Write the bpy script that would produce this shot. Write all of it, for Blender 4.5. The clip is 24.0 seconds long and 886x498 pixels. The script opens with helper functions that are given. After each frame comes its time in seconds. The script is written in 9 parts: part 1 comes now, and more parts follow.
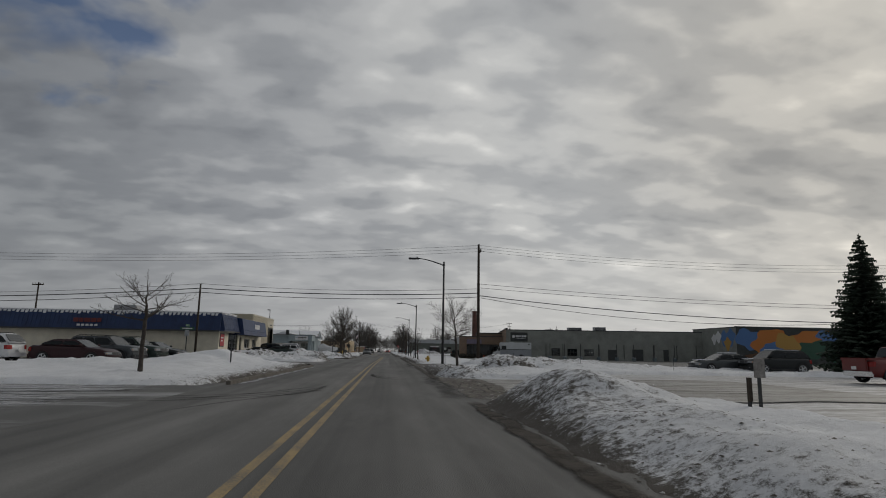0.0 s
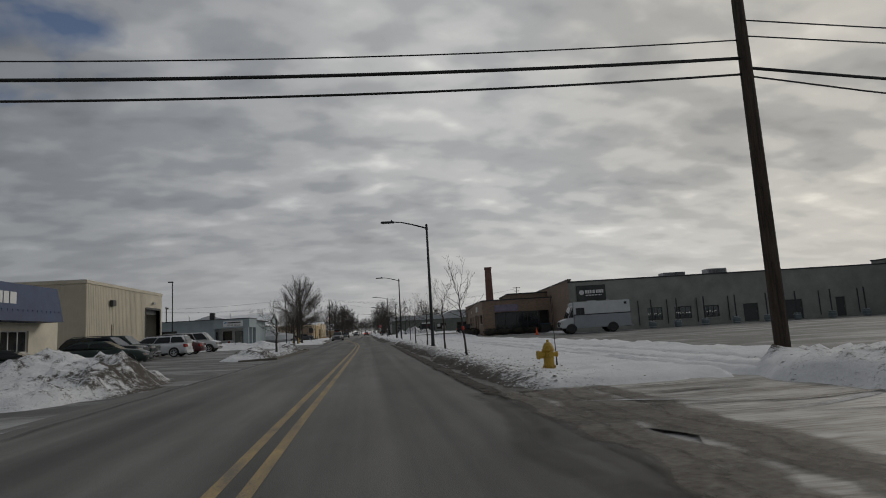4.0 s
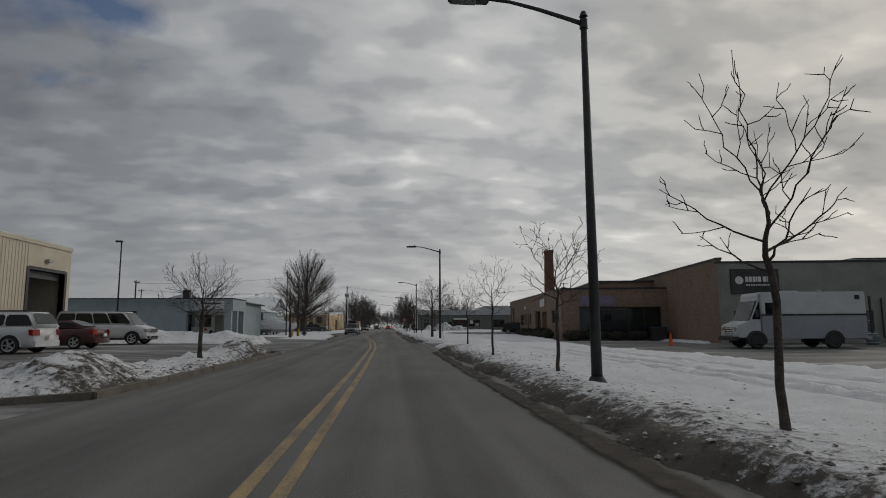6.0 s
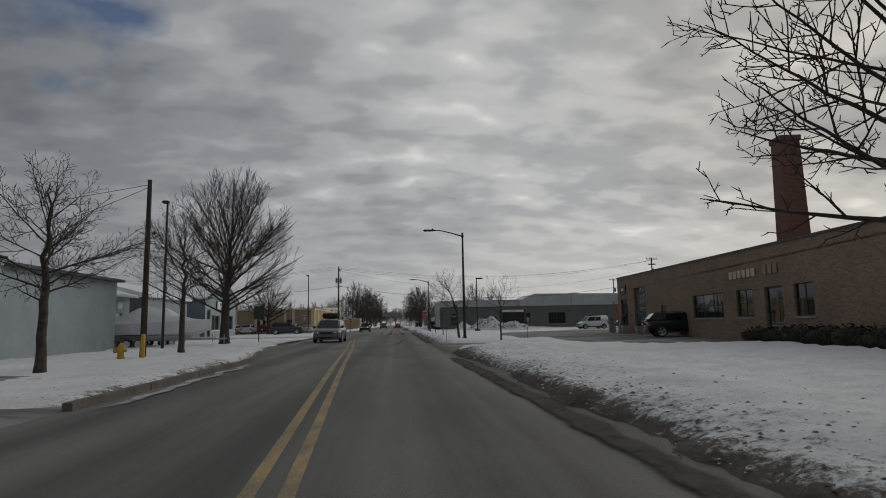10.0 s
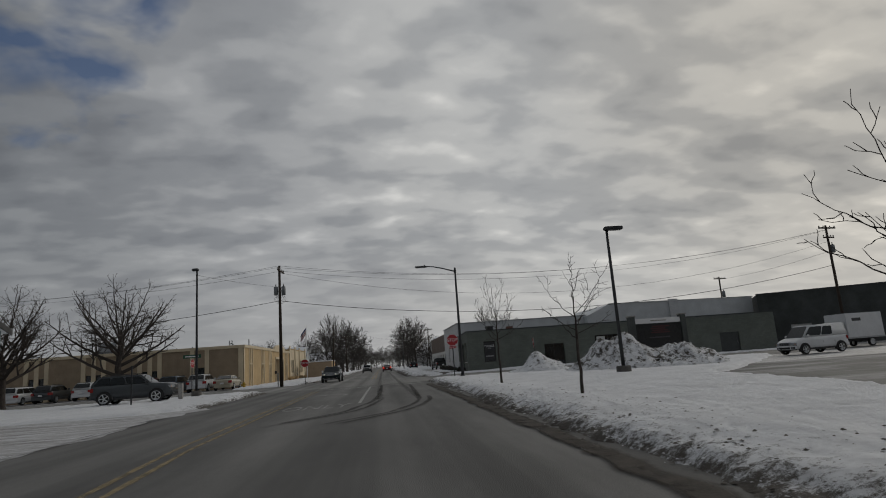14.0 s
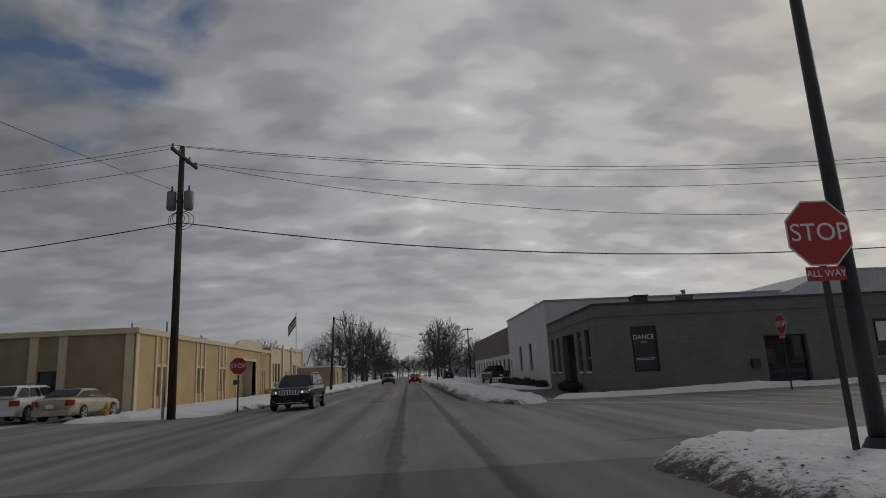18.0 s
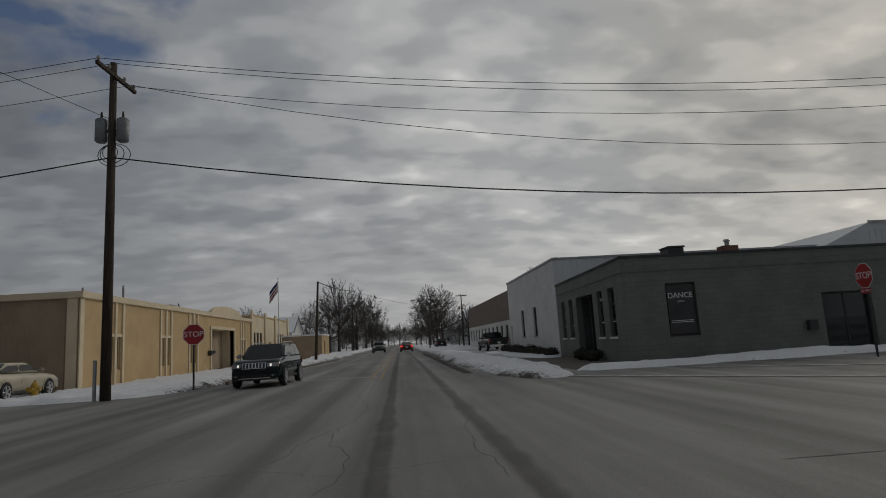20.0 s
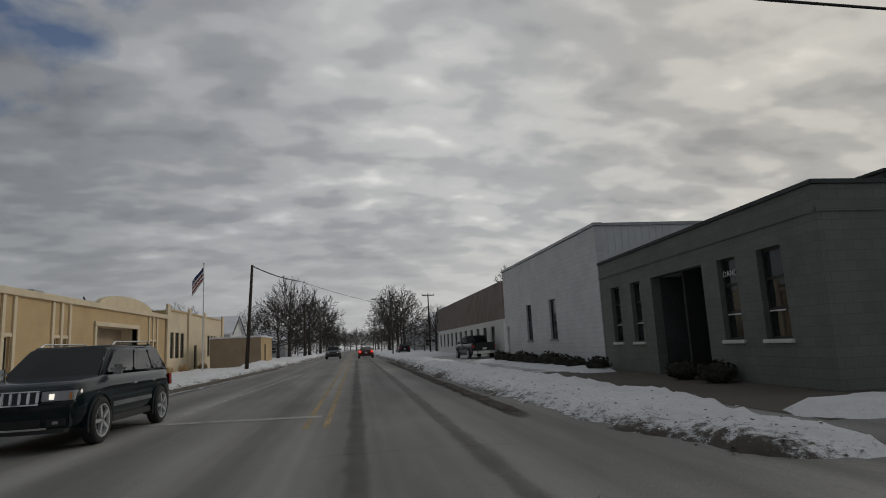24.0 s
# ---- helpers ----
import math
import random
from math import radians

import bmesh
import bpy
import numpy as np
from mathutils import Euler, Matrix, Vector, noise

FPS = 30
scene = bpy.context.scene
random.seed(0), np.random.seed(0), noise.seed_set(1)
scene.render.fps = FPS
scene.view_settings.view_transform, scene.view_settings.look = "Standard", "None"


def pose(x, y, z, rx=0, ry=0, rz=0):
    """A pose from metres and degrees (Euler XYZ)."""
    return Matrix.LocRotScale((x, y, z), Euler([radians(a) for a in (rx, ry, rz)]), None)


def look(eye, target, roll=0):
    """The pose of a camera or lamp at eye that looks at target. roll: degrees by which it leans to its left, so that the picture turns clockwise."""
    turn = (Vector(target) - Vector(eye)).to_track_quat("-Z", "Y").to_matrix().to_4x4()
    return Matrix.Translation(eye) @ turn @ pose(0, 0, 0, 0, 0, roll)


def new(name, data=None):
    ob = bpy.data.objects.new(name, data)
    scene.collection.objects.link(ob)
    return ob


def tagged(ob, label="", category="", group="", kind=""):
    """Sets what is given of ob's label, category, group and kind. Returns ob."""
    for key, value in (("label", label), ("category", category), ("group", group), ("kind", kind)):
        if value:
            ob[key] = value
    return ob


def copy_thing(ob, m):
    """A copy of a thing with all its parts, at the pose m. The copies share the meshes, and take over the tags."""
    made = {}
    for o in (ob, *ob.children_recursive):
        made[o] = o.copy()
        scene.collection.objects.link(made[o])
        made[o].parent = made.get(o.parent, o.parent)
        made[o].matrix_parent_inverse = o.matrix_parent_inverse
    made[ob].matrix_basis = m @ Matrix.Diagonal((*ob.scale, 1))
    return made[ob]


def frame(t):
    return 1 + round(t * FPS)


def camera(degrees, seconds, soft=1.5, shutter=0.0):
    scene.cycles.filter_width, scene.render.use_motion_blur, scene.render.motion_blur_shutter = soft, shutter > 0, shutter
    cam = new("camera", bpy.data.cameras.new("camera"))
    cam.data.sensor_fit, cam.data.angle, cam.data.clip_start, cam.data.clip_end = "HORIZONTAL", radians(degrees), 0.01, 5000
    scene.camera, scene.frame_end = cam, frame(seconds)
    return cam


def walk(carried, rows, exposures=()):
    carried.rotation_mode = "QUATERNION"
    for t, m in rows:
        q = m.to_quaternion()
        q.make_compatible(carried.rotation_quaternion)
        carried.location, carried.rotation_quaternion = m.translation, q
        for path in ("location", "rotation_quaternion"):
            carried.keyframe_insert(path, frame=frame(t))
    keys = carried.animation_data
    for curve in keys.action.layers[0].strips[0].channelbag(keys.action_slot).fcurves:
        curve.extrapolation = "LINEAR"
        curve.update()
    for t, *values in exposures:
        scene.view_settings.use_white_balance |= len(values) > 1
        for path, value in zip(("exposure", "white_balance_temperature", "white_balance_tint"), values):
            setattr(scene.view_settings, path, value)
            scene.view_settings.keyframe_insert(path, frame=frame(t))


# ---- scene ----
cam = camera(73.37, 24.0, 1.0)
PATH = [
    (0.0, (1.087, 15.287, 1.250), (1.2607, 17.2504, 1.5888), 0.91),
    (0.5, (1.190, 21.252, 1.250), (1.3479, 23.2226, 1.5550), 0.39),
    (1.0, (1.214, 27.367, 1.250), (1.3208, 29.3420, 1.5471), 2.59),
    (1.5, (1.148, 33.530, 1.250), (1.2921, 35.4982, 1.5747), 0.48),
    (2.0, (1.144, 39.674, 1.250), (1.3218, 41.6276, 1.6378), -1.27),
    (2.5, (1.199, 45.943, 1.250), (1.4087, 47.9069, 1.5659), -2.46),
    (4.5, (0.957, 68.902, 1.250), (1.2270, 70.8660, 1.5105), -3.29),
    (5.0, (0.972, 75.136, 1.250), (1.2099, 77.1040, 1.5118), -2.16),
    (5.5, (0.978, 81.195, 1.250), (1.1903, 83.1640, 1.5265), -1.09),
    (6.0, (0.949, 87.353, 1.250), (1.1308, 89.3286, 1.5068), -0.32),
    (6.5, (0.942, 93.339, 1.250), (1.1021, 95.3180, 1.4907), 0.30),
    (7.0, (0.908, 99.325, 1.250), (1.0642, 101.3057, 1.4813), -2.13),
    (7.5, (0.838, 105.164, 1.250), (1.0213, 107.1421, 1.4813), -1.75),
    (8.0, (0.741, 111.074, 1.250), (0.9334, 113.0493, 1.4937), -2.31),
    (8.5, (0.645, 117.136, 1.250), (0.8308, 119.1110, 1.5030), -1.71),
    (9.0, (0.569, 123.245, 1.250), (0.7424, 125.2217, 1.5011), -1.71),
    (9.5, (0.478, 129.363, 1.250), (0.6457, 131.3406, 1.4973), -0.93),
    (11.5, (0.113, 154.135, 1.250), (0.2460, 156.1143, 1.5004), -2.71),
    (12.0, (0.001, 160.172, 1.250), (0.1987, 162.1443, 1.5165), -3.69),
    (12.5, (-0.078, 166.150, 1.250), (0.1518, 168.0986, 1.6362), -3.78),
    (13.0, (-0.116, 172.040, 1.250), (0.1301, 173.9908, 1.6147), -4.90),
    (13.5, (-0.127, 177.474, 1.250), (0.1593, 179.4257, 1.5793), -5.06),
    (14.0, (-0.129, 183.003, 1.250), (0.0947, 184.9552, 1.6203), -4.17),
    (14.5, (-0.076, 188.200, 1.250), (0.1441, 190.1533, 1.6166), -4.59),
    (15.0, (-0.001, 193.272, 1.250), (0.1742, 195.2300, 1.6160), -3.60),
    (15.5, (0.027, 198.490, 1.250), (0.1457, 200.4571, 1.5909), -2.23),
    (16.0, (-0.012, 203.305, 1.250), (0.0735, 205.2735, 1.5912), -2.12),
    (16.5, (-0.012, 207.456, 1.250), (0.0697, 209.4211, 1.6112), -1.79),
    (17.0, (0.039, 211.173, 1.250), (0.1510, 213.1329, 1.6346), -2.23),
    (17.5, (-0.051, 214.211, 1.250), (0.0709, 216.1646, 1.6604), -2.45),
    (19.5, (-0.107, 220.961, 1.250), (0.0583, 222.9164, 1.6369), -4.82),
    (20.0, (-0.090, 221.536, 1.250), (0.0703, 223.5057, 1.5547), -3.48),
    (20.5, (-0.069, 221.896, 1.250), (0.0970, 223.8675, 1.5449), -4.89),
    (21.0, (-0.059, 222.457, 1.250), (0.1388, 224.4261, 1.5398), -6.30),
    (21.5, (-0.059, 223.318, 1.250), (0.1673, 225.2830, 1.5461), -6.72),
    (22.0, (-0.107, 224.408, 1.250), (0.1185, 226.3817, 1.4797), -4.86),
    (22.5, (-0.098, 225.895, 1.250), (0.1697, 227.8564, 1.5356), -5.10),
    (23.0, (-0.219, 227.956, 1.250), (0.1213, 229.9004, 1.5700), -5.68),
    (23.5, (-0.307, 230.610, 1.250), (-0.0252, 232.5694, 1.5377), -1.96),
    (24.0, (-0.330, 233.800, 1.250), (-0.0317, 235.7522, 1.5654), -2.91),
]
EXPOSURES = [(t, stops, 6400, 9.5) for t, stops in ((0, 0.0), (1, -0.06), (5, -0.03), (12, -0.05), (14, -0.14), (16, -0.16), (20, -0.24), (22, -0.16), (23, 0.02), (24, 0.05))]
walk(cam, [(t, look(eye, target, roll)) for t, eye, target, roll in PATH], EXPOSURES)

# ---- sky and sun ----
world = bpy.data.worlds.new("winter_sky")
scene.world = world
world.use_nodes = True
SUN_AZ, SUN_EL = 52.0, 24.0          # degrees right of the road's direction, and above the horizon


def build_sky():
    nt = world.node_tree
    nt.nodes.clear()
    N, L = nt.nodes.new, nt.links.new
    out, bg = N("ShaderNodeOutputWorld"), N("ShaderNodeBackground")
    sky = N("ShaderNodeTexSky")
    sky.sky_type, sky.sun_disc = "NISHITA", False
    sky.sun_elevation, sky.sun_rotation = radians(SUN_EL), radians(SUN_AZ)
    geo = N("ShaderNodeTexCoord")
    sep = N("ShaderNodeSeparateXYZ")
    L(geo.outputs["Generated"], sep.inputs[0])

    def math_node(op, a, b=None, clamp=False):
        n = N("ShaderNodeMath")
        n.operation, n.use_clamp = op, clamp
        for k, v in enumerate((a, b)):
            if v is None:
                continue
            if isinstance(v, (int, float)):
                n.inputs[k].default_value = v
            else:
                L(v, n.inputs[k])
        return n.outputs[0]

    up = math_node("MAXIMUM", sep.outputs[2], 0.0)
    lift = math_node("ADD", up, 0.24)
    cx, cy = math_node("DIVIDE", sep.outputs[0], lift), math_node("DIVIDE", sep.outputs[1], lift)
    plane = N("ShaderNodeCombineXYZ")
    L(cx, plane.inputs[0]), L(cy, plane.inputs[1])

    def noise_node(scale, detail, rough, offset, stretch=(1, 1, 1), rot=0.0, warp=0.0):
        m = N("ShaderNodeMapping")
        m.inputs["Location"].default_value = offset
        m.inputs["Scale"].default_value = stretch
        m.inputs["Rotation"].default_value = (0, 0, rot)
        L(plane.outputs[0], m.inputs[0])
        n = N("ShaderNodeTexNoise")
        n.inputs["Scale"].default_value, n.inputs["Detail"].default_value = scale, detail
        n.inputs["Roughness"].default_value, n.inputs["Distortion"].default_value = rough, warp
        L(m.outputs[0], n.inputs[0])
        return n.outputs[0]

    def ramp(x, stops):
        r = N("ShaderNodeValToRGB")
        r.color_ramp.interpolation = "EASE"
        while len(r.color_ramp.elements) < len(stops):
            r.color_ramp.elements.new(0.5)
        for e, (p, c) in zip(r.color_ramp.elements, stops):
            e.position, e.color = p, (*c, 1)
        L(x, r.inputs[0])
        return r.outputs[0]

    # puffy altocumulus sheet: broad bands, rounded cells and a frayed edge to each
    broad = noise_node(1.3, 2, 0.5, (3.1, 1.7, 0), (1, 1, 1), 0.35, 0.1)
    cells = noise_node(5.2, 2, 0.42, (0.4, 5.2, 0), (0.8, 1.25, 1), -0.35, 0.15)
    small = noise_node(13.0, 3, 0.5, (2.4, 1.2, 0), (0.9, 1.15, 1), -0.35, 0.2)
    mix = math_node("ADD", math_node("MULTIPLY", broad, 0.34), math_node("MULTIPLY", cells, 0.46))
    mix = math_node("ADD", math_node("ADD", mix, math_node("MULTIPLY", small, 0.13)), 0.035)
    # brightness of the cloud sheet towards the veiled sun
    sun_dir = Vector((math.sin(radians(SUN_AZ)) * math.cos(radians(SUN_EL)), math.cos(radians(SUN_AZ)) * math.cos(radians(SUN_EL)), math.sin(radians(SUN_EL))))

    def towards(d):
        n = N("ShaderNodeVectorMath")
        n.operation = "DOT_PRODUCT"
        L(geo.outputs["Generated"], n.inputs[0])
        n.inputs[1].default_value = Vector(d).normalized()
        return n.outputs["Value"]
    glow = math_node("POWER", math_node("MAXIMUM", math_node("ADD", math_node("MULTIPLY", towards(sun_dir), 0.5), 0.5), 0.0), 3.0)
    cloud = ramp(mix, [(0.35, (0.275, 0.285, 0.305)), (0.46, (0.365, 0.374, 0.39)), (0.55, (0.48, 0.485, 0.492)), (0.74, (0.86, 0.85, 0.83))])
    lit = N("ShaderNodeMixRGB")
    lit.blend_type = "MULTIPLY"
    lit.inputs[0].default_value = 1.0
    L(cloud, lit.inputs[1])
    gain = ramp(glow, [(0.0, (0.44, 0.455, 0.475)), (0.2, (0.52, 0.535, 0.55)), (0.42, (0.73, 0.735, 0.74)), (0.73, (1.07, 1.055, 1.015)), (1.0, (1.16, 1.09, 0.97))])
    L(gain, lit.inputs[2])
    # gaps in the sheet that let the blue through, high on the left
    gap_a = math_node("MULTIPLY", math_node("SUBTRACT", towards((-0.46, 0.74, 0.53)), 0.962), 40.0, True)
    gap_b = math_node("MULTIPLY", math_node("SUBTRACT", towards((-0.25, 0.868, 0.435)), 0.9955), 120.0, True)
    holes = noise_node(4.6, 4, 0.5, (7.7, 2.3, 0), (1, 1, 1), 0.0, 0.3)
    cover = math_node("ADD", math_node("MULTIPLY", math_node("MAXIMUM", gap_a, gap_b), 0.40), math_node("SUBTRACT", holes, 0.81))
    cover = math_node("MULTIPLY", math_node("MULTIPLY", cover, 5.0, True), 0.85)
    blue = N("ShaderNodeMixRGB")
    blue.blend_type = "MULTIPLY"
    blue.inputs[0].default_value = 1.0
    L(sky.outputs[0], blue.inputs[1])
    blue.inputs[2].default_value = (0.040, 0.045, 0.055, 1)
    both = N("ShaderNodeMixRGB")
    L(cover, both.inputs[0]), L(lit.outputs[0], both.inputs[1]), L(blue.outputs[0], both.inputs[2])
    # haze band near the horizon
    haze = math_node("SUBTRACT", 1.0, math_node("MULTIPLY", up, 5.0, True), True)
    hz = N("ShaderNodeMixRGB")
    L(math_node("MULTIPLY", haze, 0.8), hz.inputs[0]), L(both.outputs[0], hz.inputs[1])
    hcol = N("ShaderNodeMixRGB")
    hcol.blend_type = "MULTIPLY"
    hcol.inputs[0].default_value = 1.0
    hcol.inputs[1].default_value = (0.60, 0.59, 0.575, 1)
    L(gain, hcol.inputs[2]), L(hcol.outputs[0], hz.inputs[2])
    L(hz.outputs[0], bg.inputs[0])
    bg.inputs[1].default_value = 1.0
    L(bg.outputs[0], out.inputs[0])


build_sky()
sun = new("sun", bpy.data.lights.new("sun", "SUN"))
sun.data.energy, sun.data.angle, sun.data.color = 0.55, radians(14), (1.0, 0.93, 0.82)
sun.matrix_world = look((0, 0, 60), Vector((0, 0, 60)) - Vector((math.sin(radians(SUN_AZ)), math.cos(radians(SUN_AZ)), math.tan(radians(SUN_EL)))))
scene.view_settings.exposure = 0.0


# ---- materials ----
def material(name, color, rough=0.8, metal=0.0, vary=0.15, scale=2.0, fine=40.0, bump=0.15, spec=0.5, tint=None, streak=(1, 1, 1), low=None):
    """A surface with two scales of variation: broad stains and fine grain with relief."""
    m = bpy.data.materials.new(name)
    m.use_nodes = True
    nt = m.node_tree
    N, L = nt.nodes.new, nt.links.new
    b = nt.nodes["Principled BSDF"]
    b.inputs["Roughness"].default_value, b.inputs["Metallic"].default_value = rough, metal
    b.inputs["Specular IOR Level"].default_value = spec
    g = N("ShaderNodeNewGeometry")
    mp = N("ShaderNodeMapping")
    mp.inputs["Scale"].default_value = streak
    L(g.outputs["Position"], mp.inputs[0])
    n1, n2 = N("ShaderNodeTexNoise"), N("ShaderNodeTexNoise")
    n1.inputs["Scale"].default_value, n1.inputs["Detail"].default_value, n1.inputs["Roughness"].default_value = scale, 8, 0.62
    n2.inputs["Scale"].default_value, n2.inputs["Detail"].default_value = fine, 3
    L(mp.outputs[0], n1.inputs[0]), L(mp.outputs[0], n2.inputs[0])
    mixn = N("ShaderNodeMath")
    mixn.operation = "MULTIPLY_ADD"
    mixn.inputs[1].default_value = 0.4
    L(n2.outputs[0], mixn.inputs[0])
    half = N("ShaderNodeMath")
    half.operation = "MULTIPLY"
    half.inputs[1].default_value = 0.6
    L(n1.outputs[0], half.inputs[0]), L(half.outputs[0], mixn.inputs[2])
    r = N("ShaderNodeValToRGB")
    c = Vector(color)
    dark = Vector(low) if low else c * (1 - 1.6 * vary)
    light = Vector(tint) if tint else c * (1 + 1.6 * vary)
    r.color_ramp.elements[0].position, r.color_ramp.elements[1].position = 0.39, 0.61
    r.color_ramp.elements[0].color = (*[max(0.0, v) for v in dark], 1)
    r.color_ramp.elements[1].color = (*[min(1.0, v) for v in light], 1)
    L(mixn.outputs[0], r.inputs[0]), L(r.outputs[0], b.inputs["Base Color"])
    if bump:
        bp = N("ShaderNodeBump")
        bp.inputs["Strength"].default_value, bp.inputs["Distance"].default_value = bump, 0.02
        L(n2.outputs[0], bp.inputs["Height"]), L(bp.outputs[0], b.inputs["Normal"])
    return m


def brick_material(name, c1, c2, mortar, bw=0.21, bh=0.075, axis="x"):
    m = material(name, c1, 0.9, 0, 0.2, 0.7, 30, 0.1)
    nt = m.node_tree
    N, L = nt.nodes.new, nt.links.new
    b = nt.nodes["Principled BSDF"]
    tc = N("ShaderNodeTexCoord")
    sep, com = N("ShaderNodeSeparateXYZ"), N("ShaderNodeCombineXYZ")
    L(tc.outputs["Object"], sep.inputs[0])
    add = N("ShaderNodeMath")
    add.operation = "ADD"
    L(sep.outputs[0], add.inputs[0]), L(sep.outputs[1], add.inputs[1])
    L(add.outputs[0], com.inputs[0]), L(sep.outputs[2], com.inputs[1])
    br = N("ShaderNodeTexBrick")
    br.inputs["Scale"].default_value = 1.0
    br.inputs["Brick Width"].default_value, br.inputs["Row Height"].default_value = bw, bh
    br.inputs["Mortar Size"].default_value = 0.008
    br.inputs["Color1"].default_value, br.inputs["Color2"].default_value, br.inputs["Mortar"].default_value = (*c1, 1), (*c2, 1), (*mortar, 1)
    L(com.outputs[0], br.inputs[0])
    mul = N("ShaderNodeMixRGB")
    mul.blend_type = "OVERLAY"
    mul.inputs[0].default_value = 0.35
    old = b.inputs["Base Color"].links[0].from_socket
    hue = N("ShaderNodeRGBToBW")
    L(old, hue.inputs[0])
    gain = N("ShaderNodeMath")
    gain.operation = "MULTIPLY"
    gain.inputs[1].default_value = 0.5 / max(0.02, sum(c1) / 3)
    L(hue.outputs[0], gain.inputs[0])
    L(br.outputs[0], mul.inputs[1]), L(gain.outputs[0], mul.inputs[2]), L(mul.outputs[0], b.inputs["Base Color"])
    bp = N("ShaderNodeBump")
    bp.inputs["Strength"].default_value, bp.inputs["Distance"].default_value = 0.5, 0.01
    bp.invert = True
    L(br.outputs["Fac"], bp.inputs["Height"]), L(bp.outputs[0], b.inputs["Normal"])
    return m


def snow_material(name, clean, dirty, bump=0.5):
    """Snow that the plough has mixed with sand: the dirt grows where the mesh says so."""
    m = material(name, clean, 0.75, 0, 0.05, 0.8, 14, 0.0, 0.3)
    nt = m.node_tree
    N, L = nt.nodes.new, nt.links.new
    b = nt.nodes["Principled BSDF"]
    at = N("ShaderNodeAttribute")
    at.attribute_name = "dirt"
    g = N("ShaderNodeNewGeometry")
    n, n3 = N("ShaderNodeTexNoise"), N("ShaderNodeTexNoise")
    n.inputs["Scale"].default_value, n.inputs["Detail"].default_value, n.inputs["Roughness"].default_value = 5.0, 10, 0.86
    n3.inputs["Scale"].default_value, n3.inputs["Detail"].default_value, n3.inputs["Roughness"].default_value = 6.0, 8, 0.7
    L(g.outputs["Position"], n.inputs[0]), L(g.outputs["Position"], n3.inputs[0])
    s = N("ShaderNodeMath")
    s.operation = "ADD"
    spread = N("ShaderNodeMath")
    spread.operation = "MULTIPLY_ADD"
    spread.inputs[1].default_value, spread.inputs[2].default_value = 2.3, -0.65
    L(n.outputs[0], spread.inputs[0])
    L(at.outputs["Fac"], s.inputs[0]), L(spread.outputs[0], s.inputs[1])
    r = N("ShaderNodeValToRGB")
    r.color_ramp.elements[0].position, r.color_ramp.elements[1].position = 0.74, 0.98
    r.color_ramp.elements[0].color, r.color_ramp.elements[1].color = (0, 0, 0, 1), (1, 1, 1, 1)
    L(s.outputs[0], r.inputs[0])
    mix = N("ShaderNodeMixRGB")
    old = b.inputs["Base Color"].links[0].from_socket
    L(r.outputs[0], mix.inputs[0]), L(old, mix.inputs[1])
    mix.inputs[2].default_value = (*dirty, 1)
    L(mix.outputs[0], b.inputs["Base Color"])
    bp = N("ShaderNodeBump")
    bp.inputs["Strength"].default_value, bp.inputs["Distance"].default_value = bump, 0.12
    add = N("ShaderNodeMath")
    add.operation = "ADD"
    L(n.outputs[0], add.inputs[0]), L(n3.outputs[0], add.inputs[1])
    L(add.outputs[0], bp.inputs["Height"]), L(bp.outputs[0], b.inputs["Normal"])
    return m


def fading(m, density=0.9):
    """Lets a stain thin out to nothing where the mesh says so, in blotches."""
    nt = m.node_tree
    N, L = nt.nodes.new, nt.links.new
    b = nt.nodes["Principled BSDF"]
    at, g, n, a = N("ShaderNodeAttribute"), N("ShaderNodeNewGeometry"), N("ShaderNodeTexNoise"), N("ShaderNodeMath")
    at.attribute_name = "fade"
    n.inputs["Scale"].default_value, n.inputs["Detail"].default_value, n.inputs["Roughness"].default_value = 1.6, 8, 0.7
    L(g.outputs["Position"], n.inputs[0])
    a.operation, a.use_clamp = "MULTIPLY_ADD", True
    a.inputs[1].default_value = 1.5
    off = N("ShaderNodeMath")
    off.operation = "MULTIPLY_ADD"
    off.inputs[1].default_value, off.inputs[2].default_value = 2.4, -1.75
    L(n.outputs[0], off.inputs[0])
    L(at.outputs["Fac"], a.inputs[0]), L(off.outputs[0], a.inputs[2])
    d = N("ShaderNodeMath")
    d.operation = "MULTIPLY"
    d.inputs[1].default_value = density
    L(a.outputs[0], d.inputs[0]), L(d.outputs[0], b.inputs["Alpha"])
    return m


def plain(name, color, rough=0.5, metal=0.0, spec=0.5):
    m = bpy.data.materials.new(name)
    m.use_nodes = True
    b = m.node_tree.nodes["Principled BSDF"]
    b.inputs["Base Color"].default_value = (*color, 1)
    b.inputs["Roughness"].default_value, b.inputs["Metallic"].default_value = rough, metal
    b.inputs["Specular IOR Level"].default_value = spec
    return m


def glow_material(name, color, strength):
    m = plain(name, color)
    b = m.node_tree.nodes["Principled BSDF"]
    b.inputs["Emission Color"].default_value = (*color, 1)
    b.inputs["Emission Strength"].default_value = strength
    return m


def glass_material(name, tint, rough=0.02, through_it=0.6):
    m = plain(name, tint, rough)
    m.node_tree.nodes["Principled BSDF"].inputs["Transmission Weight"].default_value = through_it
    m.node_tree.nodes["Principled BSDF"].inputs["Specular IOR Level"].default_value = 0.35
    return m


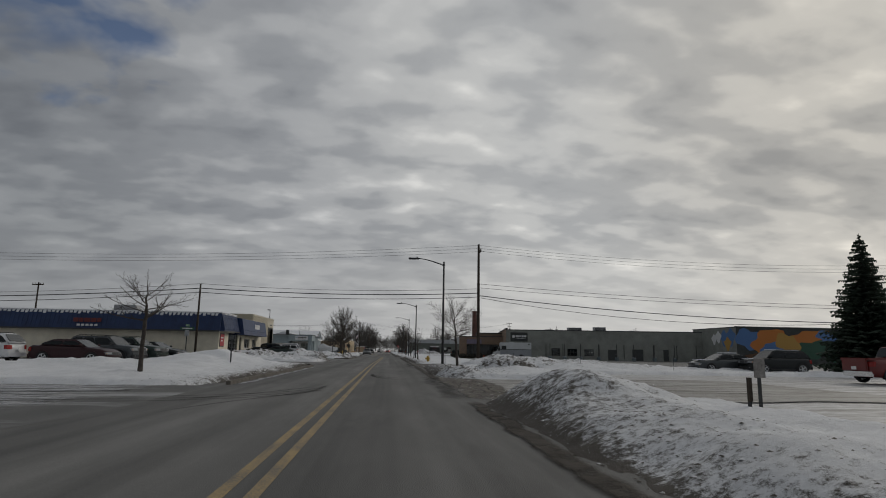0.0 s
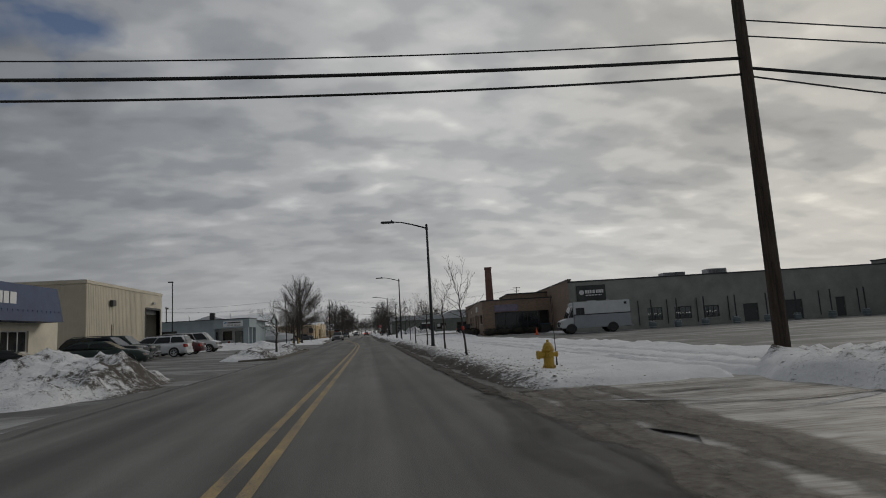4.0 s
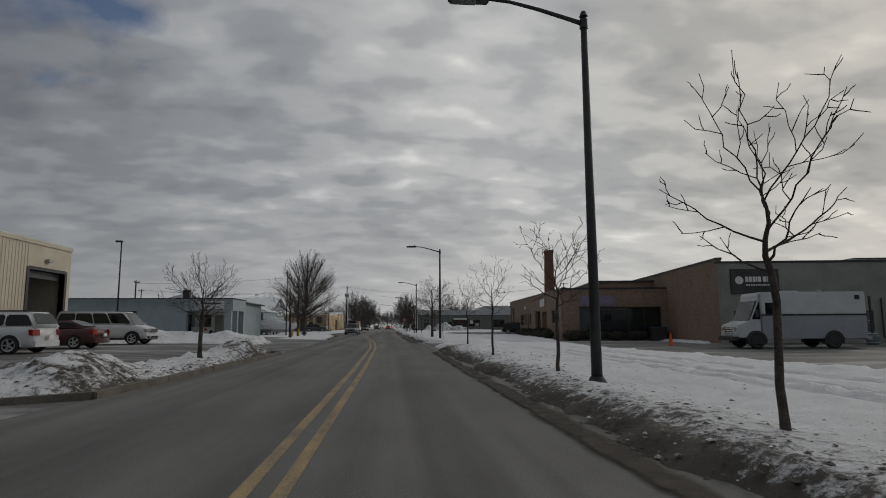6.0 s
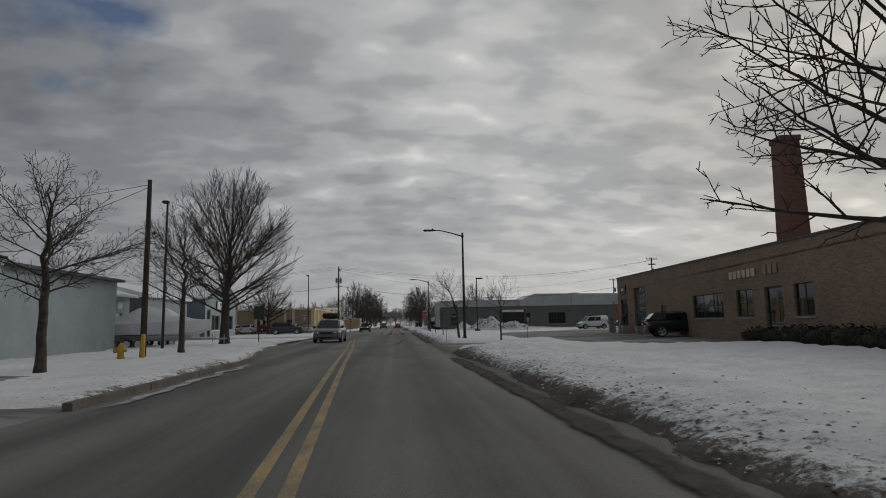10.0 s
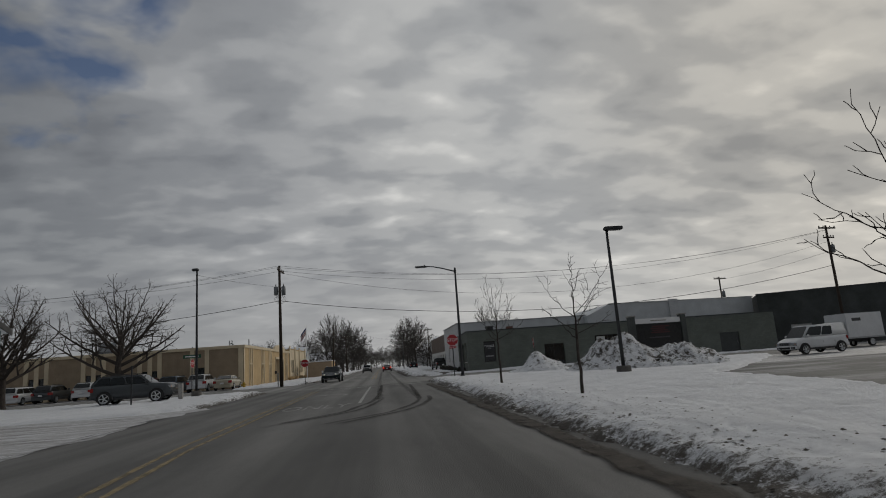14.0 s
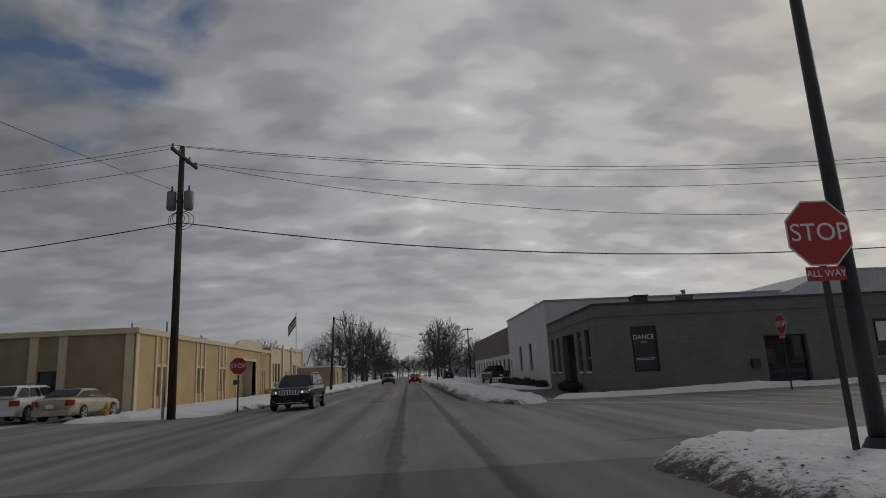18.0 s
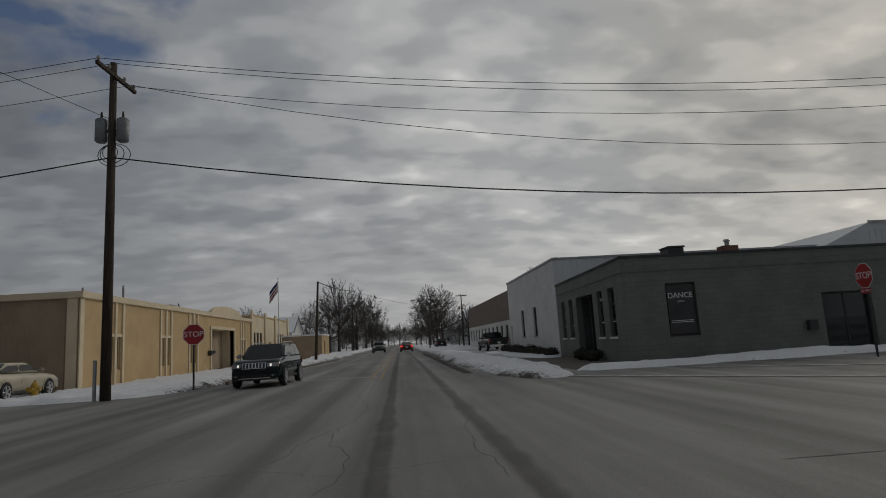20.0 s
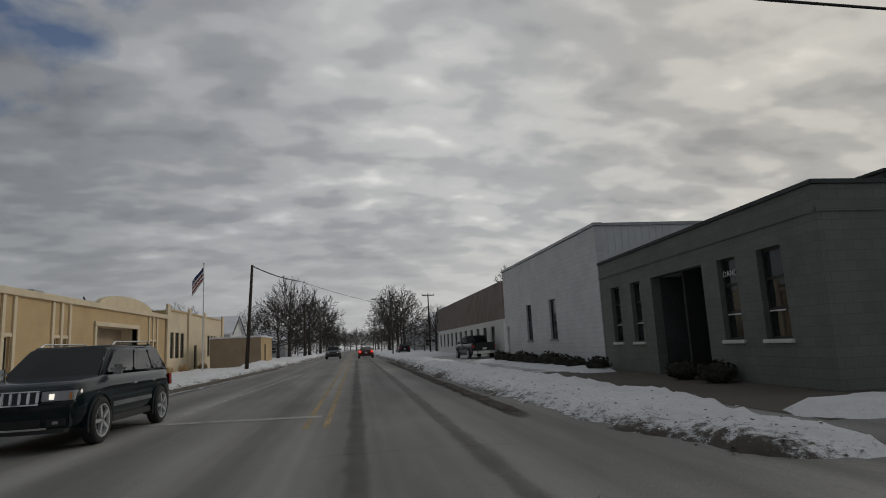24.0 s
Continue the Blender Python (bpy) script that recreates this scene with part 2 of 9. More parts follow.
def paint(name, color, rough=0.3, metal=0.0):
    m = material(name, color, rough, metal, 0.05, 1.5, 18, 0.0)
    m.node_tree.nodes["Principled BSDF"].inputs["Coat Weight"].default_value = 0.25 if max(color) > 0.05 else 0.06
    m.node_tree.nodes["Principled BSDF"].inputs["Specular IOR Level"].default_value = 0.5 if max(color) > 0.05 else 0.3
    return m


def road_material(name, base, stripes=True):
    """Worn grey asphalt with salt film; the wheel tracks along y are darker and smoother."""
    m = material(name, base, 0.75, 0, 0.16, 0.35, 60, 0.25, 0.35, None, (1.6, 0.35, 1))
    nt = m.node_tree
    N, L = nt.nodes.new, nt.links.new
    b = nt.nodes["Principled BSDF"]
    old = b.inputs["Base Color"].links[0].from_socket
    g = N("ShaderNodeNewGeometry")
    mp = N("ShaderNodeMapping")
    mp.inputs["Scale"].default_value = (1.35, 0.012, 1)
    L(g.outputs["Position"], mp.inputs[0])
    n = N("ShaderNodeTexNoise")
    n.inputs["Scale"].default_value, n.inputs["Detail"].default_value = 0.75, 4
    L(mp.outputs[0], n.inputs[0])
    r = N("ShaderNodeValToRGB")
    r.color_ramp.elements[0].position, r.color_ramp.elements[1].position = 0.36, 0.66
    r.color_ramp.elements[0].color, r.color_ramp.elements[1].color = (0.62, 0.62, 0.62, 1), (1.3, 1.3, 1.3, 1)
    L(n.outputs[0], r.inputs[0])
    mul = N("ShaderNodeMixRGB")
    mul.blend_type = "MULTIPLY"
    mul.inputs[0].default_value = 1.0 if stripes else 0.4
    L(old, mul.inputs[1]), L(r.outputs[0], mul.inputs[2]), L(mul.outputs[0], b.inputs["Base Color"])
    # thin ice and dried salt lying in drifts
    drift, dm = N("ShaderNodeTexNoise"), N("ShaderNodeMapping")
    dm.inputs["Scale"].default_value = (0.55, 0.10, 1) if stripes else (0.16, 0.42, 1)
    drift.inputs["Scale"].default_value, drift.inputs["Detail"].default_value, drift.inputs["Roughness"].default_value = 1.0, 9, 0.68
    L(g.outputs["Position"], dm.inputs[0]), L(dm.outputs[0], drift.inputs[0])
    dr = N("ShaderNodeValToRGB")
    dr.color_ramp.elements[0].position, dr.color_ramp.elements[1].position = (0.50, 0.74) if stripes else (0.485, 0.64)
    top = 0.32 if stripes else 0.75
    dr.color_ramp.elements[0].color, dr.color_ramp.elements[1].color = (0, 0, 0, 1), (top, top, top, 1)
    L(drift.outputs[0], dr.inputs[0])
    film = N("ShaderNodeMixRGB")
    L(dr.outputs[0], film.inputs[0]), L(mul.outputs[0], film.inputs[1]), L(film.outputs[0], b.inputs["Base Color"])
    film.inputs[2].default_value = (0.27, 0.265, 0.255, 1) if stripes else (0.42, 0.42, 0.42, 1)
    return m


M = dict(
    fadedboard=material("weathered_board", (0.20, 0.19, 0.18), 0.8, 0, 0.3, 3, 30, 0.2),
    road=road_material("salted_asphalt", (0.125, 0.122, 0.115)),
    pale=road_material("pale_salted_asphalt", (0.205, 0.20, 0.188)),
    lot=road_material("lot_asphalt", (0.122, 0.12, 0.114), False),
    packed=material("packed_snow", (0.40, 0.395, 0.39), 0.6, 0, 0.36, 0.8, 7, 0.6, 0.4, (0.68, 0.68, 0.69), (0.45, 2.2, 1), (0.20, 0.185, 0.17)),
    snow=snow_material("ploughed_snow", (0.77, 0.775, 0.79), (0.085, 0.074, 0.062)),
    slush=material("brown_slush", (0.21, 0.19, 0.165), 0.6, 0, 0.4, 0.7, 6, 0.7, 0.4, (0.46, 0.45, 0.43), (0.35, 2.2, 1), (0.085, 0.068, 0.05)),
    curb=material("curb_concrete", (0.135, 0.122, 0.105), 0.9, 0, 0.2, 1.5, 40, 0.3),
    yellow=material("worn_yellow_paint", (0.34, 0.25, 0.115), 0.8, 0, 0.28, 1.2, 22, 0.1, 0.5, (0.42, 0.30, 0.135), (3, 0.9, 1), (0.165, 0.145, 0.115)),
    white=material("worn_white_paint", (0.42, 0.42, 0.40), 0.8, 0, 0.25, 3, 60, 0.1, 0.5, (0.48, 0.48, 0.46), (1, 1, 1), (0.17, 0.165, 0.155)),
    white_faint=material("rubbed_white_paint", (0.255, 0.25, 0.24), 0.8, 0, 0.35, 1.6, 30, 0.1, 0.5, (0.36, 0.355, 0.34), (1, 1, 1), (0.125, 0.122, 0.115)),
    wet=fading(material("wet_tyre_track", (0.045, 0.042, 0.039), 0.8, 0, 0.3, 3, 40, 0.1, 0.15), 0.33),
    tread=fading(material("dark_tyre_tread", (0.040, 0.036, 0.033), 0.85, 0, 0.3, 3, 40, 0.1, 0.1), 0.5),
    grit=fading(material("wet_gutter_grit", (0.048, 0.040, 0.032), 0.8, 0, 0.3, 3, 40, 0.4, 0.2), 1.0),
    silt=fading(material("brown_silt", (0.10, 0.085, 0.068), 0.7, 0, 0.35, 1.4, 12, 0.5, 0.3, (0.19, 0.17, 0.145), (1, 1, 1), (0.05, 0.04, 0.03)), 0.9),
    slurry=fading(material("white_slurry", (0.42, 0.42, 0.43), 0.7, 0, 0.2, 3, 30, 0.3, 0.2), 0.9),
    yellow_worn=fading(material("scuffed_yellow_paint", (0.36, 0.28, 0.15), 0.8, 0, 0.25, 2.2, 60, 0.1), 0.62),
    damp=fading(material("damp_wheel_path", (0.055, 0.052, 0.048), 0.8, 0, 0.3, 2, 40, 0.1, 0.15), 0.30),
    wetbrick=brick_material("wet_paving_brick", (0.17, 0.135, 0.095), (0.135, 0.105, 0.075), (0.10, 0.085, 0.07), 0.2, 0.1),
    steel=material("black_steel", (0.030, 0.032, 0.034), 0.5, 0.2, 0.2, 3, 40, 0.05),
    can=material("transformer_grey", (0.17, 0.18, 0.19), 0.5, 0.2, 0.12, 3, 40, 0.05),
    galv=material("galvanized_steel", (0.36, 0.37, 0.38), 0.45, 0.7, 0.1, 4, 50, 0.05),
    pole=material("weathered_pole_wood", (0.055, 0.043, 0.034), 0.9, 0, 0.3, 3, 40, 0.4, 0.3, None, (6, 6, 0.4)),
    bark=material("grey_bark", (0.060, 0.050, 0.043), 0.95, 0, 0.3, 6, 50, 0.5),
    twig=material("bare_twigs", (0.055, 0.045, 0.038), 0.95, 0, 0.2, 6, 50, 0.1),
    # slightly greyer than the near twigs: a trace of distance haze put into the colour
    far_twig=material("hazed_far_twigs", (0.055, 0.048, 0.043), 0.95, 0, 0.2, 6, 50, 0.1),
    needle=material("spruce_needles", (0.030, 0.048, 0.030), 0.9, 0, 0.35, 4, 30, 0.1),
    hedge=material("dark_hedge", (0.035, 0.034, 0.026), 0.95, 0, 0.4, 5, 30, 0.3),
    brick=brick_material("brown_brick", (0.315, 0.215, 0.145), (0.20, 0.135, 0.095), (0.24, 0.21, 0.185)),
    redbrick=brick_material("red_chimney_brick", (0.22, 0.09, 0.06), (0.15, 0.065, 0.05), (0.19, 0.15, 0.13)),
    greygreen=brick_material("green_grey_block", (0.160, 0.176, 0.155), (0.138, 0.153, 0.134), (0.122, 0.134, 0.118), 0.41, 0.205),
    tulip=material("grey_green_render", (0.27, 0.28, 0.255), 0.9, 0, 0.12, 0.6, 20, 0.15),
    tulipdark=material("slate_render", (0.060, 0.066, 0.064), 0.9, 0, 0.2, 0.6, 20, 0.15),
    white_wall=brick_material("white_block", (0.62, 0.63, 0.63), (0.58, 0.59, 0.60), (0.48, 0.49, 0.50), 0.6, 0.2),
    white_metal=material("white_metal_siding", (0.60, 0.62, 0.63), 0.55, 0.1, 0.06, 0.8, 20, 0.05),
    beige_metal=material("beige_metal_siding", (0.54, 0.49, 0.385), 0.6, 0.0, 0.07, 0.6, 20, 0.05),
    cream=material("cream_stucco", (0.70, 0.65, 0.53), 0.9, 0, 0.08, 0.8, 40, 0.15),
    tan=material("tan_stucco", (0.50, 0.36, 0.19), 0.9, 0, 0.07, 0.7, 40, 0.2),
    tanlight=material("pale_tan_trim", (0.64, 0.54, 0.38), 0.85, 0, 0.06, 0.8, 40, 0.1),
    tanrib=material("brown_ribbed_panel", (0.33, 0.255, 0.175), 0.85, 0, 0.1, 0.9, 30, 0.1),
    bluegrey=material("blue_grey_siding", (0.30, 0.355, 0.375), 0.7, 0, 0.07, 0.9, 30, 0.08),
    bluedark=material("dark_blue_grey", (0.13, 0.165, 0.18), 0.75, 0, 0.1, 0.9, 30, 0.08),
    navy=material("navy_metal_mansard", (0.016, 0.036, 0.105), 0.6, 0.0, 0.15, 1.2, 20, 0.05),
    roof=material("tar_roof", (0.10, 0.10, 0.10), 0.9, 0, 0.2, 1, 30, 0.3),
    roofsnow=material("roof_snow", (0.80, 0.81, 0.83), 0.8, 0, 0.04, 1, 10, 0.3),
    trimdark=material("dark_metal_coping", (0.05, 0.05, 0.052), 0.5, 0.3, 0.15, 2, 30, 0.05),
    frame=material("bronze_window_frame", (0.045, 0.042, 0.038), 0.5, 0.3, 0.1, 4, 40, 0.05),
    wframe=material("white_window_frame", (0.62, 0.62, 0.60), 0.5, 0, 0.06, 4, 40, 0.05),
    glass=glass_material("window_glass", (0.05, 0.06, 0.065)),
    litglass=glass_material("clear_glass", (0.35, 0.40, 0.40)),
    door=material("dark_painted_door", (0.05, 0.055, 0.055), 0.5, 0, 0.1, 3, 40, 0.05),
    wdoor=material("white_painted_door", (0.58, 0.58, 0.57), 0.5, 0, 0.06, 3, 40, 0.05),
    # near-black stands in for the darkness of unlit rooms
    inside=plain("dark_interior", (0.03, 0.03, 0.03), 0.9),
    rubber=material("tyre_rubber", (0.020, 0.020, 0.020), 0.85, 0, 0.2, 8, 60, 0.2),
    rim=plain("alloy_rim", (0.62, 0.63, 0.64), 0.32, 0.55),
    carglass=glass_material("tinted_car_glass", (0.012, 0.016, 0.018), 0.02, 0.3),
    plastic=plain("black_plastic", (0.025, 0.025, 0.026), 0.55),
    chrome=plain("chrome", (0.7, 0.7, 0.7), 0.12, 1.0),
    lamp_on=glow_material("headlamp_lit", (1.0, 0.93, 0.80), 0.8),
    lamp_off=plain("headlamp_lens", (0.30, 0.31, 0.32), 0.12),
    lamp_lens=plain("street_lamp_lens", (0.14, 0.14, 0.14), 0.3),
    amber=plain("amber_lens", (0.55, 0.20, 0.03), 0.25),
    taillamp=plain("tail_lamp", (0.28, 0.015, 0.012), 0.25),
    tail_on=glow_material("tail_lamp_lit", (0.8, 0.04, 0.02), 1.2),
    stopred=material("stop_sign_red", (0.36, 0.020, 0.025), 0.45, 0, 0.08, 3, 30, 0.0),
    signwhite=plain("sign_white", (0.72, 0.72, 0.72), 0.5),
    hydrant=material("yellow_hydrant_paint", (0.42, 0.27, 0.03), 0.5, 0, 0.15, 5, 40, 0.1),
    orange=plain("orange_plastic", (0.75, 0.11, 0.03), 0.5),
    wrap=material("white_shrink_wrap", (0.66, 0.67, 0.68), 0.4, 0, 0.06, 1.5, 12, 0.2),
    wire=plain("black_cable", (0.015, 0.015, 0.015), 0.6),
    footing=material("dark_concrete", (0.10, 0.093, 0.085), 0.9, 0, 0.2, 2.5, 40, 0.25),
    concrete=material("concrete", (0.33, 0.32, 0.30), 0.9, 0, 0.18, 1.5, 40, 0.25),
)


# ---- builders ----
def thing(name, label, category, x=0, y=0, z=0, rz=0, group="", kind=""):
    ob = new(name)
    ob.empty_display_size = 0.2
    ob.matrix_world = pose(x, y, z, 0, 0, rz)
    return tagged(ob, label, category, group, kind)


def mesh_object(name, bm, mat, smooth=False):
    me = bpy.data.meshes.new(name)
    bm.to_mesh(me)
    bm.free()
    for m in mat if isinstance(mat, (list, tuple)) else [mat]:
        me.materials.append(m)
    if smooth:
        me.polygons.foreach_set("use_smooth", [True] * len(me.polygons))
    return new(name, me)


def part(name, bm, mat, parent, label="", smooth=False):
    ob = mesh_object(name, bm, mat, smooth)
    ob.parent = parent
    return tagged(ob, label)


def box(bm, x0, x1, y0, y1, z0, z1, mi=0):
    v = [bm.verts.new(p) for p in ((x0, y0, z0), (x1, y0, z0), (x1, y1, z0), (x0, y1, z0), (x0, y0, z1), (x1, y0, z1), (x1, y1, z1), (x0, y1, z1))]
    for f in ((3, 2, 1, 0), (4, 5, 6, 7), (0, 1, 5, 4), (1, 2, 6, 5), (2, 3, 7, 6), (3, 0, 4, 7)):
        bm.faces.new([v[i] for i in f]).material_index = mi
    return v


def boxed(*dims, bevel=0.0):
    bm = bmesh.new()
    box(bm, *dims)
    if bevel:
        bmesh.ops.bevel(bm, geom=bm.edges[:], offset=bevel, segments=2, affect="EDGES", clamp_overlap=True)
    return bm


def tube(bm, pts, radii, n=8, caps=True):
    """A tapered tube through the points."""
    pts = [Vector(p) for p in pts]
    if isinstance(radii, (int, float)):
        radii = [radii] * len(pts)
    rings, side = [], None
    for i, p in enumerate(pts):
        d = (pts[min(i + 1, len(pts) - 1)] - pts[max(i - 1, 0)]).normalized()
        if side is None:
            side = d.orthogonal().normalized()
        side = (side - d * side.dot(d)).normalized()
        up = d.cross(side)
        rings.append([bm.verts.new(p + radii[i] * (math.cos(a) * side + math.sin(a) * up)) for a in (2 * math.pi * k / n for k in range(n))])
    for a, b in zip(rings, rings[1:]):
        for k in range(n):
            bm.faces.new((a[k], a[(k + 1) % n], b[(k + 1) % n], b[k]))
    if caps and n > 2:
        bm.faces.new(rings[0][::-1])
        bm.faces.new(rings[-1])


def tubed(pts, radii, n=8):
    bm = bmesh.new()
    tube(bm, pts, radii, n)
    return bm


def prism(bm, profile, y0, y1, axis="y", mi=0):
    """A profile of (a, z) points, pulled from y0 to y1 along the axis."""
    def at(a, z, y):
        return (a, y, z) if axis == "y" else (y, a, z)
    f = [bm.verts.new(at(a, z, y0)) for a, z in profile]
    b = [bm.verts.new(at(a, z, y1)) for a, z in profile]
    bm.faces.new(f).material_index = mi
    bm.faces.new(b[::-1]).material_index = mi
    for k in range(len(profile)):
        j = (k + 1) % len(profile)
        bm.faces.new((f[j], f[k], b[k], b[j])).material_index = mi
    bmesh.ops.recalc_face_normals(bm, faces=bm.faces[:])


def prismed(profile, y0, y1, axis="y"):
    bm = bmesh.new()
    prism(bm, profile, y0, y1, axis)
    return bm


def lerp_table(table, v):
    return float(np.interp(v, [a for a, _ in table], [b for _, b in table]))


def letters(name, text, size, mat, parent, m, extrude=0.01, align="CENTER"):
    """Raised lettering as a mesh under its sign; m places its baseline centre."""
    cu = bpy.data.curves.new(name, "FONT")
    cu.body, cu.size, cu.extrude, cu.align_x, cu.align_y = text, size, extrude, align, "CENTER"
    tmp = bpy.data.objects.new(name, cu)
    scene.collection.objects.link(tmp)
    me = bpy.data.meshes.new_from_object(tmp.evaluated_get(bpy.context.evaluated_depsgraph_get()))
    bpy.data.objects.remove(tmp)
    me.materials.clear()
    me.materials.append(mat)
    ob = new(name, me)
    ob.parent = parent
    ob.matrix_local = m
    return ob


FACE_SOUTH = pose(0, 0, 0, 90, 0, 0)      # lettering that reads for one who looks along +y


class Side:
    """One wall line of a building in its own frame: from p0 to p1, seen from outside with p0 on the left."""

    def __init__(self, owner, p0, p1):
        self.owner = owner
        self.p0, self.p1 = Vector((*p0, 0)), Vector((*p1, 0))
        d = self.p1 - self.p0
        self.length = d.length
        self.turn = math.degrees(math.atan2(d.y, d.x))
        self.m = pose(p0[0], p0[1], 0, 0, 0, self.turn)

    def add(self, name, bm, mat, label="", parent=None, smooth=False):
        """Coordinates of bm: x along the wall, y into the building, z up."""
        if parent is None:
            bm.transform(self.m)
            return part(name, bm, mat, self.owner, label, smooth)
        bm.transform(self.m)
        return part(name, bm, mat, parent, label, smooth)

    def wall(self, mat, z1, openings=(), z0=0.0, thick=0.3, a0=0.0, a1=None, name="wall", label=""):
        a0, a1 = a0 + 0.003, (self.length if a1 is None else a1) - 0.003
        xs = sorted({a0, a1, *[v for o in openings for v in o[:2]]})
        zs = sorted({z0, z1, *[v for o in openings for v in o[2:4]]})
        bm = bmesh.new()
        for xa, xb in zip(xs, xs[1:]):
            run = None
            for za, zb in zip(zs, zs[1:]):
                mid = ((xa + xb) / 2, (za + zb) / 2)
                if any(o[0] < mid[0] < o[1] and o[2] < mid[1] < o[3] for o in openings):
                    if run:
                        box(bm, xa, xb, 0, thick, *run)
                    run = None
                else:
                    run = (run[0] if run else za, zb)
            if run:
                box(bm, xa, xb, 0, thick, *run)
        bmesh.ops.remove_doubles(bm, verts=bm.verts[:], dist=1e-5)
        return self.add(name, bm, mat, label)

    def window(self, a0, a1, z0, z1, nx=2, nz=1, frame=None, glass=None, depth=0.10, sill=None, bar=0.06, name="window", label="", proud=None):
        frame, glass = frame or M["frame"], glass or M["glass"]
        bm = bmesh.new()
        y0, y1 = depth, depth + 0.07
        for xa, xb, za, zb in ((a0, a0 + bar, z0, z1), (a1 - bar, a1, z0, z1), (a0 + bar, a1 - bar, z0, z0 + bar), (a0 + bar, a1 - bar, z1 - bar, z1)):
            box(bm, xa, xb, y0, y1, za, zb)
        for k in range(1, nx):
            c = a0 + (a1 - a0) * k / nx
            box(bm, c - bar / 2, c + bar / 2, y0 + 0.003, y1 - 0.003, z0 + bar, z1 - bar)
        for k in range(1, nz):
            c = z0 + (z1 - z0) * k / nz
            box(bm, a0 + bar, a1 - bar, y0 + 0.006, y1 - 0.006, c - bar / 2, c + bar / 2)
        w = self.add(name, bm, frame, label)
        for i in range(nx):
            for k in range(nz):
                xa, xb = a0 + (a1 - a0) * i / nx, a0 + (a1 - a0) * (i + 1) / nx
                za, zb = z0 + (z1 - z0) * k / nz, z0 + (z1 - z0) * (k + 1) / nz
                p = boxed(xa + bar * 0.6, xb - bar * 0.6, y0 + 0.025, y0 + 0.04, za + bar * 0.6, zb - bar * 0.6)
                p.transform(self.m)
                part("pane", p, glass, w)
        if sill:
            s = boxed(a0 - 0.08, a1 + 0.08, -0.06, depth, z0 - 0.09, z0 - 0.004, bevel=0.01)
            s.transform(self.m)
            part("sill", s, sill, w)
        return w

    def door(self, a0, a1, z1, mat=None, z0=0.02, depth=0.12, name="door", glazed=False, handle_at=0.9):
        bm = bmesh.new()
        if glazed:
            for xa, xb, za, zb in ((a0, a0 + 0.1, z0, z1), (a1 - 0.1, a1, z0, z1), (a0 + 0.1, a1 - 0.1, z0, z0 + 0.22), (a0 + 0.1, a1 - 0.1, z1 - 0.1, z1)):
                box(bm, xa, xb, depth, depth + 0.05, za, zb)
        else:
            box(bm, a0, a1, depth, depth + 0.05, z0, z1)
        d = self.add(name, bm, mat or M["door"])
        if glazed:
            p = boxed(a0 + 0.08, a1 - 0.08, depth + 0.015, depth + 0.03, z0 + 0.2, z1 - 0.08)
            p.transform(self.m)
            part("pane", p, M["glass"], d)
        h = a0 + (a1 - a0) * handle_at
        k = tubed([(h, depth - 0.05, z0 + 0.95), (h, depth - 0.05, z0 + 1.2)], 0.015, 6)
        k.transform(self.m)
        part("handle", k, M["galv"], d)
        return d


# ---- ground, road and snow ----
LEFT_EDGE = [(-80, -4.2), (60, -4.3), (100, -4.0), (125, -3.8), (145, -4.5), (158, -4.75), (165, -5.8), (172, -6.7), (190, -7.2), (226, -7.5), (246, -7.3), (260, -6.6), (280, -6.0), (700, -5.2)]
RIGHT_EDGE = [(-80, 3.0), (60, 3.2), (100, 3.1), (125, 3.1), (135, 2.7), (160, 2.35), (175, 2.4), (222, 2.5), (244, 2.3), (300, 2.3), (700, 2.8)]
CENTRE = [(-80, -0.2), (60, -0.3), (72, -0.14), (82, -0.05), (105, 0.13), (122, 0.12), (135, -0.25), (155, -1.4), (166, -1.95), (175, -2.5), (185, -3.1), (195, -3.8), (222, -4.15)]


def strip(name, x0, x1, ys, z, mat, kind="structure", label="", category="", parent=None):
    """A flat band between two tables of x over y."""
    bm = bmesh.new()
    rows = [(bm.verts.new((x0(y), y, z)), bm.verts.new((x1(y), y, z))) for y in ys]
    for (a, b), (c, d) in zip(rows, rows[1:]):
        bm.faces.new((a, b, d, c))
    ob = mesh_object(name, bm, mat)
    if parent:
        ob.parent = parent
        return tagged(ob, label)
    return tagged(ob, label, category, "", kind)


bm = bmesh.new()
for xa, xb, ya, yb in ((-3000, 3000, -1500, 3500),):
    bm.faces.new([bm.verts.new(p) for p in ((xa, ya, -0.03), (xb, ya, -0.03), (xb, yb, -0.03), (xa, yb, -0.03))])
tagged(mesh_object("ground", bm, M["packed"]), "packed and wind-blown snow over flat ground", "ground", "", "structure")

YS = [float(v) for v in np.arange(-60, 701, 5.0)]
road = strip("road", lambda y: lerp_table(LEFT_EDGE, y) - 0.9, lambda y: lerp_table(RIGHT_EDGE, y) + 0.9, [y for y in YS if y <= 225], 0.0, M["road"], "structure", "two-lane salted grey asphalt street with worn paint", "road")


strip("road_2", lambda y: lerp_table(LEFT_EDGE, y) - 0.9, lambda y: lerp_table(RIGHT_EDGE, y) + 0.9, [y for y in YS if y >= 225], 0.0, M["pale"], "structure", "pale salted asphalt street past the stop line", "road")


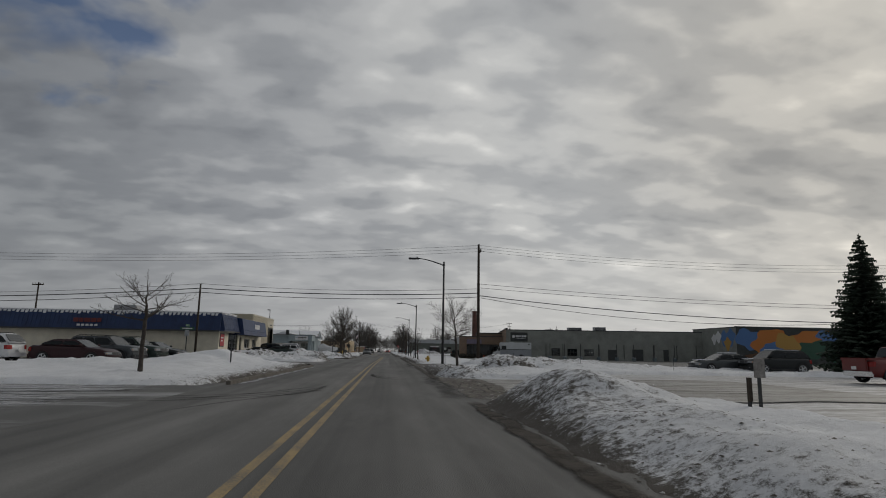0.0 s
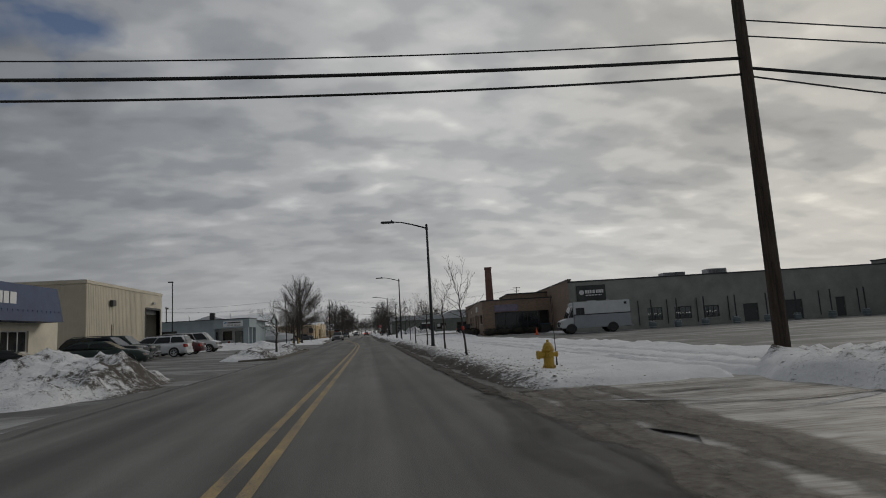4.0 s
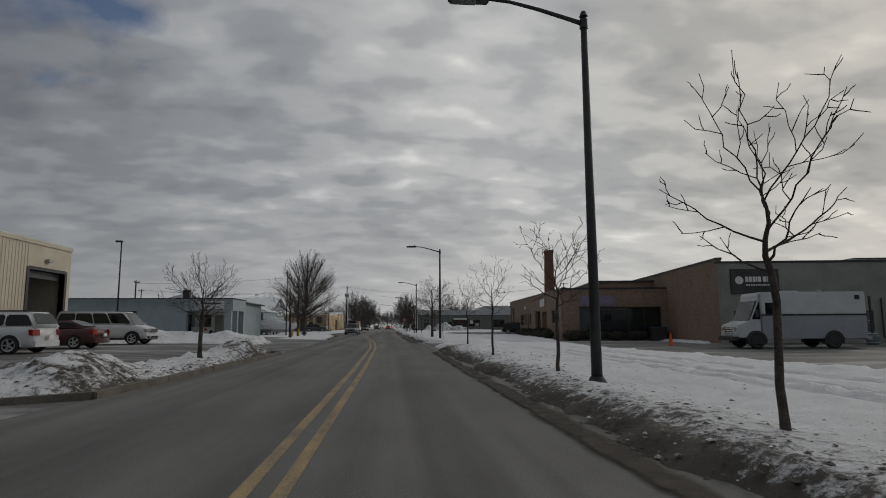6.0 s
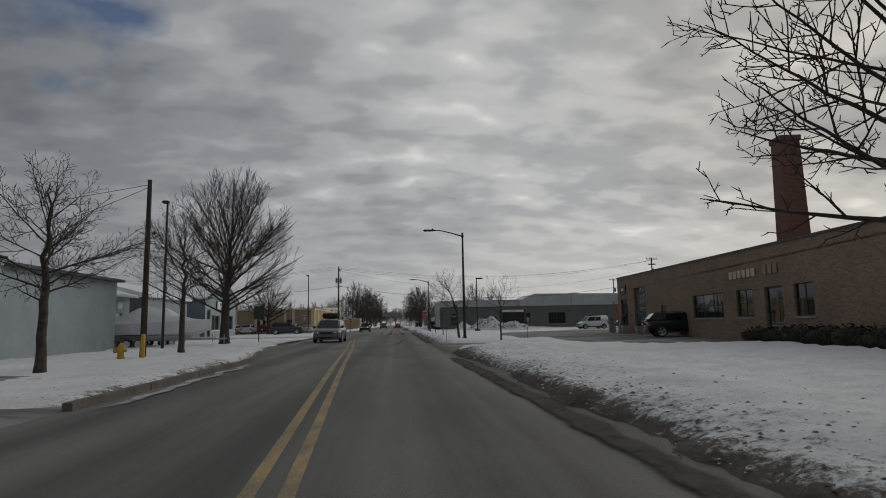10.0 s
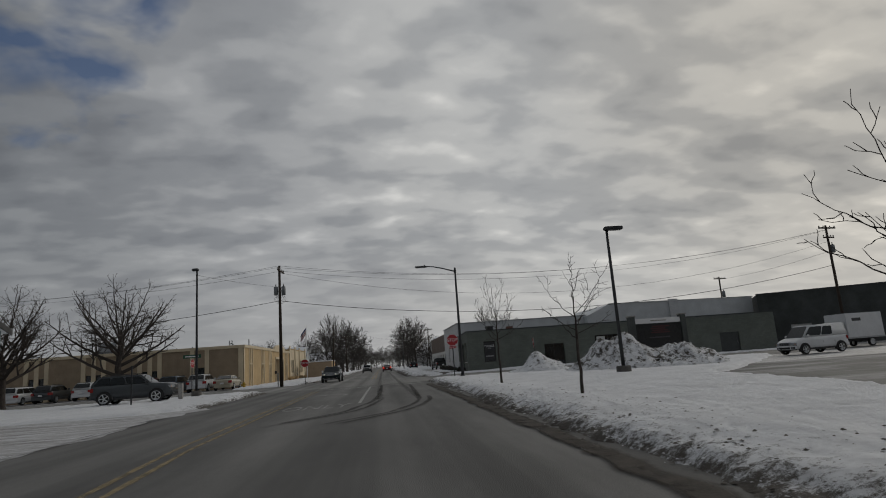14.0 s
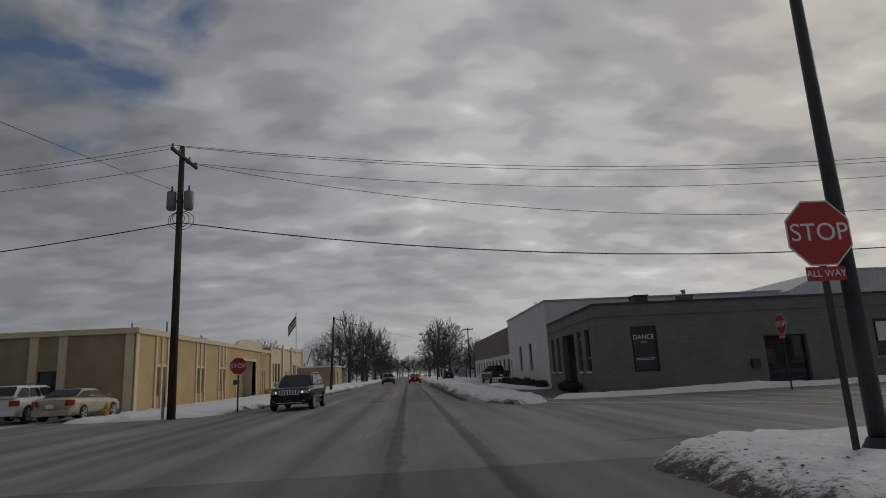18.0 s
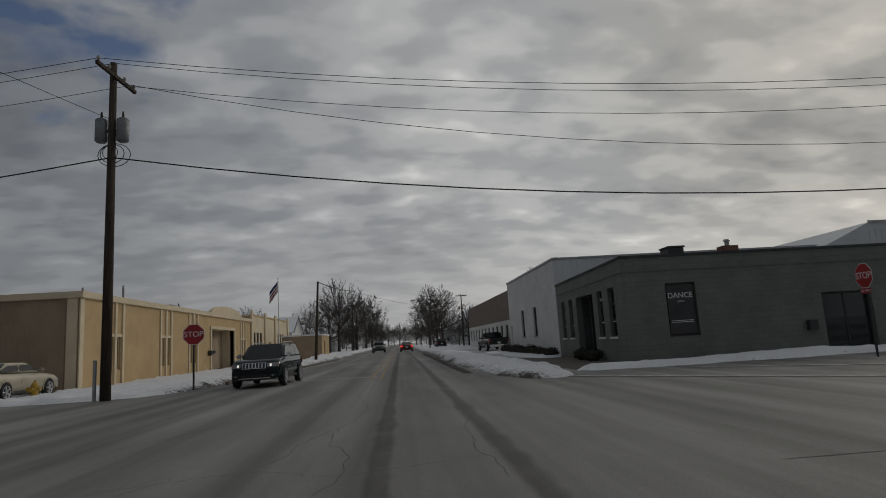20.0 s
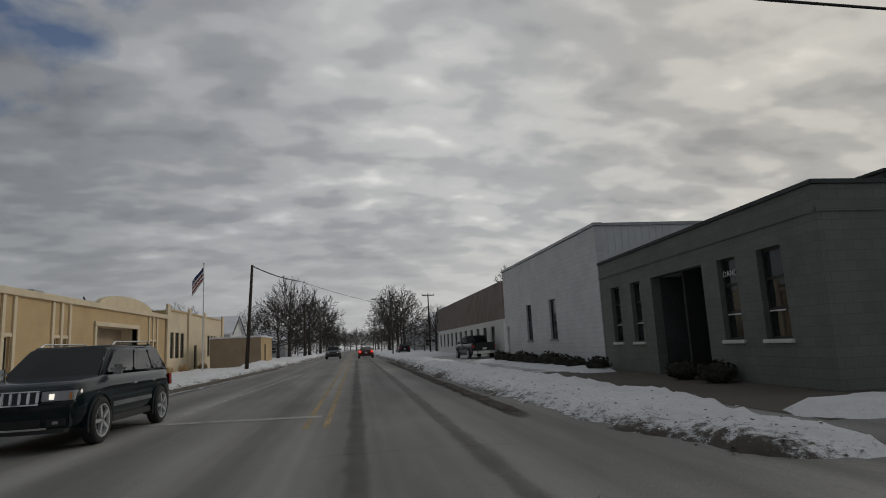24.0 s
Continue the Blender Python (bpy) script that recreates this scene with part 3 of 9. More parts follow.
def lot(name, x0, x1, y0, y1, mat, label, z=-0.008, fray=0.0):
    """A flat plot; fray lets its border wander."""
    bm = bmesh.new()
    n, m = (max(8, int((y1 - y0) / 0.5)), 16) if fray else (8, 1)
    grid = []
    for i in range(n + 1):
        y = y0 + (y1 - y0) * i / n
        a = x0(y) if callable(x0) else x0
        b = x1(y) if callable(x1) else x1
        row = []
        for k in range(m + 1):
            x = a + (b - a) * k / m
            dx = fray * noise.noise((x * 0.5, y * 0.5, 2.0)) * 1.6 if k in (0, m) and not (callable(x0) and k == 0) and not (callable(x1) and k == m) else 0.0
            dy = fray * (noise.noise((x * 0.45, y, 6.0)) * 1.8 + 0.5 * noise.noise((x * 2.1, y, 6.0))) if i in (0, n) else 0.0
            row.append(bm.verts.new((x + dx, y + dy, z)))
        grid.append(row)
    for ra, rb in zip(grid, grid[1:]):
        for k in range(m):
            bm.faces.new((ra[k], ra[k + 1], rb[k + 1], rb[k]))
    return tagged(mesh_object(name, bm, mat), label, "pavement", "", "structure")


def road_left(y):
    return lerp_table(LEFT_EDGE, y)


def road_right(y):
    return lerp_table(RIGHT_EDGE, y)


for q, (xa, xb, ya, yb) in enumerate(((2.0, 12, 219, 227), (2.0, 12, 241, 247), (-16, -6.5, 219, 227), (-16, -6.5, 241.5, 247))):
    lot("crossing_corner", xa, xb, ya, yb, M["pale"], "salted asphalt at the corner of the crossing", -0.012)
lot("side_street_west", -120, road_left, 227, 241.5, M["pale"], "salted asphalt side street at the crossing")
lot("side_street_east", road_right, 120, 227, 241.0, M["pale"], "salted asphalt side street at the crossing")
bm = bmesh.new()
rows = [[bm.verts.new((x if x < -5 else road_left(y), y, -0.008 if x > -7 else 0.10 if x > -9 else 0.22)) for x in (-44, -30, -12, -8.5, -5)] for y in [82 + 5 * k for k in range(15)]]
for ra, rb in zip(rows, rows[1:]):
    for k in range(4):
        bm.faces.new((ra[k], ra[k + 1], rb[k + 1], rb[k]))
tagged(mesh_object("pavement_repair_shop", bm, M["lot"]), "patched asphalt parking lot with thin ice", "pavement", "", "structure")
lot("pavement_store", -34, road_left, 63, 81, M["lot"], "asphalt drive beside the blue store")
lot("pavement_distillery", 9, 70, 76, 124, M["lot"], "asphalt parking lot cleared of snow")
lot("driveway_distillery", road_right, 24, 118.5, 131, M["lot"], "asphalt driveway apron", -0.003)
lot("pavement_cubi", road_right, 60, 161, 213, M["lot"], "asphalt parking lot with damp patches")
lot("wet_pavement", 5.9, 9.3, 241.2, 256, M["wetbrick"], "wet brown brick pavement at the studio door", -0.004)
lot("driveway_slush", 3.6, 18, 31.5, 44.5, M["slush"], "driveway covered with brown slush", 0.004, 0.3)
lot("driveway_slush_2", 3.6, 18, 61, 74.5, M["slush"], "driveway covered with brown slush", 0.004, 0.7)
lot("driveway_west", -26, -4.6, 20, 36, M["lot"], "driveway with tyre-marked slush", 0.004, 0.2)
lot("driveway_shop", -40, -7.4, 194, 210, M["packed"], "snowy driveway with tyre tracks", 0.004, 0.7)


def snow_patch(name, label, x0, x1, y0, y1, base=0.16, radius=2.0, mounds=(), rough=0.05, res=0.35, road_side=0, dirt=0.75, edge=0.7, reach=1.6, lumps=0.0, clods=1.0, grooves=(), soil=0.0, chunk=1.0):
    """Snow on a rounded plot; x0 and x1 may follow the street. road_side: -1 or +1, the side where the plough has left its dirt."""
    nx, ny = 0, max(2, int((y1 - y0) / (res * 0.8)))
    xa = x0 if callable(x0) else (lambda y: x0)
    xb = x1 if callable(x1) else (lambda y: x1)
    wide = max(xb(y) - xa(y) for y in (y0, (y0 + y1) / 2, y1))
    nx = max(2, int(wide / res))
    res *= 0.8
    columns = [k / nx if not road_side else (k / nx) ** 1.35 if road_side == -1 else 1 - (1 - k / nx) ** 1.35 for k in range(nx + 1)]
    mid = (y0 + y1) / 2
    for gx, gw, gd in grooves:
        columns += [(gx + gw * q - xa(mid)) / (xb(mid) - xa(mid)) for q in (-2, -1.4, -0.8, -0.3, 0.3, 0.8, 1.4, 2)]
    columns.sort()
    nx = len(columns) - 1
    verts, dirts, inside, seat = [], [], [], []
    rnd = random.Random(int(y0 * 10) + 7)
    for j in range(ny + 1):
        y = y0 + (y1 - y0) * j / ny
        a, b = xa(y), xb(y)
        for i in range(nx + 1):
            # finer towards the street
            f = columns[i]
            x = a + (b - a) * f
            px, py = min(x - a, b - x), min(y - y0, y1 - y)
            d = min(px, py)
            if px < radius and py < radius:
                d = radius - math.hypot(radius - px, radius - py)
            d += 0.55 * noise.noise((x * 0.33, y * 0.33, 1.7)) * min(1.0, 0.4 + abs(d)) + 0.24 * noise.noise((x * 1.6, y * 1.6, 4.1)) + 0.12 * noise.noise((x * 4.3, y * 4.3, 4.1))
            k = max(0.0, min(1.0, d / edge))
            k = k * k * (3 - 2 * k)
            h = base * k
            for mx, my, rx, ry, mh in mounds:
                q = ((x - mx) / rx) ** 2 + ((y - my) / ry) ** 2
                if q < 6:
                    h += mh * math.exp(-q * 1.3) * (0.90 + 0.36 * noise.noise((x * 0.8, y * 0.8, 9.3)))
            if d > -0.2:
                h += k * (rough * (noise.noise((x * 0.9, y * 0.9, 0.3)) + 0.8 * noise.noise((x * 2.7, y * 2.7, 6.3)) + 0.5 * noise.noise((x * 6.1, y * 6.1, 2.2))) + (lumps * max(0.0, noise.noise((x * 3.6, y * 3.6, 2.3)) - 0.05)))
                # trodden hollows, and ruts where the verge is driven on
                h -= k * 0.10 * max(0.0, noise.noise((x * 2.1, y * 2.1, 11.0)) - 0.22)
                for gx, gw, gd in grooves:
                    h -= k * gd * math.exp(-((x - gx - 0.5 * gw * noise.noise((gx, y * 0.06, 0.0))) / gw) ** 2) * (0.6 + 0.8 * abs(noise.noise((gx, y * 0.9, 3.0))))
            z = h - 0.10 * (1 - k) - 0.02
            verts.append((x, y, z))
            near = (x - a) if road_side == -1 else (b - x) if road_side == 1 else 9.0
            q = max(0.0, near) / reach
            dd = dirt * (0.80 * math.exp(-(max(0.0, near) / 0.50) ** 2) + 0.40 * math.exp(-q * q * 1.0)) if road_side else 0.0
            dd = max(dd, (0.35 if near < 2 or not road_side else 0.05) * dirt * max(0.0, 1 - max(0.0, d) / 0.9))
            for gx, gw, gd in grooves:
                dd += 0.55 * math.exp(-((x - gx) / (0.8 * gw)) ** 2) * max(0.0, 0.2 + noise.noise((gx, y * 1.1, 3.0)))
            dirts.append(dd + soil * min(1.0, max(0.0, (h - 0.16) / 0.4)) * (0.55 + 0.45 * noise.noise((x * 0.6, y * 0.6, 8.8)) + 0.6 * noise.noise((x * 2.3, y * 2.3, 1.8)) + 0.9 * noise.noise((x * 6.5, y * 6.5, 4.8))) + 0.10 * noise.noise((x * 0.25, y * 0.25, 3.3)))
            inside.append(d > -0.9)
            if clods and d > 0.05 and (near < 2.2 * reach or soil):
                thick = clods * (5.5 * math.exp(-max(0.0, near) / (0.60 * reach)) if road_side else 0.3)
                for _ in range(int(thick + rnd.random())):
                    seat.append((x + rnd.uniform(-0.15, 0.15), y + rnd.uniform(-0.12, 0.12), z - 0.006, dirts[-1]))
    faces = []
    w = nx + 1
    for j in range(ny):
        for i in range(nx):
            q = (j * w + i, j * w + i + 1, (j + 1) * w + i + 1, (j + 1) * w + i)
            if any(inside[k] for k in q):
                faces.append(q)
    # broken lumps that the plough has thrown up
    for x, y, z, dd in (rnd.sample(seat, 10000) if len(seat) > 10000 else seat):
        r = (0.009 + 0.026 * rnd.random() ** 3) * (chunk if rnd.random() < 0.5 else 1.0)
        o, turn, flat = len(verts), rnd.uniform(0, 6.28), rnd.uniform(0.3, 0.6)
        for k in range(5):
            a = turn + 1.2566 * k
            verts.append((x + r * math.cos(a) * rnd.uniform(0.7, 1.2), y + r * math.sin(a) * rnd.uniform(0.7, 1.2), z + r * flat * rnd.uniform(0.0, 0.5)))
        verts.append((x + r * rnd.uniform(-0.3, 0.3), y + r * rnd.uniform(-0.3, 0.3), z + r * flat * 1.2))
        dirts.extend([rnd.choice((dd * 0.5, dd + 0.3, dd + 0.5, dd + 0.9))] * 6)
        faces.extend((o + k, o + (k + 1) % 5, o + 5) for k in range(5))
    me = bpy.data.meshes.new(name)
    me.from_pydata(verts, [], faces)
    me.attributes.new("dirt", "FLOAT", "POINT").data.foreach_set("value", dirts)
    me.polygons.foreach_set("use_smooth", [True] * len(me.polygons))
    me.materials.append(M["snow"])
    ob = new(name, me)
    return tagged(ob, label, "snow", "", "stuff")


VERGE = "roadside snow bank, dirty brown along the gutter"
LAWN = "trampled snow over a lawn with a dirty edge"
# right side, along the way
snow_patch("snow_bank", VERGE, lambda y: road_right(y) + 0.1, 10.5, -15, 32.4, 0.18, 3.0, ((5.5, 28.6, 1.7, 3.2, 0.70), (5.2, 22, 1.5, 8, 0.32)), 0.05, 0.20, -1, 0.85, 1.3, 2.4, 0.07, 1.5, (), 0.1)
snow_patch("snow_bank", VERGE, lambda y: road_right(y) + 0.1, 10.5, 42.5, 62.5, 0.26, 2.5, ((7.9, 47.0, 2.2, 2.0, 0.3), (4.7, 52, 0.9, 9, 0.14), (8.8, 55, 1.8, 3.0, 0.25)), 0.05, 0.20, -1, 1.0, 1.1, 2.2, 0.07, 1.8, (), 0.15, 2.2)
snow_patch("snow_heap", "ragged heap of ploughed snow full of brown turf and grit", 5.3, 10.2, 46.0, 52.0, 0.26, 2.2, ((7.3, 48.9, 1.6, 1.8, 0.62), (8.6, 47.8, 1.2, 1.4, 0.30)), 0.07, 0.12, 0, 0.5, 1.3, 1.0, 0.12, 9.0, (), 0.62, 2.0)
snow_patch("snow_heap", "low dirty heap of ploughed snow at the driveway corner", 3.4, 6.6, 43.2, 49.5, 0.2, 1.6, ((4.8, 46.3, 1.0, 1.9, 0.42),), 0.06, 0.12, 0, 0.5, 0.9, 1.0, 0.12, 9.0, (), 0.9, 2.0)
snow_patch("snow_bank", "long pile of cleared snow at the lot's edge", 11, 34, 52, 62, 0.2, 3, ((14, 57.5, 2.6, 2.2, 0.5), (19, 58, 3.5, 2, 0.35), (26, 58, 4, 2, 0.2)), 0.08, 0.3, 0, 0.5, 0.9, 1.0, 0.15, 1.5, (), 0.4)
snow_patch("snow_bank", "piled snow beside the wooden utility pole", 8, 24, 64, 76, 0.3, 3, ((11.0, 70, 2.2, 2.6, 0.75), (14.5, 70.5, 2.4, 2.4, 0.6), (19, 71, 3, 2.4, 0.4)), 0.12, 0.25, 0, 0.5, 0.9, 1.0, 0.24, 2.0, (), 0.5)
snow_patch("snow_bank", VERGE, lambda y: road_right(y) + 0.1, 12.6, 73.5, 120, 0.17, 2.0, ((4.4, 95, 0.9, 30, 0.10), (5.2, 116.5, 1.6, 2.6, 0.2), (11.6, 90, 0.9, 26, 0.14)), 0.035, 0.22, -1, 0.95, 0.9, 1.9, 0.07, 1.0, ((8.1, 0.17, 0.14), (8.9, 0.17, 0.16), (10.2, 0.15, 0.12)), 0.0, 1.6)
snow_patch("snow_bank", "heap of ploughed snow beside the driveway apron", lambda y: road_right(y) + 0.25, 12.5, 116.5, 125.5, 0.2, 2.2, ((6.0, 121.4, 1.6, 1.8, 0.30), (9.5, 122, 2.5, 1.5, 0.12)), 0.06, 0.3, -1, 0.3, 1.0, 0.9, 0.08)
snow_patch("snow_bank", VERGE, lambda y: road_right(y) + 0.1, lambda y: 14 + (y - 131) * 0.12, 130.5, 162.5, 0.20, 2.6, ((5.0, 146, 1.2, 12, 0.15), (11, 138, 3, 2.5, 0.25), (6, 159, 3, 2.5, 0.3)), 0.05, 0.26, -1, 0.9, 0.9, 1.7, 0.08, 1.1, (), 0.0, 1.4)
snow_patch("snow_bank", "rounded heap of snow at a driveway corner", lambda y: road_right(y) + 0.25, 12, 155.5, 164.6, 0.24, 3, ((6, 160.4, 2.4, 2.0, 0.35),), 0.05, 0.3, -1, 0.4, 1.0, 0.7, 0.05)
snow_patch("snow_bank", VERGE, lambda y: road_right(y) + 0.1, lambda y: lerp_table([(172, 9.6), (190, 10), (205, 13), (226, 30)], y), 172.3, 226.5, 0.19, 3.0, ((4.2, 200, 1.0, 30, 0.12), (9, 214, 4, 6, 0.15)), 0.035, 0.24, -1, 0.66, 0.9, 1.5, 0.05, 1.2, (), 0.0, 1.2)
snow_patch("snow_bank", "low strip of snow in front of the grey studio", 5.5, 42, 240.6, 243.2, 0.16, 1.2, ((14, 242, 3, 0.8, 0.12), (24, 242, 4, 0.8, 0.3)), 0.04, 0.35, 0, 0.6, 0.7)
snow_patch("snow_bank", VERGE, lambda y: road_right(y) + 0.1 + 0.28 * max(0.0, 243 - y), lambda y: 6.2 - 0.25 * max(0.0, 243 - y), 238.6, 300, 0.15, 1.2, ((4.2, 252, 1.2, 6, 0.1), (4, 275, 1.4, 12, 0.3)), 0.07, 0.22, -1, 0.6, 0.8, 1.6, 0.15, 1.3, (), 0.1)
snow_patch("snow_bank", "snow strip along the white metal building", 7.2, 9.2, 253.5, 274, 0.14, 0.8, (), 0.04, 0.3, 0, 0.5)
snow_patch("snow_bank", VERGE, lambda y: road_right(y) + 0.1, 40, 299, 520, 0.2, 2.0, ((4, 380, 1.5, 80, 0.4),), 0.05, 1.2, -1, 0.5, 0.9)
snow_patch("snow_heap", "tall rounded heap of ploughed snow behind the roadside sign", 11.6, 19.0, 219.0, 225.0, 0.25, 2.4, ((14.3, 221.6, 1.5, 1.5, 1.35), (16.6, 221.8, 1.6, 1.4, 0.9)), 0.09, 0.15, 0, 0.5, 1.0, 1.0, 0.2, 2.0, (), 0.15, 2.5)
snow_patch("snow_heap", "pointed heap of ploughed snow with brown debris", 7.8, 12.8, 220.2, 225.4, 0.2, 2.2, ((10.1, 222.5, 1.0, 1.3, 1.25), (11.5, 222.9, 0.9, 1.0, 0.5)), 0.10, 0.15, 0, 0.5, 0.9, 1.0, 0.22, 3.0, (), 0.3, 2.5)
snow_patch("snow_heap", "large ragged heap of ploughed snow mixed with brown soil", 9.0, 18.6, 212.0, 217.2, 0.25, 2.2, ((12.1, 214.7, 1.9, 1.5, 1.5), (13.5, 214.6, 1.4, 1.3, 0.45), (14.9, 214.5, 2.2, 1.4, 0.82), (16.9, 214.3, 1.8, 1.3, 0.68)), 0.10, 0.14, 0, 0.5, 1.0, 1.0, 0.22, 6.0, (), 0.5, 3.0)
snow_patch("snow_bank", "narrow snow strip along the brick wall", lambda y: 22.8 + (y - 125.1) * 0.1317 - 1.6, lambda y: 22.75 + (y - 125.1) * 0.1317, 125.2, 135.2, 0.16, 1.0, (), 0.06, 0.2, 0, 0.5, 0.6)
# left side
snow_patch("snow_bank", LAWN, -30, lambda y: road_left(y) - 0.1, -15, 21, 0.2, 3, (), 0.05, 0.6, 1, 0.7)
snow_patch("snow_bank", LAWN, -40, lambda y: road_left(y) - 0.12, 36, 63.5, 0.20, 2.4, ((-11.5, 55.5, 3.4, 4.0, 0.75), (-15.0, 48.6, 4.5, 2.4, 0.5), (-8.9, 46, 2.4, 7, 0.42), (-9.0, 57.5, 2.4, 3.4, 0.5)), 0.045, 0.28, 1, 0.9, 0.8, 1.5, 0.10, 1.5)
snow_patch("snow_bank", "heap of ploughed snow between two lots", -18, -5.0, 77, 86.5, 0.28, 2.5, ((-8.6, 82.5, 2.0, 2.2, 0.85), (-12.5, 81.6, 2.4, 2.2, 0.95), (-15.5, 81, 2.0, 2.0, 0.6), (-6.4, 82, 1.2, 1.8, 0.5)), 0.15, 0.2, 1, 0.6, 1.0, 1.4, 0.32, 2.0, (), 0.5)
snow_patch("snow_bank", "crusted snow heap on a kerbed island", -7.9, lambda y: road_left(y) - 0.2, 97.5, 117.5, 0.12, 1.8, ((-5.9, 101.2, 1.3, 2.2, 0.62), (-5.4, 113.6, 1.1, 1.8, 0.6)), 0.09, 0.22, 1, 0.6, 0.9, 1.3, 0.24, 2.5, (), 0.55, 2.0)
snow_patch("snow_bank", "long heap of cleared snow before the boat dealer", -32, -7.0, 127.2, 134.8, 0.32, 3, ((-10.5, 131, 2.6, 2.0, 0.6), (-15.5, 131.2, 3.2, 2.0, 0.75), (-22, 131.5, 4, 2.0, 0.6)), 0.10, 0.26, 1, 0.4, 1.0, 1.0, 0.2, 1.0, (), 0.2)
snow_patch("snow_bank", "snow over the verge under bare street trees", -16.2, lambda y: road_left(y) - 0.12, 145, 172, 0.14, 2.2, ((-6.2, 158, 1.5, 8, 0.15),), 0.04, 0.33, 1, 0.5, 0.8, 1.2, 0.07)
snow_patch("snow_bank", "thin snow over the boat dealer's yard", -60, -16.0, 142, 156.0, 0.06, 2.2, (), 0.03, 0.8, 0)
snow_patch("snow_bank", LAWN, -40, lambda y: road_left(y) - 0.12, 173, 196, 0.12, 2.6, ((-9, 180, 2, 8, 0.08),), 0.035, 0.36, 1, 0.55, 0.8, 1.2, 0.05)
snow_patch("snow_bank", LAWN, -30, lambda y: road_left(y) - 0.12, 208, 227.5, 0.14, 3.0, ((-10, 220, 3, 4, 0.18),), 0.05, 0.33, 1, 0.6, 0.8, 1.2, 0.08)
snow_patch("snow_bank", VERGE, -15.0, lambda y: road_left(y) - 0.12, 242.0, 300, 0.13, 2.4, ((-8.0, 285, 1.1, 14, 0.5), (-8.6, 268, 1.2, 6, 0.2)), 0.07, 0.28, 1, 0.6, 0.8, 1.4, 0.16)
snow_patch("snow_bank", VERGE, -60, lambda y: road_left(y) - 0.12, 301, 520, 0.2, 2.4, ((-7.5, 340, 1.2, 60, 0.4),), 0.04, 1.2, 1, 0.5)


def paint_band(name, table, width, y0, y1, z=0.004, mat=None, step=2.0, label=""):
    ys = [float(v) for v in np.arange(y0, y1 + 0.01, step)]
    return strip(name, lambda y: lerp_table(table, y) - width / 2, lambda y: lerp_table(table, y) + width / 2, ys, z, mat or M["yellow"], label=label, parent=road)


for off_a, off_b in ((0.24, 0.12), (-0.06, -0.18)):
    line = [(y, x + (off_a if y < 70 else off_b)) for y, x in CENTRE]
    paint_band("centre_line", line, 0.13, -60, 188)
FAR = [(243, -0.85), (300, -0.95), (700, -0.6)]
paint_band("centre_line", FAR, 0.11, 244, 700)
paint_band("centre_line", [(y, x - 0.34) for y, x in FAR], 0.11, 244, 700)
paint_band("lane_line", [(200, -1.02), (222, -0.92)], 0.12, 205, 221.6, mat=M["white"])
paint_band("lane_line", [(240, -4.4), (270, -3.2)], 0.10, 247, 268, mat=M["white"])


def flat_quad(name, pts, z, mat, parent=road, label=""):
    bm = bmesh.new()
    bm.faces.new([bm.verts.new((x, y, z)) for x, y in pts])
    bmesh.ops.recalc_face_normals(bm, faces=bm.faces[:])
    for f in bm.faces:
        if f.normal.z < 0:
            f.normal_flip()
    return part(name, bm, mat, parent, label)


flat_quad("stop_line", [(-3.75, 221.95), (-0.25, 222.2), (-0.25, 222.55), (-3.75, 222.3)], 0.005, M["white"])
flat_quad("stop_line", [(0.12, 222.1), (2.3, 221.95), (2.3, 222.3), (0.12, 222.45)], 0.005, M["white"])
flat_quad("stop_line", [(-5.2, 246.2), (-1.0, 245.6), (-1.0, 245.9), (-5.2, 246.5)], 0.005, M["white"])
flat_quad("crosswalk_line", [(4.6, 239.3), (13.0, 229.4), (13.3, 229.5), (4.9, 239.5)], 0.003, M["white"])
flat_quad("crosswalk_line", [(8.6, 239.6), (17, 231.0), (17.3, 231.1), (8.9, 239.7)], 0.003, M["white"])
# turn arrow
letters("lane_word", "ONLY", 0.86, M["white_faint"], road, pose(-2.45, 204.4, 0.004) @ Matrix.Diagonal((1.0, 3.3, 1, 1)), 0.0005)
ARX, ARY = -2.6, 213.3
flat_quad("turn_arrow", [(ARX + 0.55, ARY - 1.0), (ARX + 0.75, ARY - 1.0), (ARX + 0.75, ARY + 0.55), (ARX + 0.3, ARY + 1.0), (ARX - 0.35, ARY + 1.0), (ARX - 0.35, ARY + 1.35), (ARX - 0.95, ARY + 0.75), (ARX - 0.35, ARY + 0.2), (ARX - 0.35, ARY + 0.6), (ARX + 0.25, ARY + 0.6), (ARX + 0.55, ARY + 0.3)], 0.005, M["white_faint"])


TRACK_COUNT = [0]


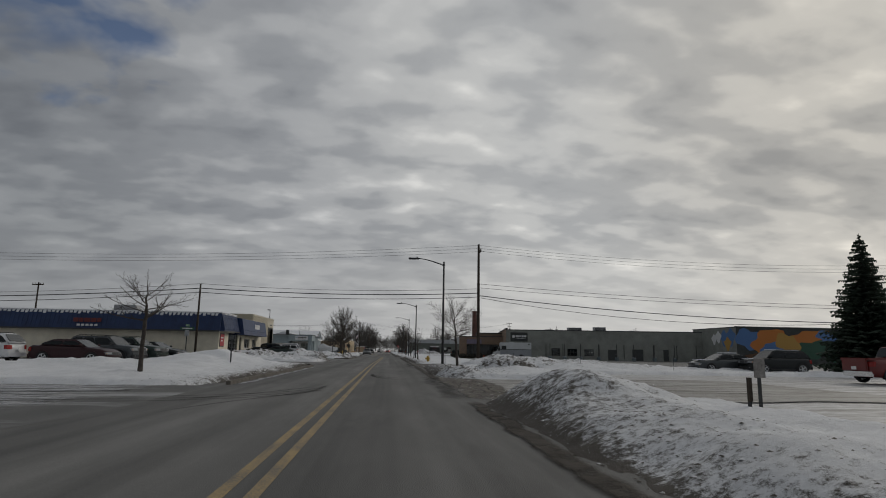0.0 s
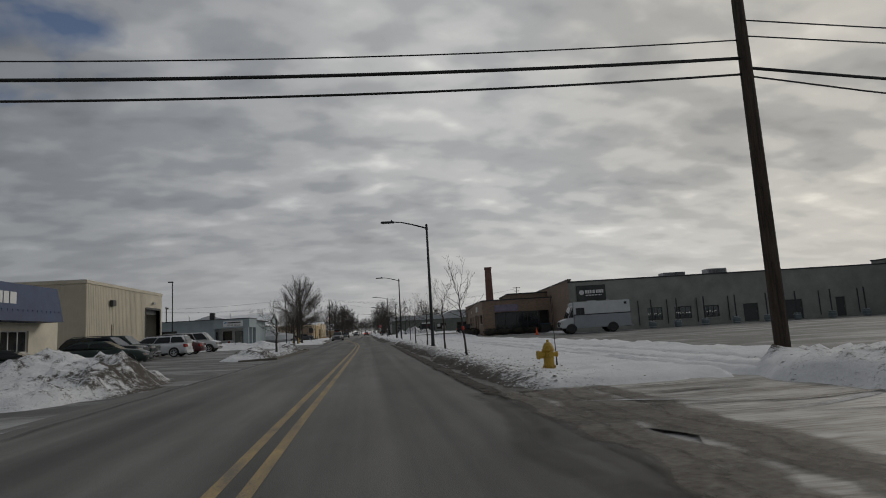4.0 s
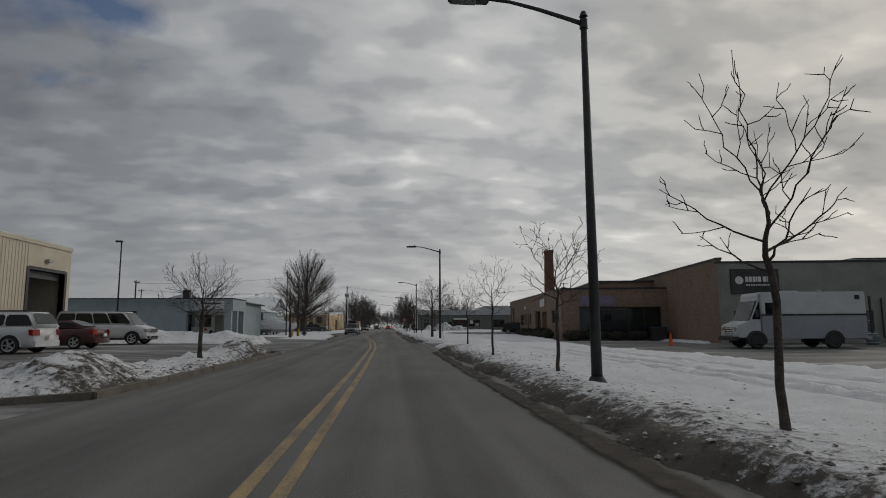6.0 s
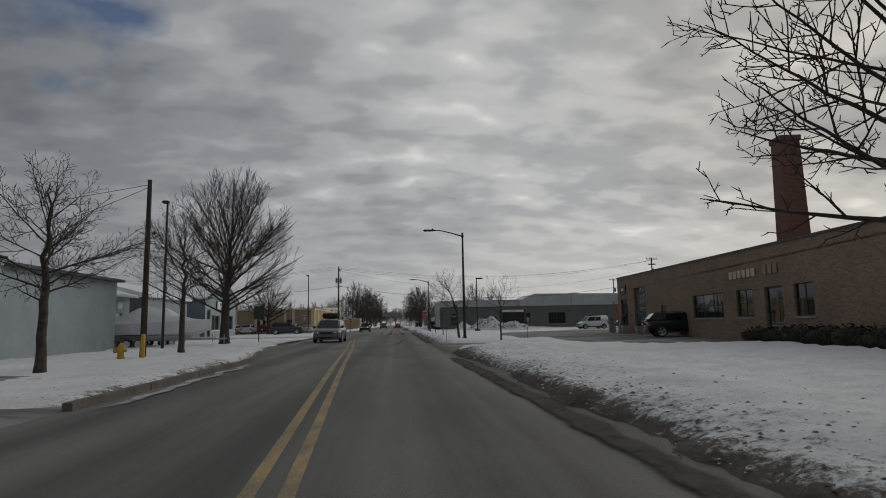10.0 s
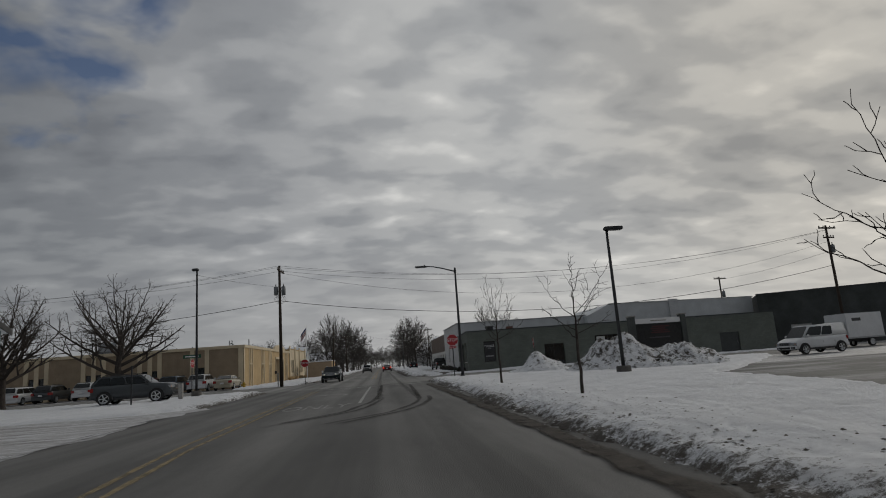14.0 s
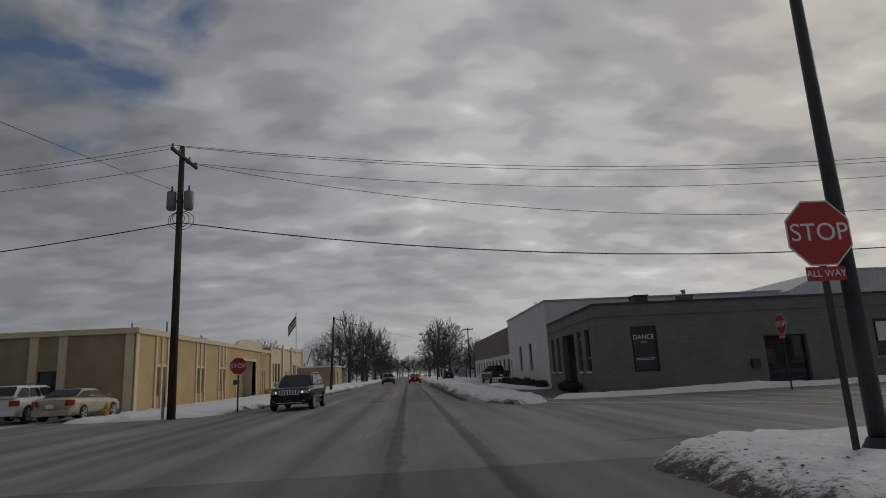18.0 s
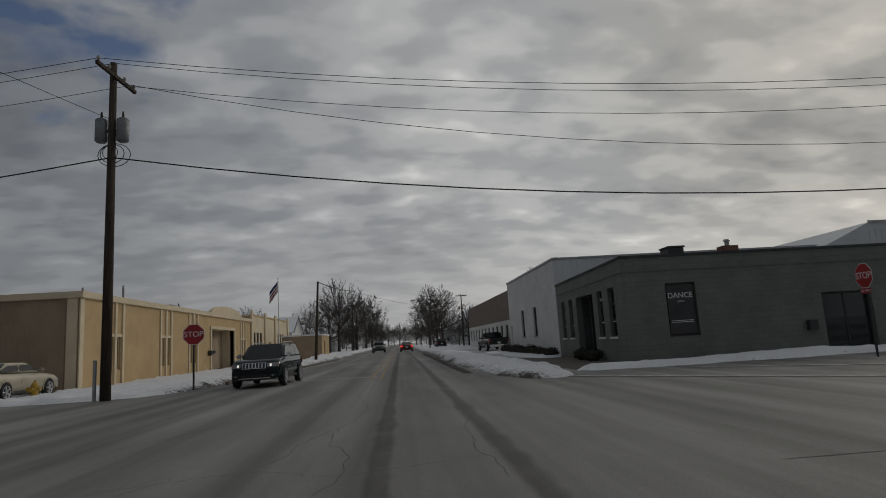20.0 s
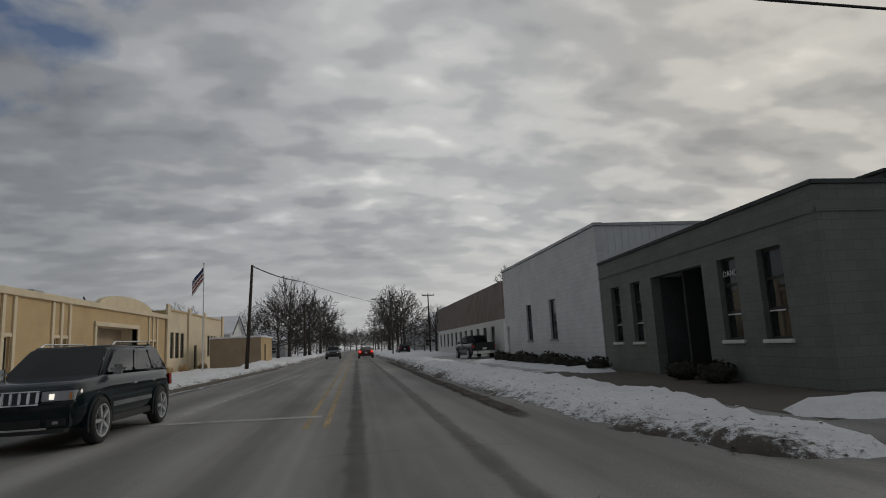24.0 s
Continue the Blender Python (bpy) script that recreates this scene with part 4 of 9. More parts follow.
def track(name, pts, width, mat, z, parent=road, wander=0.03):
    """A wheel mark or crack that wanders through the points."""
    bm = bmesh.new()
    fade = bm.verts.layers.float.new("fade")
    TRACK_COUNT[0] += 1
    z += 0.0007 * (TRACK_COUNT[0] % 30)
    pts = [Vector((x, y, 0)) for x, y in pts]
    fine = []
    for i, (a, b) in enumerate(zip(pts, pts[1:])):
        n = max(2, int((b - a).length / (0.16 if name == "crack" else 0.35)))
        p0, p3 = pts[max(0, i - 1)], pts[min(len(pts) - 1, i + 2)]
        for k in range(n):
            t = k / n
            fine.append(0.5 * (2 * a + (b - p0) * t + (2 * p0 - 5 * a + 4 * b - p3) * t * t + (3 * a - p0 - 3 * b + p3) * t ** 3))
    fine.append(pts[-1])
    rows = []
    for i, p in enumerate(fine):
        d = (fine[min(i + 1, len(fine) - 1)] - fine[max(0, i - 1)]).normalized()
        s = Vector((-d.y, d.x, 0))
        w = width * (0.65 + 0.6 * abs(noise.noise((p.x * 1.3, p.y * 1.3, 5.0)))) * min(1, 0.25 + i * 0.25, 0.25 + (len(fine) - 1 - i) * 0.25)
        if name == "crack":
            p = p + s * 0.10 * noise.noise((p.x * 4.1, p.y * 4.1, 3.7))
        p = p + s * wander * noise.noise((p.x * 0.9, p.y * 0.9, 8.0))
        w = w * 1.5
        row = [bm.verts.new((*(p + s * w * q).xy, z)) for q in (-0.5, -0.2, 0.2, 0.5)]
        end = min(1.0, i / 5, (len(fine) - 1 - i) / 5)
        for v, q in zip(row, (0.0, 1.0, 1.0, 0.0)):
            v[fade] = q * end
        rows.append(row)
    for ra, rb in zip(rows, rows[1:]):
        for k in range(3):
            bm.faces.new((ra[k], ra[k + 1], rb[k + 1], rb[k]))
    for f in bm.faces:
        f.normal_update()
        if f.normal.z < 0:
            f.normal_flip()
    return part(name, bm, mat, parent)


for off in (0.12, -0.18):
    # past the dealer the lines are scuffed down to the asphalt
    track("centre_line", [(lerp_table(CENTRE, y) + off, y) for y in range(186, 223, 3)], 0.17, M["yellow_worn"], 0.004, wander=0.0)


# wet wheel marks that turn out of the driveways
for r in (0.0, 0.55, 1.1, 1.7):
    track("tyre_mark", [(-7.0, 166.3 + r), (-3, 166.9 + r), (-1.0, 168.0 + r * 1.2), (0.1, 170.5 + r * 1.5), (0.6, 174 + r * 1.8), (0.7 + 0.3 * r, 180 + r * 2)], 0.13, M["wet"], 0.0085)
for r in (0.0, 0.5, 1.5):
    track("tyre_mark", [(3.0, 40.5 + r), (1.6, 41.5 + r), (0.6, 43.5 + r), (0.2, 47 + r)], 0.2, M["wet"], 0.0085)
for r in (0.0, 0.7, 1.5):
    track("tyre_mark", [(-8.5, 29 + r), (-4, 30.2 + r), (-1.5, 32.5 + r), (-0.9, 36 + r)], 0.22, M["wet"], 0.0085)
# a truck has turned out of the shop drive into the lane
for pts in ([(-3.55, 197.48), (-2.98, 198.19), (-2.49, 199.19), (-1.57, 200.59), (-1.24, 201.39), (-0.96, 203.09), (-0.56, 205.25), (-0.33, 210.01), (-0.2, 223.51)],
            [(-3.08, 197.52), (-2.68, 198.5), (-1.2, 200.7), (-0.83, 201.77), (-0.59, 202.89), (-0.18, 206.37)],
            [(-2.32, 196.36), (-1.86, 197.18), (-1.26, 197.93), (-0.09, 199.48), (0.16, 200.12), (0.7, 201.91), (1.07, 204.19), (1.23, 207.74), (1.51, 220.85)],
            [(-1.94, 196.3), (-1.36, 197.11), (0.11, 199.28), (0.68, 200.53), (1.2, 202.55), (1.51, 204.61), (1.57, 207.07)]):
    track("tyre_mark", pts, 0.24, M["tread"], 0.0085, wander=0.02)
# melt water and sand along the gutter
for ya, yb in ((-5, 33), (42, 63), (73, 119), (130, 161), (172, 222), (243, 290)):
    track("gutter_stain", [(road_right(y) + 0.08, y) for y in range(ya, yb, 4)], 0.5, M["grit"], 0.0085, wander=0.10)
for ya, yb in ((36, 62), (145, 160), (174, 194), (247, 280)):
    track("slurry", [(road_left(y) + 0.28, y) for y in range(ya, yb, 3)], 0.34, M["slurry"], 0.0095, wander=0.2)
for ya, yb in ((116, 134), (159, 174), (34, 44), (62, 75)):
    track("gutter_seam", [(road_right(y) + 0.12, y) for y in range(ya, yb, 2)], 0.16, M["wet"], 0.012, wander=0.1)
    track("gutter_seam", [(road_right(y) + 0.55, y) for y in range(ya, yb, 2)], 0.035, M["wet"], 0.012, wander=0.08)
for ya, yb in ((64, 97), (117, 145), (194, 208)):
    for k, y in enumerate(range(ya, yb - 3, 4)):
        track("slurry", [(road_left(y + u) - 0.3 - 0.1 * (k % 3), y + u) for u in (0, 1, 2, 3.2)], 0.12 + 0.07 * (k % 3), M["slurry"], 0.0105, wander=0.2)
    track("gutter_seam", [(road_left(y) - 0.1, y) for y in range(ya, yb, 2)], 0.16, M["wet"], 0.012, wander=0.1)
track("driveway_crack", [(3.8, 125.4), (6.5, 124.6), (10, 123.0), (14, 121.5)], 0.035, M["wet"], 0.012)
track("driveway_crack", [(4.0, 166.5), (8.5, 168.3), (12, 168.0)], 0.035, M["wet"], 0.012)
for x in (-0.35, 1.05):
    track("wheel_track", [(x + 0.1, 205), (x + 0.02, 222), (x, 240), (x + 0.05, 300)], 0.34, M["damp"], 0.0025)
# frost cracks at the crossing
rnd_c = random.Random(21)
for pts in ([(-0.9, 226.5), (-0.7, 228.5), (-1.1, 230.5), (-0.8, 233.5), (-1.0, 236), (-1.5, 240)], [(0.9, 226.8), (0.75, 229.5), (0.95, 232), (0.6, 234)], [(-4.8, 229), (-3.3, 233), (-2.6, 239.5)],
            [(-3.5, 227.5), (-1.8, 228.2), (-0.7, 227.7), (1.4, 228.4)], [(-2.2, 241), (0.4, 241.3), (2.0, 241)], [(-3.6, 236), (-1.6, 236.4), (0.2, 236.2)], [(-0.9, 232), (-1.5, 229.5), (-1.7, 228)]):
    track("crack", pts, 0.016, M["tread"], 0.007, road, 0.10)
for k in range(18):
    # short side cracks
    cx, cy, a = rnd_c.uniform(-4.5, 2.0), rnd_c.uniform(224.5, 243), rnd_c.uniform(0, 3.14)
    track("crack", [(cx + q * math.cos(a + 0.5 * math.sin(9 * q + k)), cy + q * math.sin(a + 0.5 * math.sin(9 * q + k))) for q in (0, 0.3, 0.6, 0.9, 1.2)], 0.013, M["tread"], 0.007, road, 0.08)
for pts in ([(0.7, 101), (0.9, 103.2)], [(0.75, 107.2), (1.15, 107.6)], [(0.3, 45), (0.5, 47)]):
    track("patch", pts, 0.4, M["wet"], 0.007)


# ruts in the snowy drives
rnd = random.Random(29)
for ya, yb in ((30.5, 44.5), (60.5, 75)):
    for k in range(7):
        cx = 2.9 + 0.36 * k
        track("silt_band", [(cx + rnd.uniform(-0.2, 0.2), ya + (yb - ya) * u) for u in (0.0, 0.2, 0.4, 0.6, 0.8, 1.0)], rnd.uniform(0.5, 0.9), M["silt"] if k > 1 else M["damp"], 0.0125, wander=0.25)
    for k in range(26):
        cx, cy, ln = rnd.uniform(5.0, 14), rnd.uniform(ya + 0.6, yb - 0.6), rnd.uniform(1.5, 5)
        track("slush_streak", [(cx + ln * u, cy + 0.1 * ln * u * rnd.uniform(-1, 1)) for u in (-0.5, -0.2, 0.1, 0.5)], rnd.uniform(0.08, 0.35), M["silt"] if k % 3 else M["slurry"], 0.0135, wander=0.2)
rnd = random.Random(15)
for k in range(64):
    # streaks of packed snow between the wheel ruts of the west drive
    cy = 20.6 + 15.2 * ((k + rnd.random()) / 64)
    xb = -5.2 - 3.2 * rnd.random() ** 2 - (0.25 * (27 - cy) if cy < 27 else 0.0)
    ln = rnd.uniform(5, 15)
    tilt = rnd.uniform(-0.02, 0.05)
    track("snow_streak", [(xb - ln * (1 - u), cy + tilt * ln * u) for u in (0, 0.3, 0.6, 0.85, 1)], rnd.uniform(0.22, 0.75), M["slurry"], 0.009, wander=0.25)
for pts in ([(-0.5, 35.3), (-1.7, 32.2), (-2.6, 30.0), (-3.2, 28.0), (-3.5, 26.8)], [(-1.1, 36.5), (-2.6, 32.7), (-3.6, 31.0), (-4.1, 29.5)]):
    track("wheel_track", pts, 0.2, M["wet"], 0.006)
rnd = random.Random(5)
for k in range(26):
    cx, cy = (rnd.uniform(4.5, 15), rnd.uniform(33, 43)) if k < 14 else (rnd.uniform(4.5, 12), rnd.uniform(62.5, 72.5))
    a, bend, ln = rnd.uniform(-0.5, 0.6), rnd.uniform(-0.25, 0.25), rnd.uniform(2, 5)
    track("tyre_rut", [(cx + ln * u * math.cos(a + bend * u), cy + ln * u * math.sin(a + bend * u)) for u in (-0.5, -0.2, 0.1, 0.4, 0.6)], rnd.uniform(0.12, 0.3), M["wet"] if k % 3 else M["slurry"], 0.009, wander=0.1)
for k in range(9, 22):
    cy, x0 = rnd.uniform(21, 35) if k < 9 else rnd.uniform(195, 209), rnd.uniform(-20, -14) if k < 9 else rnd.uniform(-24, -16.5)
    track("tyre_rut", [(x0 + u, cy + 0.06 * u * rnd.uniform(-1, 1)) for u in (0, 2, 4, 6, 8)], rnd.uniform(0.15, 0.4), M["wet"] if k % 3 else M["slurry"], 0.009, wander=0.15)


def kerb(name, pts, width=0.16, height=0.13, label="worn concrete kerb along the gutter"):
    """Kerb stones along a line, each with its own joint."""
    t = thing(name, label, "kerb", kind="structure")
    run = [Vector((x, y, 0)) for x, y in pts]
    for a, b in zip(run, run[1:]):
        d = b - a
        n = max(1, round(d.length / 3.0))
        for k in range(n):
            p, q = a.lerp(b, k / n), a.lerp(b, (k + 1) / n)
            bm = boxed(0, (q - p).length - 0.015, -width / 2, width / 2, -0.05, height * random.uniform(0.94, 1.04), bevel=0.02)
            bm.transform(pose(p.x, p.y, 0, 0, 0, math.degrees(math.atan2(d.y, d.x))))
            part("kerb_stone", bm, M["curb"], t)
    return t


kerb("kerb", [(-4.35, 36.8), (-4.35, 60), (-4.9, 63.2), (-6.6, 64.8)])
kerb("kerb", [(-6.0, 97.2), (-4.25, 98.6), (-4.0, 112), (-4.0, 115.5), (-5.2, 117.2)])
kerb("kerb", [(-4.75, 145.5), (-4.85, 158), (-5.9, 164)])
kerb("kerb", [(-7.35, 176), (-7.35, 194)])
kerb("kerb", [(-7.2, 247), (-6.8, 258), (-6.1, 280)])


# ---- buildings ----
def slab(owner, name, mat, x0, x1, y0, y1, z0, z1, label="", bevel=0.0):
    return part(name, boxed(x0, x1, y0, y1, z0, z1, bevel=bevel), mat, owner, label)


def coping(side, z, mat=None, over=0.06, h=0.14, a0=0.0, a1=None):
    a1 = side.length if a1 is None else a1
    return side.add("coping", boxed(a0 - over, a1 + over, -over, 0.34, z, z + h, bevel=0.015), mat or M["trimdark"])


def ribs(side, name, mat, a0, a1, z0, z1, step, depth=0.03, width=0.05, label=""):
    bm = bmesh.new()
    for k in range(int((a1 - a0) / step) + 1):
        c = a0 + k * step
        box(bm, c - width / 2, c + width / 2, -depth, 0.0, z0, z1)
    ob = side.add(name, bm, mat, label)
    return tagged(ob, kind="stuff")


def bars(side, a0, z0, widths, h, mat, parent, y=-0.06, gap=0.06):
    """Unreadable or left-out lettering: plain bars."""
    a = a0
    for w in widths:
        b = boxed(a, a + w, y, y + 0.02, z0, z0 + h)
        b.transform(side.m)
        part("lettering_bar", b, mat, parent)
        a += w + gap


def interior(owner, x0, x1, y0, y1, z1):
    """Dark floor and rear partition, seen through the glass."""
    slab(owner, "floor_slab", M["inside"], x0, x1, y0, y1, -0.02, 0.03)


def ac_unit(x, y, z, w=2.0, d=1.4, h=1.0, rz=0):
    t = thing("rooftop_unit", "grey metal rooftop air unit on a flat roof", "air unit", x, y, z, rz)
    part("casing", boxed(-w / 2, w / 2, -d / 2, d / 2, 0.08, h, bevel=0.03), M["galv"], t)
    part("base_rail", boxed(-w / 2 - 0.05, w / 2 + 0.05, -d / 2 - 0.05, d / 2 + 0.05, 0, 0.078), M["trimdark"], t)
    bm = bmesh.new()
    for k in range(6):
        box(bm, -w / 2 + 0.15, w / 2 - 0.15, -d / 2 - 0.02, -d / 2 - 0.003, 0.25 + k * 0.11, 0.31 + k * 0.11)
    part("louvre", bm, M["trimdark"], t)
    return t


def vent_pipe(x, y, z, h=0.8, r=0.08, cap=True):
    t = thing("vent_pipe", "thin metal vent pipe on a flat roof", "vent", x, y, z)
    part("pipe", tubed([(0, 0, 0), (0, 0, h)], r, 8), M["galv"], t)
    if cap:
        part("cowl", tubed([(0, 0, h + 0.04), (0, 0, h + 0.14)], [r * 1.9, r * 1.2], 8), M["galv"], t)
    return t


def blue_store():
    t = thing("store_building", "low cream store with a navy metal mansard roof", "building", -16.2, 78.7)
    L = 34.0
    south, east = Side(t, (-L, 0), (0, 0)), Side(t, (0, 0), (0, 20.5))
    south.wall(M["cream"], 3.3)
    e_open = [(3.6, 7.8, 0.02, 2.85), (8.6, 9.6, 0.02, 2.5), (11.0, 13.8, 1.25, 2.35), (15.2, 17.6, 1.25, 2.35)]
    east.wall(M["cream"], 3.3, e_open)
    east.window(3.6, 7.8, 0.05, 2.85, 4, 1, label="shop front of tall dark panes")
    east.door(8.6, 9.6, 2.5, glazed=True)
    for a, b in ((11.0, 13.8), (15.2, 17.6)):
        east.window(a, b, 1.25, 2.35, 3, 1, M["wframe"], sill=M["wframe"])
    Side(t, (0, 20.5), (-L, 20.5)).wall(M["cream"], 3.3)
    interior(t, -L + 0.3, -0.3, 0.3, 20, 3)
    slab(t, "roof", M["roof"], -L + 0.1, -0.1, 0.1, 20.4, 3.3, 3.45)
    # mansard, with standing seams
    prof = [(-0.62, 2.95), (-0.16, 4.75), (0.1, 4.75), (0.3, 3.2), (0.3, 2.95)]
    for side, a1 in ((south, L + 0.16), (east, 6.0)):
        bm = bmesh.new()
        prism(bm, prof, -0.16, a1, axis="x")
        side.add("mansard", bm, M["navy"])
        bm = bmesh.new()
        for k in range(int((a1 + 0.1) / 0.42)):
            a = -0.1 + k * 0.42
            w = 0.035
            vs = [bm.verts.new(p) for p in ((a, -0.645, 2.95), (a + w, -0.645, 2.95), (a + w, -0.185, 4.75), (a, -0.185, 4.75))]
            ws = [bm.verts.new(p) for p in ((a, -0.60, 2.95), (a + w, -0.60, 2.95), (a + w, -0.15, 4.75), (a, -0.15, 4.75))]
            bm.faces.new(vs), bm.faces.new(ws[::-1])
            for i in range(4):
                j = (i + 1) % 4
                bm.faces.new((vs[j], vs[i], ws[i], ws[j]))
        tagged(side.add("standing_seam", bm, M["navy"]), kind="stuff")
        # wind-blown snow caught between the seams under the ridge
        bm, r_ = bmesh.new(), random.Random(int(a1))
        for k in range(int((a1 + 0.1) / 0.42)):
            a, down = -0.1 + k * 0.42, r_.uniform(0.16, 0.34) * (1.0 if side is south else 0.35)
            q = 0.459 * down / 1.8
            vs = [bm.verts.new(p) for p in ((a + 0.04, -0.175 - q, 4.755 - down), (a + r_.uniform(0.2, 0.36), -0.175 - q * r_.uniform(0.8, 1.1), 4.755 - down), (a + 0.37, -0.175, 4.755), (a + 0.04, -0.175, 4.755))]
            bm.faces.new(vs)
        tagged(side.add("snow_dusting", bm, M["roofsnow"]), kind="stuff")
        side.add("snow_cap", boxed(-0.2, a1, -0.24, 0.2, 4.752, 4.86, bevel=0.03), M["roofsnow"])
        side.add("soffit_trim", boxed(-0.6, a1, -0.66, -0.6, 2.86, 3.0), M["trimdark"])
    # the entrance bay stands forward
    bm = bmesh.new()
    prism(bm, [(-1.1, 2.75), (-0.75, 4.55), (0.1, 4.65), (0.3, 2.75)], 6.1, 18.8, axis="x")
    east.add("entrance_mansard", bm, M["navy"])
    ribs(east, "standing_seam", M["navy"], 6.3, 18.6, 2.8, 3.3, 0.42, 1.02)
    sg = thing("shop_sign", "pale raised shop sign on the navy mansard", "sign", -15.25, 90.6, 3.2, 0)
    sd = Side(sg, (0, 0), (0, 3.4))
    bars(sd, 0.1, 0.35, (0.5, 0.4, 0.45, 0.4, 0.5), 0.55, M["signwhite"], sg, 0.0, 0.1)
    bars(sd, 0.9, 0.0, (0.3, 0.3, 0.3, 0.3), 0.22, M["signwhite"], sg, 0.0, 0.1)
    # posters and fascia lettering
    red = thing("poster_sign", "red framed poster on the cream wall", "sign", -16.2, 78.7)
    rs = Side(red, (0.0, 0.15), (0.0, 2.1))
    rs.add("poster_frame", boxed(0.1, 1.7, -0.06, -0.004, 1.35, 2.75, bevel=0.01), M["trimdark"])
    rs.add("poster", boxed(0.2, 1.6, -0.075, -0.062, 1.45, 2.65), plain("poster_red", (0.42, 0.03, 0.04), 0.5))
    bars(rs, 0.35, 2.2, (0.25, 0.2, 0.3), 0.14, M["signwhite"], red, -0.09)
    bars(rs, 0.45, 1.9, (0.3, 0.25), 0.12, M["signwhite"], red, -0.09)
    fas = thing("fascia_sign", "dark red script sign on the navy mansard", "sign", -30.3, 78.2, 3.1)
    fs = Side(fas, (0, 0), (3.2, 0))
    bars(fs, 0.0, 0.5, (0.5, 0.4, 0.6, 0.5, 0.4), 0.4, plain("dull_red_letters", (0.16, 0.03, 0.03), 0.6), fas, -0.10, 0.07)
    bars(fs, 0.4, 0.1, (0.3, 0.3, 0.3, 0.3, 0.3), 0.2, M["signwhite"], fas, -0.15, 0.12)
    ac_unit(-26.6, 81.5, 3.45, 2.2, 1.6, 2.1)
    for x, y in ((-36, 84), (-20, 88)):
        vent_pipe(x, y, 3.45, 1.6)


blue_store()


def beige_shop():
    t = thing("metal_workshop", "beige corrugated metal workshop with an open roller door", "building", -20.3, 112.0)
    east, south = Side(t, (0, 0), (0, 17.2)), Side(t, (-26, 0), (0, 0))
    o = [(12.6, 16.5, 0.02, 4.75), (4.6, 5.1, 1.7, 3.2)]
    east.wall(M["beige_metal"], 6.5, o)
    south.wall(M["beige_metal"], 6.5)
    Side(t, (0, 17.2), (-26, 17.2)).wall(M["beige_metal"], 6.5)
    ribs(east, "siding_rib", M["beige_metal"], 0.1, 12.4, 0, 6.4, 0.3, 0.018, 0.09)
    ribs(south, "siding_rib", M["beige_metal"], 0.1, 25.9, 0, 6.4, 0.3, 0.018, 0.09)
    east.window(4.6, 5.1, 1.7, 3.2, 1, 1)
    slab(t, "roof", M["white_metal"], -26, 0.0, 0.0, 17.2, 6.5, 6.6)
    for s in (east, south):
        s.add("eave_trim", boxed(-0.05, s.length + 0.05, -0.07, 0.0, 6.3, 6.55), M["beige_metal"])
    east.add("door_jamb", boxed(12.35, 12.6, -0.05, 0.3, 0, 4.9), M["trimdark"])
    east.add("door_jamb", boxed(16.5, 16.75, -0.05, 0.3, 0, 4.9), M["trimdark"])
    east.add("door_header", boxed(12.6, 16.5, -0.05, 0.3, 4.75, 4.95), M["trimdark"])
    bm = bmesh.new()
    for k in range(2):
        box(bm, 12.6, 16.5, 0.32 + 0.012 * (k % 2), 0.36 + 0.012 * (k % 2), 4.3 + 0.24 * k, 4.53 + 0.24 * k)
    east.add("roller_curtain", bm, M["door"], "rolled-up dark roller door")
    # near-black floor and added backdrop for the dark inside the open door
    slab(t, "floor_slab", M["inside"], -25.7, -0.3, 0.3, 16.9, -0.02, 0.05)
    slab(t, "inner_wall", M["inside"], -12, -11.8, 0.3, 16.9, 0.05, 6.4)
    east.add("wall_pack_lamp", boxed(14.2, 14.7, -0.25, -0.004, 5.3, 5.5, bevel=0.02), M["galv"])
    east.add("vent_box", boxed(4.2, 4.9, -0.3, -0.03, 4.7, 5.2, bevel=0.02), M["trimdark"])


beige_shop()


